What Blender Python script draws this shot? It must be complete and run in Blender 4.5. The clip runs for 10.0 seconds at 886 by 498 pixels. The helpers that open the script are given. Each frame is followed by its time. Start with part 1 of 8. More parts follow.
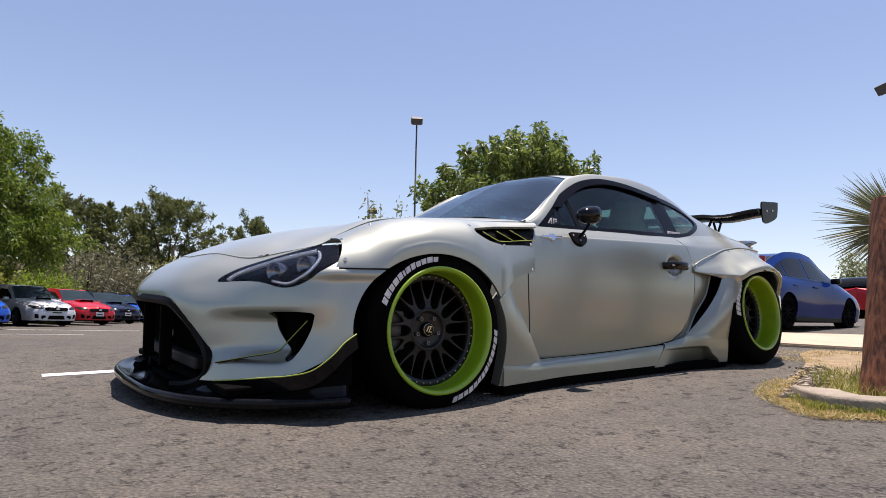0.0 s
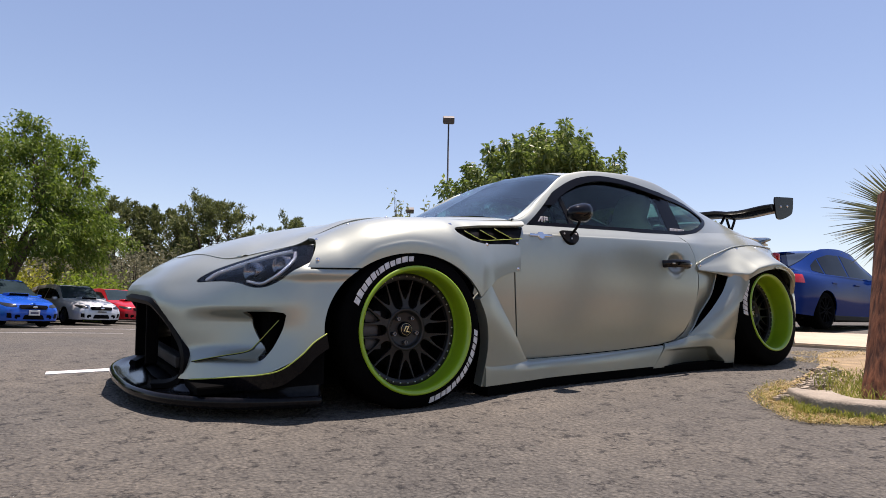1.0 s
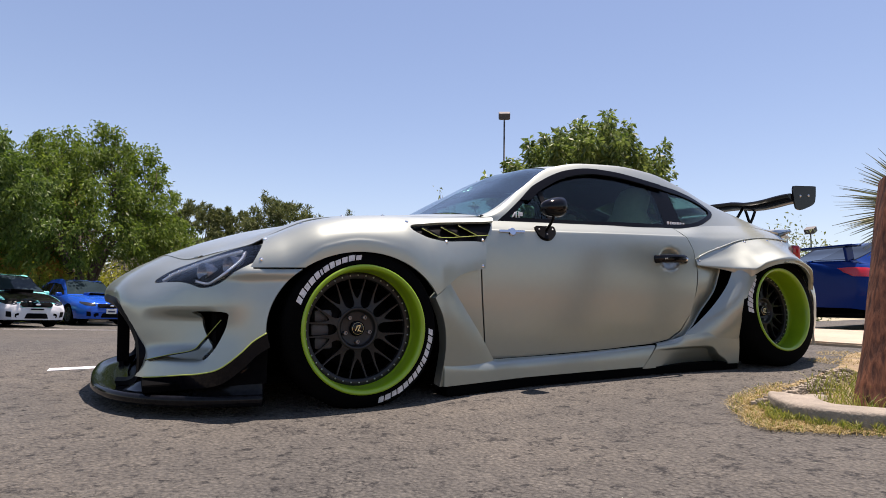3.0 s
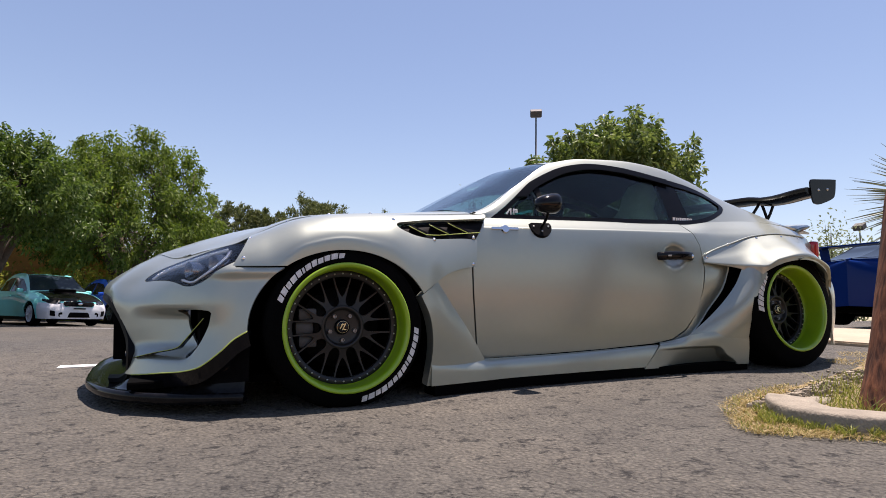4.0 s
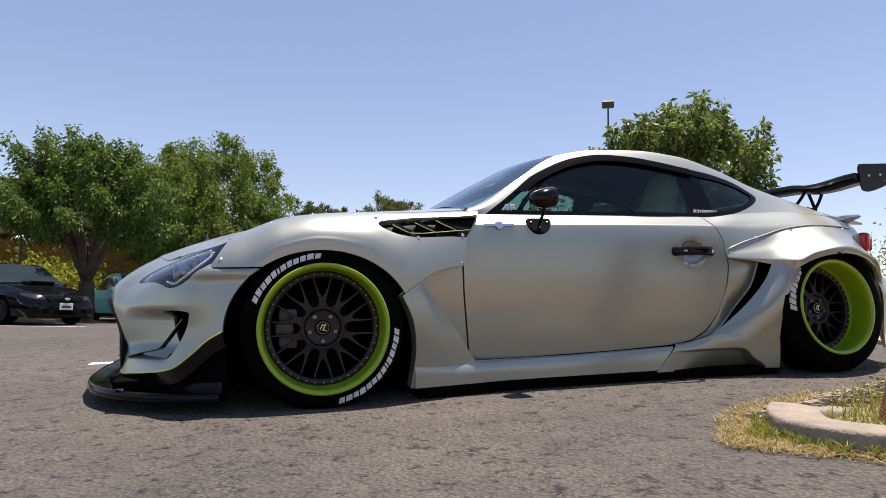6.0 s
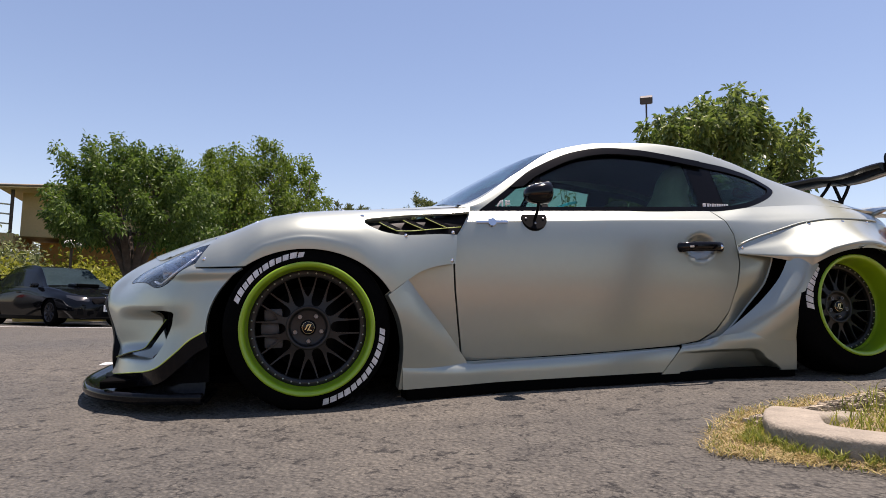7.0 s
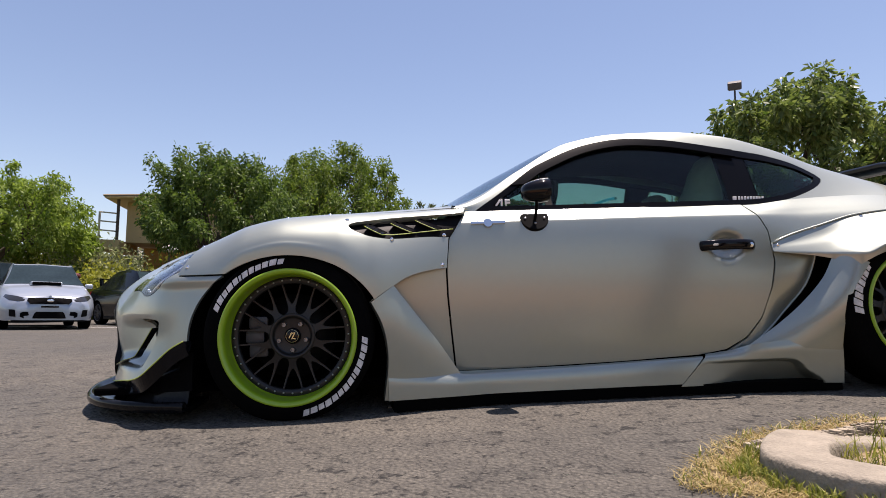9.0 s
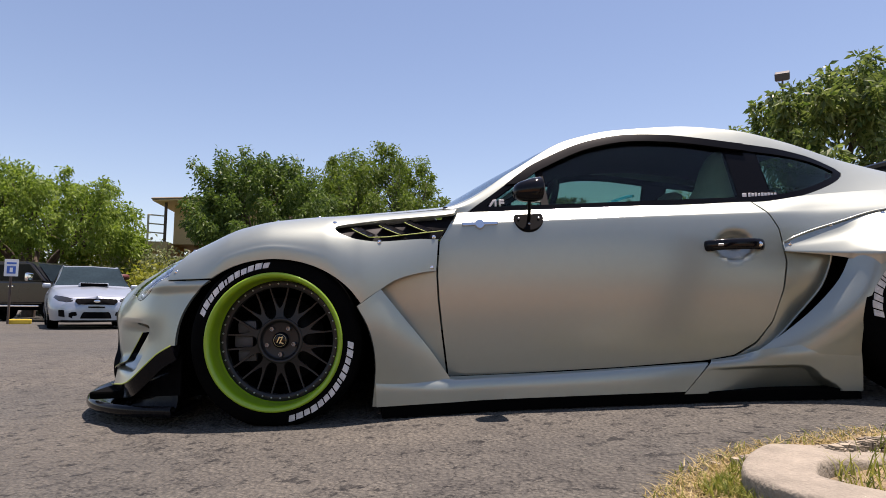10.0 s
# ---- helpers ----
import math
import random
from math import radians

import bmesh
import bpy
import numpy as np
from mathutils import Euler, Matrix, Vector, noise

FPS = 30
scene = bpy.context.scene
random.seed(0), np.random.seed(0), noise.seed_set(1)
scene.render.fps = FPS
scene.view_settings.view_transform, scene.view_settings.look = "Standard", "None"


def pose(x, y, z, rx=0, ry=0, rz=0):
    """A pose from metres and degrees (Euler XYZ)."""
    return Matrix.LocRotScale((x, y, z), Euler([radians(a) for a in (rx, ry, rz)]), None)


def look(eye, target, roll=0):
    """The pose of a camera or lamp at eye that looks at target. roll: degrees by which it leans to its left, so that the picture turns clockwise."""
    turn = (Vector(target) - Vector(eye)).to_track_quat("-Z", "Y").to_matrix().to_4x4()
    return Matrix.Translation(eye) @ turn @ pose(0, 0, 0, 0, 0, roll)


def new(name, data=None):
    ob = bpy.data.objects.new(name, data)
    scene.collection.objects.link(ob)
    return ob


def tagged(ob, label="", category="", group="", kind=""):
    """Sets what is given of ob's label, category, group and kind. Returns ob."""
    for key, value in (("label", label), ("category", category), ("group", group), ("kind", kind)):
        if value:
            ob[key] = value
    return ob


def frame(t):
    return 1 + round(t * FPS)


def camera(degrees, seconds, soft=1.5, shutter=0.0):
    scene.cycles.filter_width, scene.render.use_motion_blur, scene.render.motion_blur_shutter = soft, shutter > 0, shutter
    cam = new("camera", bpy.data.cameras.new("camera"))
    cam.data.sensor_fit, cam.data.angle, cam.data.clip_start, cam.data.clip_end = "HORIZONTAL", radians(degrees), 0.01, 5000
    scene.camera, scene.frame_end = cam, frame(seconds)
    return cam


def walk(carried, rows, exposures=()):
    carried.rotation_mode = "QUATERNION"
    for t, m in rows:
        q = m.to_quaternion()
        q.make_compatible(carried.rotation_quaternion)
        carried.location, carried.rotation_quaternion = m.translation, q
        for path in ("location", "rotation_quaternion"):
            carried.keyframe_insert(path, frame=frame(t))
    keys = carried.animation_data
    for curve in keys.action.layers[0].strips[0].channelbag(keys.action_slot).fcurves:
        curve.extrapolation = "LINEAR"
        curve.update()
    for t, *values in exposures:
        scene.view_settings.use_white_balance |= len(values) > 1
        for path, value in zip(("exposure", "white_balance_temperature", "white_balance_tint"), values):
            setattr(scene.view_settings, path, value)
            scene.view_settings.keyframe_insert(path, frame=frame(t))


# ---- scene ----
# the path: seconds, eye, target, roll
cam = camera(69.4, 10.0, 0.9)
PATH = [
    (0, (-1.522, -3.1088, 0.2861), (-0.3645, -1.4945, 0.5193), 1.06),
    (0.5, (-1.4111, -3.1749, 0.2896), (-0.3043, -1.5252, 0.5205), 1.08),
    (1, (-1.2993, -3.2391, 0.2933), (-0.2432, -1.556, 0.5216), 1.1),
    (1.5, (-1.1904, -3.2983, 0.2982), (-0.1795, -1.5874, 0.5238), 1.0),
    (2, (-1.0797, -3.3616, 0.3049), (-0.1159, -1.6231, 0.5258), 1.01),
    (2.5, (-0.9629, -3.4048, 0.3099), (-0.0469, -1.6402, 0.527), 1.01),
    (4, (-0.6386, -3.4925, 0.3099), (0.1219, -1.6549, 0.5219), 1.04),
    (4.5, (-0.5399, -3.5199, 0.3179), (0.1637, -1.6592, 0.5245), 1.06),
    (5, (-0.4402, -3.5392, 0.3264), (0.2044, -1.6569, 0.5295), 0.97),
    (5.5, (-0.3375, -3.5496, 0.3355), (0.2474, -1.6474, 0.5339), 0.99),
    (7, (0.008, -3.5309, 0.331), (0.404, -1.5805, 0.5284), 0.83),
    (7.5, (0.1121, -3.5118, 0.3316), (0.4469, -1.5499, 0.5289), 0.74),
    (8, (0.2137, -3.5003, 0.3428), (0.4796, -1.5275, 0.5365), 0.75),
    (8.5, (0.3232, -3.4799, 0.3588), (0.5141, -1.4981, 0.5486), 0.68),
    (9, (0.4228, -3.4463, 0.3691), (0.5478, -1.4593, 0.5592), 0.58),
    (9.5, (0.5266, -3.4156, 0.3783), (0.5864, -1.4256, 0.5687), 0.48),
    (10, (0.6382, -3.3901, 0.3907), (0.6271, -1.3987, 0.576), 0.49),
]
walk(cam, [(t, look(eye, target, roll)) for t, eye, target, roll in PATH])


# light: high summer sun, slightly behind the car, clear hazy sky
SUN_WAY = Vector((0.142, 0.060, 0.845)).normalized()
scene.view_settings.exposure = 0.86
scene.view_settings.use_white_balance = True
scene.view_settings.white_balance_temperature, scene.view_settings.white_balance_tint = 7000, 24
sun_el = math.asin(SUN_WAY.z)
sun_az = math.atan2(SUN_WAY.x, SUN_WAY.y)
world = bpy.data.worlds.new("sky")
scene.world = world
world.use_nodes = True
wn = world.node_tree
sky = wn.nodes.new("ShaderNodeTexSky")
sky.sky_type = "NISHITA"
sky.sun_disc = False
sky.sun_elevation, sky.sun_rotation = sun_el, sun_az
sky.altitude, sky.air_density, sky.dust_density, sky.ozone_density = 500.0, 1.15, 0.6, 1.7
wn.nodes["Background"].inputs[1].default_value = 0.087
wn.links.new(sky.outputs[0], wn.nodes["Background"].inputs[0])
sun = new("sun", bpy.data.lights.new("sun", "SUN"))
sun.data.energy, sun.data.angle, sun.data.color = 5.0, radians(0.53), (1.0, 0.955, 0.88)
sun.matrix_world = look(SUN_WAY * 60, (0, 0, 0))


# ---- mesh kernel ----
def obj(name, V, F, mat, parent=None, label="", N=None, smooth=True, mats=None, idx=None):
    """One mesh object from arrays, under a thing or a part."""
    me = bpy.data.meshes.new(name)
    me.from_pydata([tuple(map(float, v)) for v in V], [], [tuple(map(int, f)) for f in F])
    for m in (mats or [mat]):
        me.materials.append(m)
    if idx is not None:
        me.polygons.foreach_set("material_index", [int(i) for i in idx])
    if smooth:
        me.polygons.foreach_set("use_smooth", [True] * len(me.polygons))
        if N is not None:
            me.normals_split_custom_set_from_vertices([tuple(map(float, n)) for n in N])
    me.update()
    ob = new(name, me)
    if parent is not None:
        ob.parent = parent
    if label:
        ob["label"] = label
    return ob


def part(name, bm, mat, parent=None, label="", smooth=False, angle=40):
    """Links a bmesh as one mesh object."""
    me = bpy.data.meshes.new(name)
    bmesh.ops.recalc_face_normals(bm, faces=bm.faces)
    bm.to_mesh(me)
    bm.free()
    me.materials.append(mat)
    if smooth:
        me.polygons.foreach_set("use_smooth", [True] * len(me.polygons))
        me.set_sharp_from_angle(angle=radians(angle))
    ob = new(name, me)
    if parent is not None:
        ob.parent = parent
    if label:
        ob["label"] = label
    return ob


def thing(name, label, category, m=None, group="", kind=""):
    ob = new(name)
    if m is not None:
        ob.matrix_world = m
    return tagged(ob, label, category, group, kind)


def pc(knots, col=1):
    """Shape-keeping cubic through (x, value...) knots, as a function of x."""
    k = np.array([(q[0], q[col]) for q in knots], float)
    x, y = k[:, 0], k[:, 1]
    h, d = np.diff(x), np.diff(y) / np.diff(x)
    m = np.zeros_like(y)
    m[0], m[-1] = d[0], d[-1]
    for i in range(1, len(x) - 1):
        if d[i - 1] * d[i] > 0:
            a, b = 2 * h[i] + h[i - 1], h[i] + 2 * h[i - 1]
            m[i] = (a + b) / (a / d[i - 1] + b / d[i])

    def f(t):
        t = np.clip(np.asarray(t, float), x[0], x[-1])
        i = np.clip(np.searchsorted(x, t) - 1, 0, len(x) - 2)
        s = (t - x[i]) / h[i]
        return ((1 + 2 * s) * (1 - s) ** 2 * y[i] + s * (1 - s) ** 2 * h[i] * m[i]
                + s * s * (3 - 2 * s) * y[i + 1] + s * s * (s - 1) * h[i] * m[i + 1])
    return f


def spline(P, n, closed=False):
    """Catmull-Rom through control points, n samples a span."""
    P = np.array(P, float)
    Q = np.vstack([P[-1:], P, P[:2]]) if closed else np.vstack([2 * P[:1] - P[1:2], P, 2 * P[-1:] - P[-2:-1]])
    out = []
    for i in range(len(Q) - 3):
        a, b, c, d = Q[i:i + 4]
        for s in np.linspace(0, 1, n, endpoint=False):
            out.append(0.5 * (2 * b + (c - a) * s + (2 * a - 5 * b + 4 * c - d) * s * s + (3 * b - a - 3 * c + d) * s ** 3))
    if not closed:
        out.append(P[-1])
    return np.array(out)


def grid_normals(G):
    du, dv = np.gradient(G, axis=0), np.gradient(G, axis=1)
    n = np.cross(du, dv)
    return n / np.maximum(np.linalg.norm(n, axis=2, keepdims=True), 1e-9)


def grid_tris(a, b):
    i, j = np.meshgrid(np.arange(a - 1), np.arange(b - 1), indexing="ij")
    p = (i * b + j).ravel()
    return np.vstack([np.stack([p, p + b, p + b + 1], 1), np.stack([p, p + b + 1, p + 1], 1)])


class Skin:
    """A triangle skin with smooth normals, which can be cut along the zero line of a function."""

    def __init__(self, A, T):
        self.A, self.T = A, T

    @staticmethod
    def grid(G):
        """Normals point away from the middle of the car."""
        N = grid_normals(G)
        T = grid_tris(*G.shape[:2])
        away = G - np.array((1.2, 0.0, 0.38))
        if np.mean(np.sum(away * N, 2)) < 0:
            N, T = -N, T[:, ::-1]
        u, v = np.meshgrid(np.linspace(0, 1, G.shape[0]), np.linspace(0, 1, G.shape[1]), indexing="ij")
        A = np.concatenate([G.reshape(-1, 3), N.reshape(-1, 3), u.reshape(-1, 1), v.reshape(-1, 1)], 1)
        return Skin(A, T)

    def copy(self):
        return Skin(self.A.copy(), self.T.copy())

    def cut(self, fn):
        """Keeps where fn(A) < 0."""
        f = np.asarray(fn(self.A), float)
        f = np.where(np.abs(f) < 1e-5, -1e-5, f)
        A, T = list(self.A), []
        made = {}

        def mid(a, b):
            k = (a, b) if a < b else (b, a)
            if k not in made:
                s = f[a] / (f[a] - f[b])
                made[k] = len(A)
                A.append(self.A[a] * (1 - s) + self.A[b] * s)
            return made[k]
        for t in self.T:
            t = [int(q) for q in t]
            ins = [f[q] < 0 for q in t]
            c = sum(ins)
            if c == 3:
                T.append(t)
            elif c:
                while not (ins[0] and (c == 1 or ins[1])):
                    t, ins = t[1:] + t[:1], ins[1:] + ins[:1]
                if c == 1:
                    T.append([t[0], mid(t[0], t[1]), mid(t[0], t[2])])
                else:
                    p, q = mid(t[1], t[2]), mid(t[0], t[2])
                    T += [[t[0], t[1], p], [t[0], p, q]]
        A, T = np.array(A), np.array(T, int).reshape(-1, 3)
        used = np.unique(T)
        remap = np.zeros(len(A), int)
        remap[used] = np.arange(len(used))
        return Skin(A[used], remap[T])

    def renorm(self):
        """Normals from the triangles, after the skin was pressed in or out."""
        P, T = self.A[:, :3], self.T
        n = np.cross(P[T[:, 1]] - P[T[:, 0]], P[T[:, 2]] - P[T[:, 0]])
        N = np.zeros_like(P)
        for k in range(3):
            np.add.at(N, T[:, k], n)
        self.A[:, 3:6] = N / np.maximum(np.linalg.norm(N, axis=1, keepdims=True), 1e-12)
        return self

    def edge_loops(self):
        e = np.vstack([self.T[:, [0, 1]], self.T[:, [1, 2]], self.T[:, [2, 0]]])
        key = np.sort(e, 1)
        _, inv, cnt = np.unique(key, axis=0, return_inverse=True, return_counts=True)
        return e[cnt[inv.ravel()] == 1]

    def shell(self, thick=0.01):
        """The skin with a back side and a rim: V, N, F."""
        A, T = self.A, self.T
        P, N = A[:, :3], A[:, 3:6] / np.maximum(np.linalg.norm(A[:, 3:6], axis=1, keepdims=True), 1e-9)
        n = len(P)
        V, M, F = [P, P - thick * N], [N, -N], [T, T[:, ::-1] + n]
        e = self.edge_loops()
        if len(e) and thick > 0:
            a, b = e[:, 0], e[:, 1]
            t = P[b] - P[a]
            s = np.cross(t, N[a] + N[b])
            s /= np.maximum(np.linalg.norm(s, axis=1, keepdims=True), 1e-9)
            k, m = 2 * n, len(e)
            V += [P[a], P[b], (P - thick * N)[b], (P - thick * N)[a]]
            M += [s, s, s, s]
            i = np.arange(m)
            F += [np.stack([k + m + i, k + i, k + 3 * m + i], 1), np.stack([k + m + i, k + 3 * m + i, k + 2 * m + i], 1)]
        return np.vstack(V), np.vstack(M), np.vstack(F)

    def make(self, name, mat, parent, label="", thick=0.01, both=True):
        """Near side, and its mirror image on the far side."""
        V, N, F = self.shell(thick)
        out = [obj(name, V, F, mat, parent, label, N)]
        if both:
            m = np.array([1, -1, 1])
            out.append(obj(name, V * m, F[:, ::-1], mat, parent, label, N * m))
        return out


def poly_dist(P, x, y):
    """Signed distance to a closed polygon, negative inside."""
    P = np.array(P, float)
    d = np.full(len(x), 1e9)
    inside = np.zeros(len(x), bool)
    for a, b in zip(P, np.roll(P, -1, 0)):
        e = b - a
        t = np.clip(((x - a[0]) * e[0] + (y - a[1]) * e[1]) / max(e @ e, 1e-12), 0, 1)
        d = np.minimum(d, np.hypot(x - a[0] - t * e[0], y - a[1] - t * e[1]))
        cross = (a[1] > y) != (b[1] > y)
        with np.errstate(divide="ignore", invalid="ignore"):
            inside ^= cross & (x < e[0] * (y - a[1]) / (e[1] if e[1] else 1e-12) + a[0])
    return np.where(inside, -d, d)


def loft(curves, xs, per=6):
    """Grid over stations xs: each curve is knots (x, w, z); w is the half width."""
    C = [(pc(c, 1), pc(c, 2)) for c in curves]
    W = np.stack([c[0](xs) for c in C], 1)
    Z = np.stack([c[1](xs) for c in C], 1)
    rows = [spline(np.stack([np.full(len(C), x), -w, z], 1), per) for x, w, z in zip(xs, W, Z)]
    return np.array(rows)


def sweep(path, prof, closed=False, up=(0, 0, 1), scale=None, cap=True):
    """Sweeps a closed profile (a, b) along a path; a is sideways, b along up."""
    P = np.array(path, float)
    n = len(P)
    t = np.roll(P, -1, 0) - np.roll(P, 1, 0) if closed else np.gradient(P, axis=0)
    t /= np.maximum(np.linalg.norm(t, axis=1, keepdims=True), 1e-9)
    s = np.cross(t, np.array(up, float))
    s /= np.maximum(np.linalg.norm(s, axis=1, keepdims=True), 1e-9)
    u = np.cross(s, t)
    prof = np.array(prof, float)
    k = len(prof)
    sc = np.ones(n) if scale is None else np.array(scale)
    V = (P[:, None] + sc[:, None, None] * (s[:, None] * prof[None, :, :1] + u[:, None] * prof[None, :, 1:])).reshape(-1, 3)
    F = []
    for i in range(n if closed else n - 1):
        j = (i + 1) % n
        for q in range(k):
            r = (q + 1) % k
            F.append((i * k + q, i * k + r, j * k + r, j * k + q))
    if cap and not closed:
        F += [tuple(range(k))[::-1], tuple((n - 1) * k + q for q in range(k))]
    return V, F


def ring(r, n=8):
    return [(r * math.cos(2 * math.pi * i / n), r * math.sin(2 * math.pi * i / n)) for i in range(n)]


def tube(name, path, r, mat, parent=None, label="", n=8, closed=False):
    up = (0.13, 0.21, 1) if abs(path[0][2] - path[-1][2]) < 0.8 * math.dist(path[0], path[-1]) else (1, 0.2, 0.1)
    V, F = sweep(path, ring(r, n), closed, up)
    ob = obj(name, V, F, mat, parent, label)
    ob.data.set_sharp_from_angle(angle=radians(50))
    return ob


def lathe(prof, n=48, axis="y"):
    """Revolves (radius, along) round an axis: V, F quads."""
    V, F = [], []
    k = len(prof)
    for i in range(n):
        a = 2 * math.pi * i / n
        for r, h in prof:
            V.append((r * math.cos(a), h, r * math.sin(a)) if axis == "y" else (r * math.cos(a), r * math.sin(a), h))
    for i in range(n):
        j = (i + 1) % n
        for q in range(k - 1):
            F.append((i * k + q, i * k + q + 1, j * k + q + 1, j * k + q))
    return np.array(V), F


def box_bm(sx, sy, sz, at=(0, 0, 0), bevel=0.0, seg=2, bm=None, rot=None):
    own = bmesh.new()
    bmesh.ops.create_cube(own, size=1.0)
    bmesh.ops.scale(own, vec=(sx, sy, sz), verts=own.verts)
    if bevel:
        bmesh.ops.bevel(own, geom=own.edges[:], offset=bevel, segments=seg, affect="EDGES", profile=0.6)
    m = Matrix.Translation(at) @ (rot if rot is not None else Matrix())
    bmesh.ops.transform(own, matrix=m, verts=own.verts)
    if bm is None:
        return own
    tmp = bpy.data.meshes.new("tmp")
    own.to_mesh(tmp)
    own.free()
    bm.from_mesh(tmp)
    bpy.data.meshes.remove(tmp)
    return bm


# ---- materials ----
def mat(name, color, rough=0.5, metal=0.0, coat=0.0, coat_rough=0.03, var=0.0, scale=5.0, bump=0.0, bump_scale=80.0,
        trans=0.0, ior=1.5, color2=None, spec=0.5, rand=0.0, flake=0.0, rough_var=0.0):
    """A node material: a base colour with variation at two scales, gloss and fine relief."""
    m = bpy.data.materials.new(name)
    m.use_nodes = True
    nt = m.node_tree
    b = nt.nodes["Principled BSDF"]
    b.inputs["Base Color"].default_value = (*color, 1)
    b.inputs["Roughness"].default_value = rough
    b.inputs["Metallic"].default_value = metal
    b.inputs["Coat Weight"].default_value = coat
    b.inputs["Coat Roughness"].default_value = coat_rough
    b.inputs["Transmission Weight"].default_value = trans
    b.inputs["IOR"].default_value = ior
    b.inputs["Specular IOR Level"].default_value = spec
    tc = nt.nodes.new("ShaderNodeTexCoord")
    col = None
    if var or color2:
        n1, n2 = nt.nodes.new("ShaderNodeTexNoise"), nt.nodes.new("ShaderNodeTexNoise")
        n1.inputs["Scale"].default_value, n2.inputs["Scale"].default_value = scale, scale * 9.3
        n1.inputs["Detail"].default_value, n2.inputs["Detail"].default_value = 5, 4
        for q in (n1, n2):
            nt.links.new(tc.outputs["Object"], q.inputs["Vector"])
        mx = nt.nodes.new("ShaderNodeMix")
        mx.data_type = "FLOAT"
        mx.inputs[0].default_value = 0.4
        nt.links.new(n1.outputs[0], mx.inputs[2])
        nt.links.new(n2.outputs[0], mx.inputs[3])
        ramp = nt.nodes.new("ShaderNodeValToRGB")
        c2 = color2 or tuple(min(1, c * (1 + var)) for c in color)
        c1 = color if color2 else tuple(c * (1 - var) for c in color)
        ramp.color_ramp.elements[0].position, ramp.color_ramp.elements[1].position = 0.36, 0.64
        ramp.color_ramp.elements[0].color, ramp.color_ramp.elements[1].color = (*c1, 1), (*c2, 1)
        nt.links.new(mx.outputs[0], ramp.inputs[0])
        col = ramp.outputs[0]
        if rough_var:
            mr = nt.nodes.new("ShaderNodeMapRange")
            mr.inputs[3].default_value, mr.inputs[4].default_value = rough - rough_var, rough + rough_var
            nt.links.new(n2.outputs[0], mr.inputs[0])
            nt.links.new(mr.outputs[0], b.inputs["Roughness"])
    if rand:
        oi = nt.nodes.new("ShaderNodeNewGeometry")
        hsv = nt.nodes.new("ShaderNodeHueSaturation")
        mr = nt.nodes.new("ShaderNodeMapRange")
        mr.inputs[3].default_value, mr.inputs[4].default_value = 1 - rand, 1 + rand
        nt.links.new(oi.outputs["Random Per Island"], mr.inputs[0])
        nt.links.new(mr.outputs[0], hsv.inputs["Value"])
        if col is None:
            hsv.inputs["Color"].default_value = (*color, 1)
        else:
            nt.links.new(col, hsv.inputs["Color"])
        col = hsv.outputs[0]
    if col is not None:
        nt.links.new(col, b.inputs["Base Color"])
    if bump:
        nb = nt.nodes.new("ShaderNodeTexNoise")
        nb.inputs["Scale"].default_value, nb.inputs["Detail"].default_value = bump_scale, 6
        nt.links.new(tc.outputs["Object"], nb.inputs["Vector"])
        bp = nt.nodes.new("ShaderNodeBump")
        bp.inputs["Strength"].default_value, bp.inputs["Distance"].default_value = bump, 0.01
        nt.links.new(nb.outputs[0], bp.inputs["Height"])
        nt.links.new(bp.outputs[0], b.inputs["Normal"])
    return m


def flake_paint(name, clear, wide, share=0.5):
    """Metallic paint of two kinds of flake: flat ones that mirror under the clear coat, and tilted ones that scatter widely."""
    m = mat(name, clear, 0.29, 0.95, 0.9, 0.17, var=0.05, scale=3)
    nt = m.node_tree
    b = nt.nodes["Principled BSDF"]
    t_ = nt.nodes.new("ShaderNodeBsdfPrincipled")
    t_.inputs["Base Color"].default_value = (*wide, 1)
    t_.inputs["Roughness"].default_value, t_.inputs["Metallic"].default_value = 0.58, 0.68
    t_.inputs["Coat Weight"].default_value, t_.inputs["Coat Roughness"].default_value = 0.8, 0.17
    mx = nt.nodes.new("ShaderNodeMixShader")
    mx.inputs[0].default_value = share
    nt.links.new(b.outputs[0], mx.inputs[1])
    nt.links.new(t_.outputs[0], mx.inputs[2])
    nt.links.new(mx.outputs[0], nt.nodes["Material Output"].inputs[0])
    return m


SILVER = flake_paint("silver_paint", (0.211, 0.230, 0.212), (0.462, 0.508, 0.448), 0.42)
BLACK_TRIM = mat("black_trim", (0.003, 0.003, 0.0035), 0.10, 0, spec=0.10)
BLACK_GUARD = mat("smoked_plastic", (0.0025, 0.0025, 0.003), 0.22, 0, spec=0.10)
BLACK_GLOSS = mat("black_gloss", (0.004, 0.004, 0.0055), 0.10, 0, spec=0.22, var=0.3, scale=6)
BLACK_SATIN = mat("black_satin", (0.004, 0.004, 0.0045), 0.45, 0, var=0.3, scale=20, spec=0.07)
BLACK_DEEP = mat("black_deep", (0.0015, 0.0015, 0.0015), 0.95, spec=0.05)
CARBON = mat("carbon_black", (0.006, 0.006, 0.007), 0.13, 0, 0.0, 0.05, var=0.4, scale=60, spec=0.14)
BLACK_MATT = mat("black_matt", (0.003, 0.003, 0.0035), 0.7, spec=0.03, var=0.3, scale=30)
RUBBER = mat("tyre_rubber", (0.0022, 0.0022, 0.0022), 0.9, 0, var=0.25, scale=12, bump=0.15, bump_scale=160, spec=0.04)
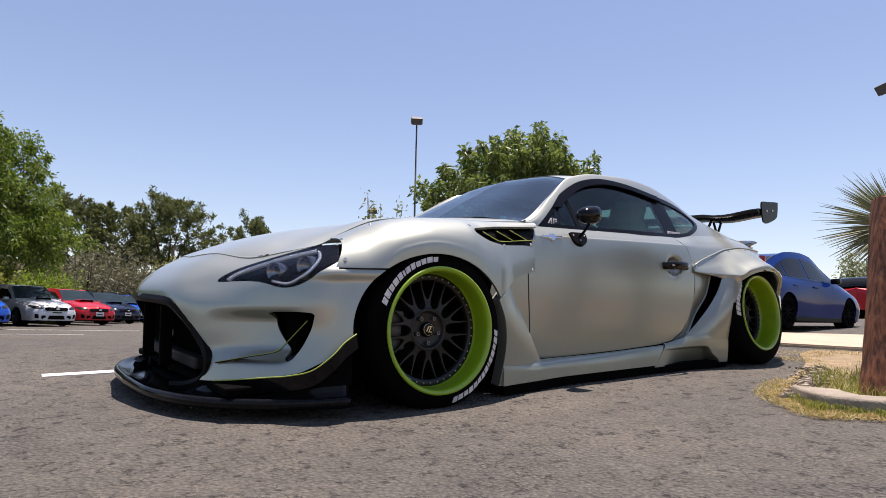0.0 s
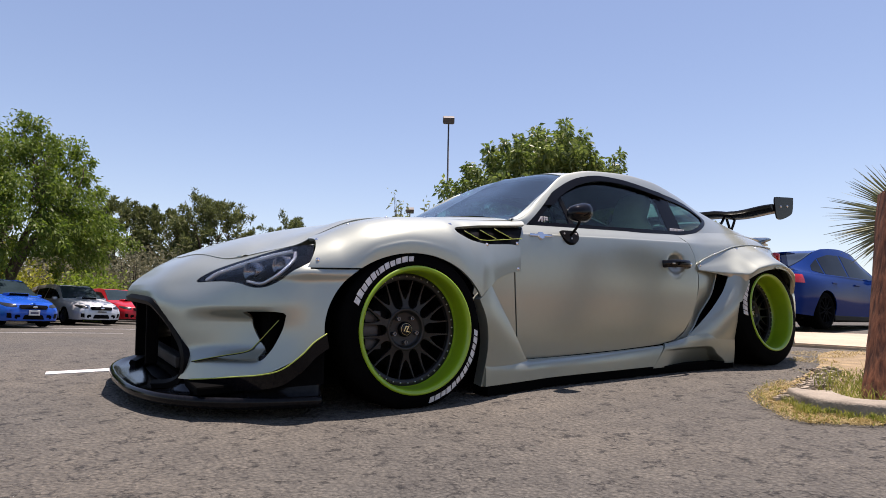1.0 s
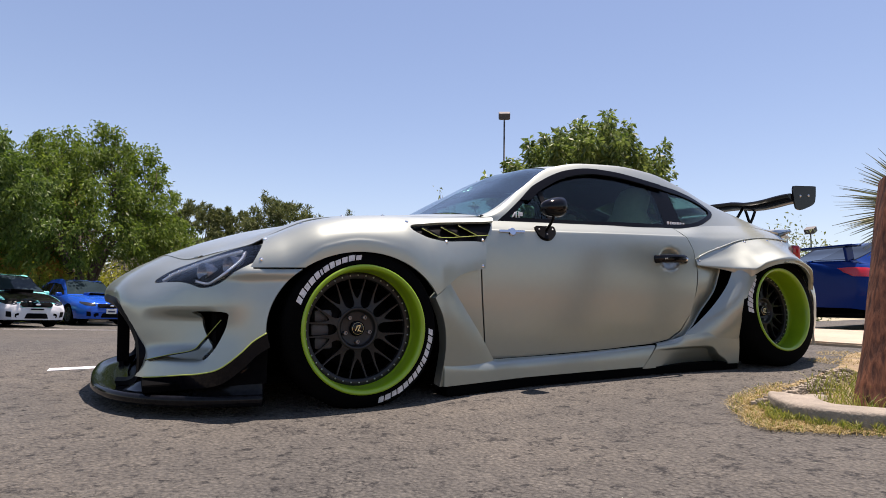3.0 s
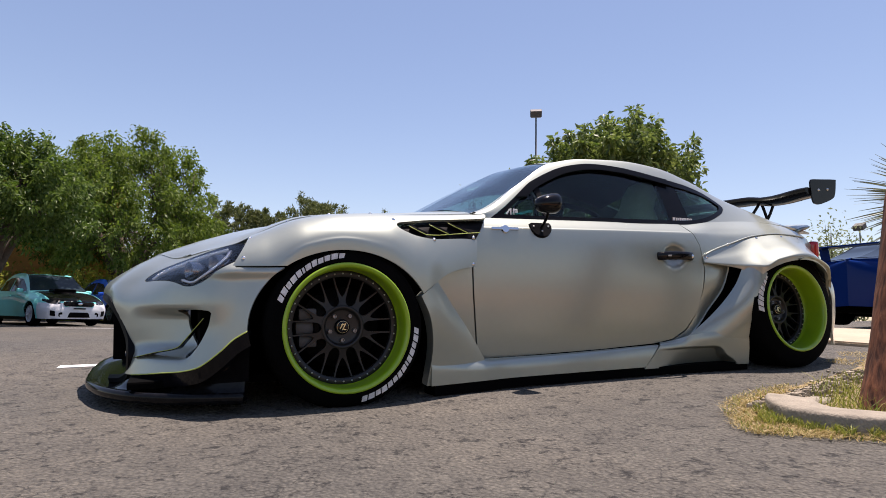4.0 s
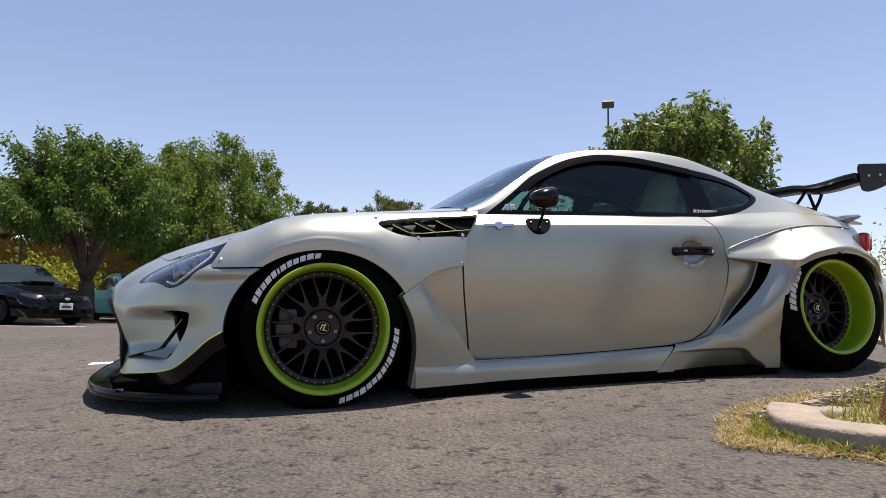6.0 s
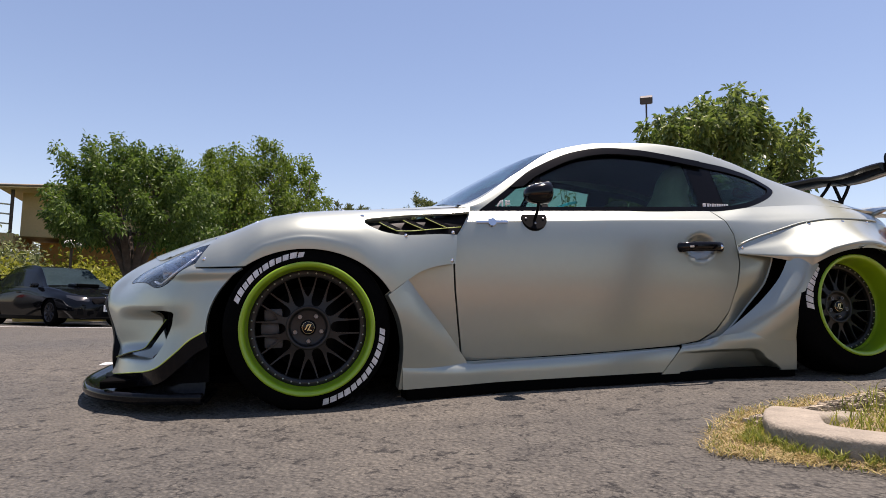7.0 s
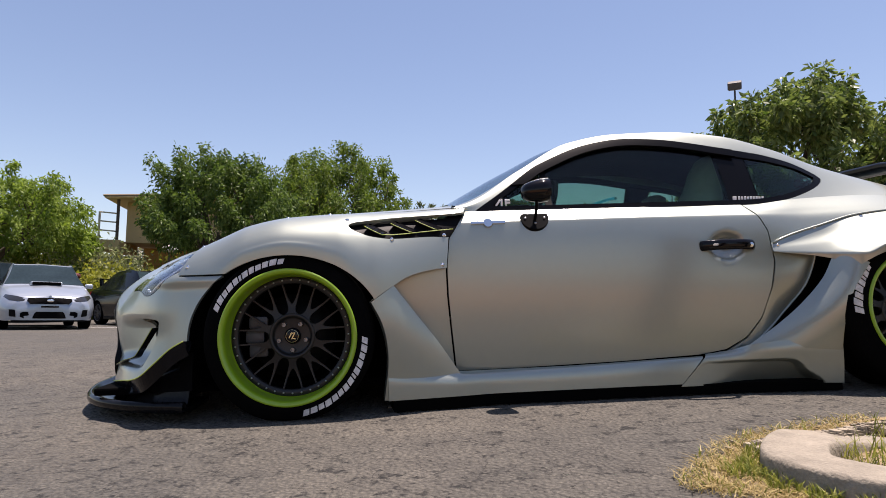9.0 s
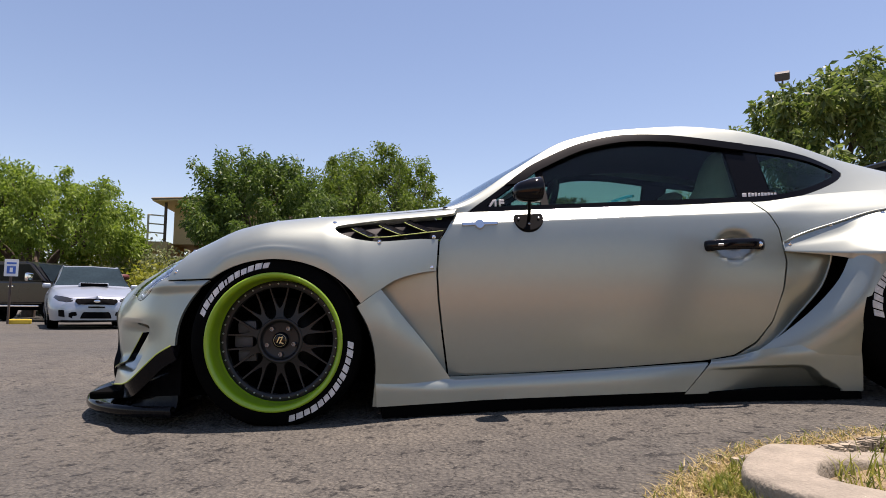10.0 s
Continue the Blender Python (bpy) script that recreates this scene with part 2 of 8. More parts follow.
LIME = mat("lime_green_paint", (0.2064, 0.3612, 0.0103), 0.38, 0, 0.35, 0.1, var=0.06, scale=10)
LIME_TRIM = mat("lime_trim", (0.2924, 0.3612, 0.0602), 0.5)
WHEEL_BLACK = mat("wheel_black", (0.013, 0.0125, 0.013), 0.36, 0.0, spec=0.32, var=0.25, scale=25)
STEEL = mat("steel", (0.5, 0.5, 0.5), 0.35, 1.0, var=0.1, scale=20)
CHROME = mat("chrome", (0.75, 0.75, 0.76), 0.1, 1.0)
CALIPER = mat("caliper_grey", (0.055, 0.055, 0.058), 0.5, 0.2, var=0.15, scale=30)
TYRE_WHITE = mat("tyre_white", (0.55, 0.55, 0.54), 0.7, var=0.25, scale=60)
WHITE = mat("white_paint", (0.72, 0.72, 0.70), 0.6, var=0.06, scale=40)
GLASS = mat("tinted_glass", (0.37, 0.54, 0.46), 0.01, 0, trans=1.0, ior=1.27)
SHIELD_GLASS = mat("windscreen_tint", (0.30, 0.50, 0.50), 0.01, 0, trans=1.0, ior=1.5)
LUG = mat("lug_grey", (0.20, 0.20, 0.21), 0.35, 0.8)
LAMP_GLASS = mat("lamp_glass", (0.86, 0.88, 0.90), 0.01, 0, trans=1.0, ior=1.2, spec=0.12)


# ---- ground ----
def asphalt_material():
    m = mat("asphalt", (0.10, 0.098, 0.094), 0.85, var=0.0)
    nt = m.node_tree
    b = nt.nodes["Principled BSDF"]
    tc = nt.nodes.new("ShaderNodeTexCoord")
    big, mid_, fine = [nt.nodes.new("ShaderNodeTexNoise") for _ in range(3)]
    for q, s, d in ((big, 0.55, 5), (mid_, 7.0, 6), (fine, 95.0, 3)):
        q.inputs["Scale"].default_value, q.inputs["Detail"].default_value = s, d
        nt.links.new(tc.outputs["Object"], q.inputs["Vector"])
    vor = nt.nodes.new("ShaderNodeTexVoronoi")
    vor.inputs["Scale"].default_value = 62.0
    nt.links.new(tc.outputs["Object"], vor.inputs["Vector"])

    def ramp(src, a, b_, ca, cb):
        r = nt.nodes.new("ShaderNodeValToRGB")
        r.color_ramp.elements[0].position, r.color_ramp.elements[1].position = a, b_
        r.color_ramp.elements[0].color, r.color_ramp.elements[1].color = (*ca, 1), (*cb, 1)
        nt.links.new(src, r.inputs[0])
        return r.outputs[0]

    def mul(a, c, k=1.0):
        x = nt.nodes.new("ShaderNodeMix")
        x.data_type, x.blend_type = "RGBA", "MULTIPLY"
        x.inputs[0].default_value = k
        nt.links.new(a, x.inputs[6])
        nt.links.new(c, x.inputs[7])
        return x.outputs[2]
    base = ramp(big.outputs[0], 0.35, 0.68, (0.076, 0.075, 0.068), (0.108, 0.100, 0.084))
    base = mul(base, ramp(mid_.outputs[0], 0.34, 0.66, (0.84, 0.835, 0.83), (1.12, 1.11, 1.09)))
    base = mul(base, ramp(vor.outputs["Distance"], 0.10, 0.62, (1.45, 1.42, 1.36), (0.45, 0.45, 0.45)), 0.35)
    base = mul(base, ramp(fine.outputs[0], 0.38, 0.66, (0.40, 0.40, 0.40), (1.45, 1.43, 1.40)), 0.5)
    # short dark cracks, broken up, and scattered pale bits
    wob = nt.nodes.new("ShaderNodeTexNoise")
    wob.inputs["Scale"].default_value, wob.inputs["Detail"].default_value = 11.0, 4
    nt.links.new(tc.outputs["Object"], wob.inputs["Vector"])
    off = nt.nodes.new("ShaderNodeVectorMath")
    off.operation = "MULTIPLY_ADD"
    off.inputs[1].default_value = (0.16, 0.16, 0.16)
    nt.links.new(wob.outputs["Color"], off.inputs[0])
    nt.links.new(tc.outputs["Object"], off.inputs[2])
    crk = nt.nodes.new("ShaderNodeTexVoronoi")
    crk.feature = "DISTANCE_TO_EDGE"
    crk.inputs["Scale"].default_value = 9.0
    nt.links.new(off.outputs[0], crk.inputs["Vector"])
    brk = nt.nodes.new("ShaderNodeTexNoise")
    brk.inputs["Scale"].default_value, brk.inputs["Detail"].default_value = 5.0, 5
    nt.links.new(tc.outputs["Object"], brk.inputs["Vector"])
    line = ramp(crk.outputs[0], 0.006, 0.035, (0.22, 0.22, 0.22), (1, 1, 1))
    gate = ramp(brk.outputs[0], 0.50, 0.60, (0, 0, 0), (1, 1, 1))
    mixc = nt.nodes.new("ShaderNodeMix")
    mixc.data_type = "RGBA"
    mixc.inputs[6].default_value = (1, 1, 1, 1)
    nt.links.new(gate, mixc.inputs[0])
    nt.links.new(line, mixc.inputs[7])
    base = mul(base, mixc.outputs[2], 0.85)
    pit = nt.nodes.new("ShaderNodeTexNoise")
    pit.inputs["Scale"].default_value, pit.inputs["Detail"].default_value, pit.inputs["Roughness"].default_value = 19.0, 7, 0.74
    nt.links.new(tc.outputs["Object"], pit.inputs["Vector"])
    base = mul(base, ramp(pit.outputs[0], 0.39, 0.445, (0.13, 0.13, 0.125), (1.03, 1.02, 1.0)), 0.95)
    bit = nt.nodes.new("ShaderNodeTexVoronoi")
    bit.inputs["Scale"].default_value = 38.0
    nt.links.new(off.outputs[0], bit.inputs["Vector"])
    base = mul(base, ramp(bit.outputs["Distance"], 0.06, 0.16, (1.9, 1.85, 1.7), (1, 1, 1)), 0.6)
    nt.links.new(base, b.inputs["Base Color"])
    bp = nt.nodes.new("ShaderNodeBump")
    bp.inputs["Strength"].default_value, bp.inputs["Distance"].default_value = 1.0, 0.014
    ad = nt.nodes.new("ShaderNodeMath")
    ad.operation = "SUBTRACT"
    nt.links.new(pit.outputs[0], ad.inputs[0])
    nt.links.new(vor.outputs["Distance"], ad.inputs[1])
    nt.links.new(ad.outputs[0], bp.inputs["Height"])
    nt.links.new(bp.outputs[0], b.inputs["Normal"])
    return m


ASPHALT = asphalt_material()

def ease(a, b, x):
    t = min(max((x - a) / (b - a), 0.0), 1.0)
    return t * t * (3 - 2 * t)


def ground_z(x, y):
    """The tilted patch that the coupe stands on runs out into the wide, nearly level car park."""
    near = 0.0450 * min(max(x, -7), 6) + 0.0520 * min(max(y, -7), 4)
    far = -0.12 + 0.011 * min(max(0, y - 18), 60) + min(0.045 * max(0, x - 2), 0.9) * math.exp(-max(0, y - 6) / 10)
    k = max(ease(0.9, 8.5, y), ease(4.2, 9.5, x), ease(3, 10, -x))
    return near * (1 - k) + far * k


gx = np.concatenate([[-1500, -300, -90, -40, -25], np.arange(-16, -4, 1.0), np.arange(-4, 6, 0.25), np.arange(6, 20, 1.0), [25, 40, 90, 300, 1500]])
G = np.array([[(x, y, ground_z(x, y)) for y in gx] for x in gx])
quads = [(i * len(gx) + j, (i + 1) * len(gx) + j, (i + 1) * len(gx) + j + 1, i * len(gx) + j + 1) for i in range(len(gx) - 1) for j in range(len(gx) - 1)]
tagged(obj("ground", G.reshape(-1, 3), quads, ASPHALT), "grey sun-bleached asphalt of a car park", "ground", kind="structure")


def slab(name, outline, top, mat_, depth=0.15, bevel=0.012):
    """A flat piece with a given outline (x, y), its top that far over the ground."""
    bm = bmesh.new()
    vs = [bm.verts.new((x, y, ground_z(x, y) + top)) for x, y in outline]
    f = bm.faces.new(vs)
    if f.normal.z < 0:
        f.normal_flip()
    ex = bmesh.ops.extrude_face_region(bm, geom=[f])
    for v in vs:
        v.co.z -= depth
    bmesh.ops.recalc_face_normals(bm, faces=bm.faces)
    if bevel:
        es = [e for e in bm.edges if all(v not in vs for v in e.verts)]
        bmesh.ops.bevel(bm, geom=es, offset=bevel, segments=2, affect="EDGES")
    return bm


CONCRETE = mat("tan_concrete", (0.3698, 0.301, 0.2193), 0.9, var=0.14, scale=2.5, bump=0.25, bump_scale=60)
KERB = mat("kerb_concrete", (0.225, 0.198, 0.155), 0.9, var=0.22, scale=14, bump=0.5, bump_scale=90)
DIRT = mat("sandy_dirt", (0.129, 0.0989, 0.0602), 0.95, color2=(0.2838, 0.2107, 0.1161), scale=9, bump=0.9, bump_scale=60)
PAINT_LINE = mat("worn_line_paint", (0.62, 0.62, 0.60), 0.8, var=0.2, scale=9, bump=0.3, bump_scale=90)

apron = [(3.55, 1.1), (3.72, 0.2), (3.86, -0.37), (4.10, -0.95), (4.75, -2.6), (9.0, -2.0), (6.45, -0.08), (5.45, 0.45), (4.7, 1.2)]
tagged(part("pavement", slab("pavement", apron, 0.03, CONCRETE, 0.2), CONCRETE), "raised tan concrete apron beside the car park", "pavement", kind="structure")
dirt_edge = spline([(1.15, -1.90), (1.25, -1.76), (1.39, -1.60), (1.55, -1.50), (1.80, -1.41), (2.12, -1.33), (2.5, -1.2), (2.9, -1.05), (3.5, -0.75), (3.95, -0.9), (4.6, -2.5), (3.6, -3.6), (2.3, -3.1), (1.75, -2.5), (1.45, -2.18), (1.25, -2.0)], 4, True)
tagged(part("dirt_bed", slab("dirt_bed", [tuple(p) for p in dirt_edge], 0.005, DIRT, 0.05, 0.0), DIRT), "sandy dirt spilling round a planter kerb", "dirt", kind="structure")
# parking line
for (x0, y0, x1, y1, wd) in ((-1.24, 0.78, 4.6, 0.55, 0.10), (-14, 10.2, -9.5, 9.3, 0.1), (-9, 12.5, -4, 12.0, 0.1), (-3.5, 14.6, 0.5, 14.2, 0.1), (-1, 19.5, 2.6, 19.0, 0.1)):
    d = Vector((x1 - x0, y1 - y0, 0)).normalized()
    n_ = Vector((-d.y, d.x, 0)) * wd / 2
    V, F, k = [], [], 12
    for i in range(k + 1):
        c = Vector((x0, y0, 0)).lerp(Vector((x1, y1, 0)), i / k)
        for s_ in (-1, 1):
            q = c + n_ * s_
            V.append((q.x, q.y, ground_z(q.x, q.y) + 0.004))
            V.append((q.x, q.y, ground_z(q.x, q.y) - 0.01))
    for i in range(k):
        b = i * 4
        F += [(b, b + 4, b + 6, b + 2), (b, b + 1, b + 5, b + 4), (b + 2, b + 6, b + 7, b + 3)]
    F += [(0, 2, 3, 1), (k * 4, k * 4 + 1, k * 4 + 3, k * 4 + 2)]
    tagged(obj("parking_line", V, F, PAINT_LINE, smooth=False), "worn white painted parking line on asphalt", "road marking", "parking lines", "structure")


# unseen brown ground behind the camera, added to warm the paint's reflections
behind_edge = [(-8, -4.3), (-2, -4.15), (1, -4.1), (3, -4.2), (8, -4.4), (90, -5.0), (700, -60), (700, -900), (-700, -900), (-700, -60), (-90, -5.0)]
BEHIND_BROWN = mat("behind_brown", (0.29, 0.135, 0.055), 0.95, color2=(0.40, 0.205, 0.092), scale=0.8, bump=0.6, bump_scale=14)
tagged(part("unseen_ground", slab("unseen_ground", behind_edge, 0.006, BEHIND_BROWN, 0.2, 0.0), BEHIND_BROWN), "unseen brown ground behind the camera, reflected in the doors", "dirt", kind="structure")


# ---- the silver coupe: nose towards -x, wheel hubs at x = 0 and 2.57, middle plane y = 0 ----
SLOPE = Matrix(((0.9990, -0.0012, -0.0449, 0), (-0.0012, 0.9987, -0.0519, 0), (0.0449, 0.0519, 0.9976, 0), (0, 0, 0, 1)))
coupe = thing("coupe_car", "low silver widebody coupe with lime green wheels, parked on asphalt", "car", SLOPE)
FA = (0.0, 0.31, 0.372, 0.312)
RA = (2.575, 0.31, 0.372, 0.288)


def arch(A, e):
    """Positive inside the wheel opening e; straight down below the hub."""
    x, z = A[:, 0] - e[0], A[:, 2] - e[1]
    z = np.where(z < 0, z * 0.12, z)
    return (1 - np.hypot(x / e[2], z / e[3])) * e[3]


def below(curve):
    """Negative above the line z(x)."""
    f = pc(curve)
    return lambda A: f(A[:, 0]) - A[:, 2]


def smooth(a, b, x):
    t = np.clip((x - a) / (b - a), 0, 1)
    return t * t * (3 - 2 * t)


# outlines in side view (x, z)
DOOR = [(0.715, 0.80), (0.662, 0.712), (0.638, 0.677), (0.626, 0.554), (0.628, 0.442), (0.638, 0.308), (0.653, 0.134),
        (0.895, 0.136), (1.342, 0.146), (1.675, 0.160), (1.79, 0.178), (1.877, 0.226), (1.948, 0.309), (1.995, 0.43),
        (2.017, 0.54), (2.004, 0.675), (1.978, 0.73), (1.932, 0.80)]
WINDOW = [(0.758, 0.7895), (0.782, 0.807), (0.847, 0.851), (0.915, 0.900), (0.943, 0.921), (1.0, 0.964), (1.058, 1.001), (1.208, 1.070), (1.326, 1.106),
          (1.471, 1.126), (1.639, 1.119), (1.776, 1.100), (1.914, 1.076), (2.059, 1.053), (2.149, 1.037), (2.282, 0.998), (2.375, 0.947), (2.405, 0.914),
          (2.343, 0.876), (2.224, 0.833), (2.11, 0.808), (1.961, 0.796), (1.817, 0.794), (1.4, 0.7905), (0.93, 0.7895)]
NOTCH = [(0.28, 0.39), (0.324, 0.433), (0.411, 0.493), (0.47, 0.527), (0.55, 0.548), (0.62, 0.556), (0.76, 0.56)]

# front fender
fx = np.arange(-0.46, 0.77, 0.011)
# x, then half width and height of the wheel-opening edge, and of the seam to the hood; a full round shoulder between them
FENDER = [(-0.46, 0.880, 0.50, 0.68, 0.632), (-0.30, 0.940, 0.494, 0.682, 0.703), (-0.15, 0.957, 0.595, 0.674, 0.762), (0, 0.967, 0.622, 0.662, 0.788), (0.2, 0.966, 0.573, 0.667, 0.798),
          (0.33, 0.962, 0.454, 0.675, 0.80), (0.45, 0.925, 0.44, 0.69, 0.802), (0.66, 0.868, 0.48, 0.735, 0.807), (0.77, 0.85, 0.48, 0.752, 0.812)]
fender_curves = [[(x, we - 0.004, 0.33) for x, we, ze, wh, zh in FENDER]]
for turn in (0, 16, 32, 47, 61, 75, 90):
    c_, s_ = max(0.0, math.cos(radians(turn))) ** 0.8, math.sin(radians(turn)) ** 0.8
    fender_curves.append([(x, wh + (we - wh) * c_, ze + (zh - ze) * s_) for x, we, ze, wh, zh in FENDER])
fender = Skin.grid(loft(fender_curves, fx, 9))
fender = fender.cut(lambda A: arch(A, FA))
fender = fender.cut(lambda A: np.where(A[:, 0] > 0.2, below(NOTCH)(A), np.where(A[:, 0] < -0.1, 0.558 - A[:, 2], -0.1)))
fender = fender.cut(lambda A: 0.003 - poly_dist(DOOR + [(1.9, 1.0), (0.85, 1.0)], A[:, 0], A[:, 2])).cut(lambda A: np.where(A[:, 2] < 0.7, A[:, 0] - 0.65, -1))
fender = fender.cut(lambda A: (-0.425 + (A[:, 2] - 0.555) * 0.6) - A[:, 0])
VENT = spline([(0.239, 0.732), (0.256, 0.745), (0.331, 0.755), (0.424, 0.765), (0.542, 0.772), (0.659, 0.778), (0.735, 0.784), (0.72, 0.74), (0.665, 0.684), (0.558, 0.683), (0.423, 0.677), (0.378, 0.679), (0.322, 0.689), (0.289, 0.701), (0.256, 0.716)], 5, True)
vent_skin = fender.copy().cut(lambda A: poly_dist(VENT, A[:, 0], A[:, 2]) - 0.001)
fender.cut(lambda A: 0.001 - poly_dist(VENT, A[:, 0], A[:, 2])).make("front_fender", SILVER, coupe, "", 0.012)
vent_skin.A[:, :3] -= 0.024 * vent_skin.A[:, 3:6]
vent_skin.make("fender_vent", BLACK_SATIN, coupe, "black louvred fender vent", 0.006)

# nose and bumper, level by level from the middle plane round to the wheel opening
LEVELS = [
    [(-0.90, 0, 0.12), (-0.88, 0.30, 0.12), (-0.81, 0.54, 0.12), (-0.70, 0.74, 0.12), (-0.55, 0.90, 0.12), (-0.44, 0.94, 0.12), (-0.33, 0.965, 0.12)],
    [(-0.925, 0, 0.22), (-0.89, 0.30, 0.22), (-0.80, 0.52, 0.22), (-0.68, 0.72, 0.22), (-0.53, 0.88, 0.22), (-0.43, 0.93, 0.22), (-0.33, 0.965, 0.22)],
    [(-0.935, 0, 0.32), (-0.895, 0.31, 0.32), (-0.80, 0.51, 0.32), (-0.67, 0.70, 0.32), (-0.52, 0.86, 0.32), (-0.42, 0.92, 0.32), (-0.32, 0.962, 0.32)],
    [(-0.945, 0, 0.42), (-0.890, 0.33, 0.42), (-0.80, 0.49, 0.42), (-0.66, 0.69, 0.42), (-0.515, 0.86, 0.42), (-0.40, 0.915, 0.42), (-0.29, 0.952, 0.42)],
    [(-0.925, 0, 0.485), (-0.87, 0.31, 0.49), (-0.765, 0.47, 0.49), (-0.635, 0.695, 0.495), (-0.495, 0.857, 0.50), (-0.38, 0.908, 0.50), (-0.25, 0.946, 0.50)],
    [(-0.83, 0, 0.555), (-0.79, 0.29, 0.56), (-0.70, 0.49, 0.545), (-0.57, 0.73, 0.55), (-0.46, 0.866, 0.556), (-0.36, 0.907, 0.557), (-0.22, 0.946, 0.556)],
    [(-0.73, 0, 0.607), (-0.69, 0.28, 0.617), (-0.615, 0.50, 0.595), (-0.50, 0.64, 0.625), (-0.40, 0.745, 0.648), (-0.31, 0.795, 0.655), (-0.22, 0.84, 0.66)],
]
rows = [spline(np.array(r) * (1, -1, 1), 14) for r in LEVELS]
nose_grid = np.array([spline([r[i] for r in rows], 9) for i in range(len(rows[0]))])
w = -nose_grid[:, :, 1]
z = nose_grid[:, :, 2]
dent = 0.075 * smooth(0.50, 0.76, w) * (1 - smooth(0.80, 0.85, w)) * smooth(0.19, 0.25, z) * (1 - smooth(0.355, 0.398, z))
nose_grid[:, :, 0] += dent * 0.8
nose_grid[:, :, 1] += dent * 0.5
nose = Skin.grid(nose_grid)
nose = nose.cut(lambda A: arch(A, FA)).cut(lambda A: A[:, 0] + 0.2)
nose = nose.cut(lambda A: np.where(A[:, 2] > 0.5, np.minimum(A[:, 2] - 0.552, A[:, 0] - (-0.414 + (A[:, 2] - 0.555) * 0.6)), -0.1))
MOUTH = [(-0.2, 0.425), (0.33, 0.417), (0.385, 0.398), (0.432, 0.36), (0.525, 0.238), (0.553, 0.192), (0.558, 0.15), (0.525, 0.115), (0.40, 0.05), (-0.2, 0.05)]
INTAKE = spline([(0.712, 0.380), (0.80, 0.389), (0.868, 0.386), (0.873, 0.36), (0.866, 0.303), (0.853, 0.237), (0.826, 0.207), (0.758, 0.255), (0.706, 0.330)], 4, True)
LAMP = spline([(0.492, 0.500), (0.515, 0.538), (0.565, 0.573), (0.64, 0.611), (0.70, 0.637), (0.755, 0.650), (0.800, 0.640), (0.842, 0.610), (0.872, 0.568), (0.862, 0.535), (0.838, 0.508), (0.806, 0.486), (0.764, 0.481), (0.708, 0.496), (0.65, 0.503), (0.57, 0.502)], 4, True)
FLAP = [(-0.2, 0.12), (0.55, 0.122), (0.70, 0.138), (0.82, 0.156), (0.875, 0.170), (0.905, 0.196), (0.932, 0.245), (0.955, 0.292), (0.965, 0.33), (1.2, 0.34)]
flap = pc(FLAP)
lamp_skin = nose.copy().cut(lambda A: poly_dist(LAMP, -A[:, 1], A[:, 2]))
lower = nose.copy().cut(lambda A: A[:, 2] - flap(-A[:, 1]) + 0.003).cut(lambda A: -poly_dist(MOUTH, -A[:, 1], A[:, 2]))
bumper = nose.cut(lambda A: 0.002 - poly_dist(LAMP, -A[:, 1], A[:, 2])).cut(lambda A: flap(-A[:, 1]) - A[:, 2])
bumper = bumper.cut(lambda A: -poly_dist(MOUTH, -A[:, 1], A[:, 2])).cut(lambda A: -poly_dist(INTAKE, -A[:, 1], A[:, 2]))
bumper.make("front_bumper", SILVER, coupe, "", 0.012)
lower.A[:, :3] -= 0.035 * lower.A[:, 3:6]
lower.make("bumper_lower_panel", BLACK_MATT, coupe, "black lower bumper panel", 0.008)
glass_skin = lamp_skin.copy()
lamp_skin.A[:, :3] -= 0.05 * lamp_skin.A[:, 3:6]

# hood
hx = np.arange(-0.76, 0.69, 0.012)
hood_curves = [
    [(-0.76, 0.46, 0.575), (-0.62, 0.515, 0.600), (-0.5, 0.642, 0.630), (-0.40, 0.688, 0.655), (-0.3, 0.678, 0.705), (-0.12, 0.668, 0.775), (0, 0.658, 0.790), (0.2, 0.663, 0.80), (0.45, 0.686, 0.804), (0.69, 0.735, 0.812)],
    [(-0.76, 0.40, 0.580), (-0.5, 0.58, 0.648), (-0.3, 0.60, 0.722), (-0.12, 0.60, 0.783), (0.2, 0.60, 0.808), (0.69, 0.66, 0.825)],
    [(-0.76, 0.33, 0.585), (-0.5, 0.45, 0.670), (-0.3, 0.45, 0.728), (-0.12, 0.45, 0.775), (0.2, 0.45, 0.812), (0.69, 0.5, 0.845)],
    [(-0.76, 0.2, 0.595), (-0.5, 0.25, 0.690), (-0.3, 0.25, 0.745), (0, 0.25, 0.795), (0.2, 0.25, 0.825), (0.69, 0.25, 0.868)],
    [(-0.76, 0, 0.598), (-0.5, 0, 0.695), (-0.3, 0, 0.748), (0, 0, 0.798), (0.2, 0, 0.828), (0.69, 0, 0.876)],
]
HG = loft(hood_curves, hx, 8)
front_edge, front_z = (lambda q: np.interp(q, -rows[-1][:, 1], rows[-1][:, 0])), (lambda q: np.interp(q, -rows[-1][:, 1], rows[-1][:, 2]))
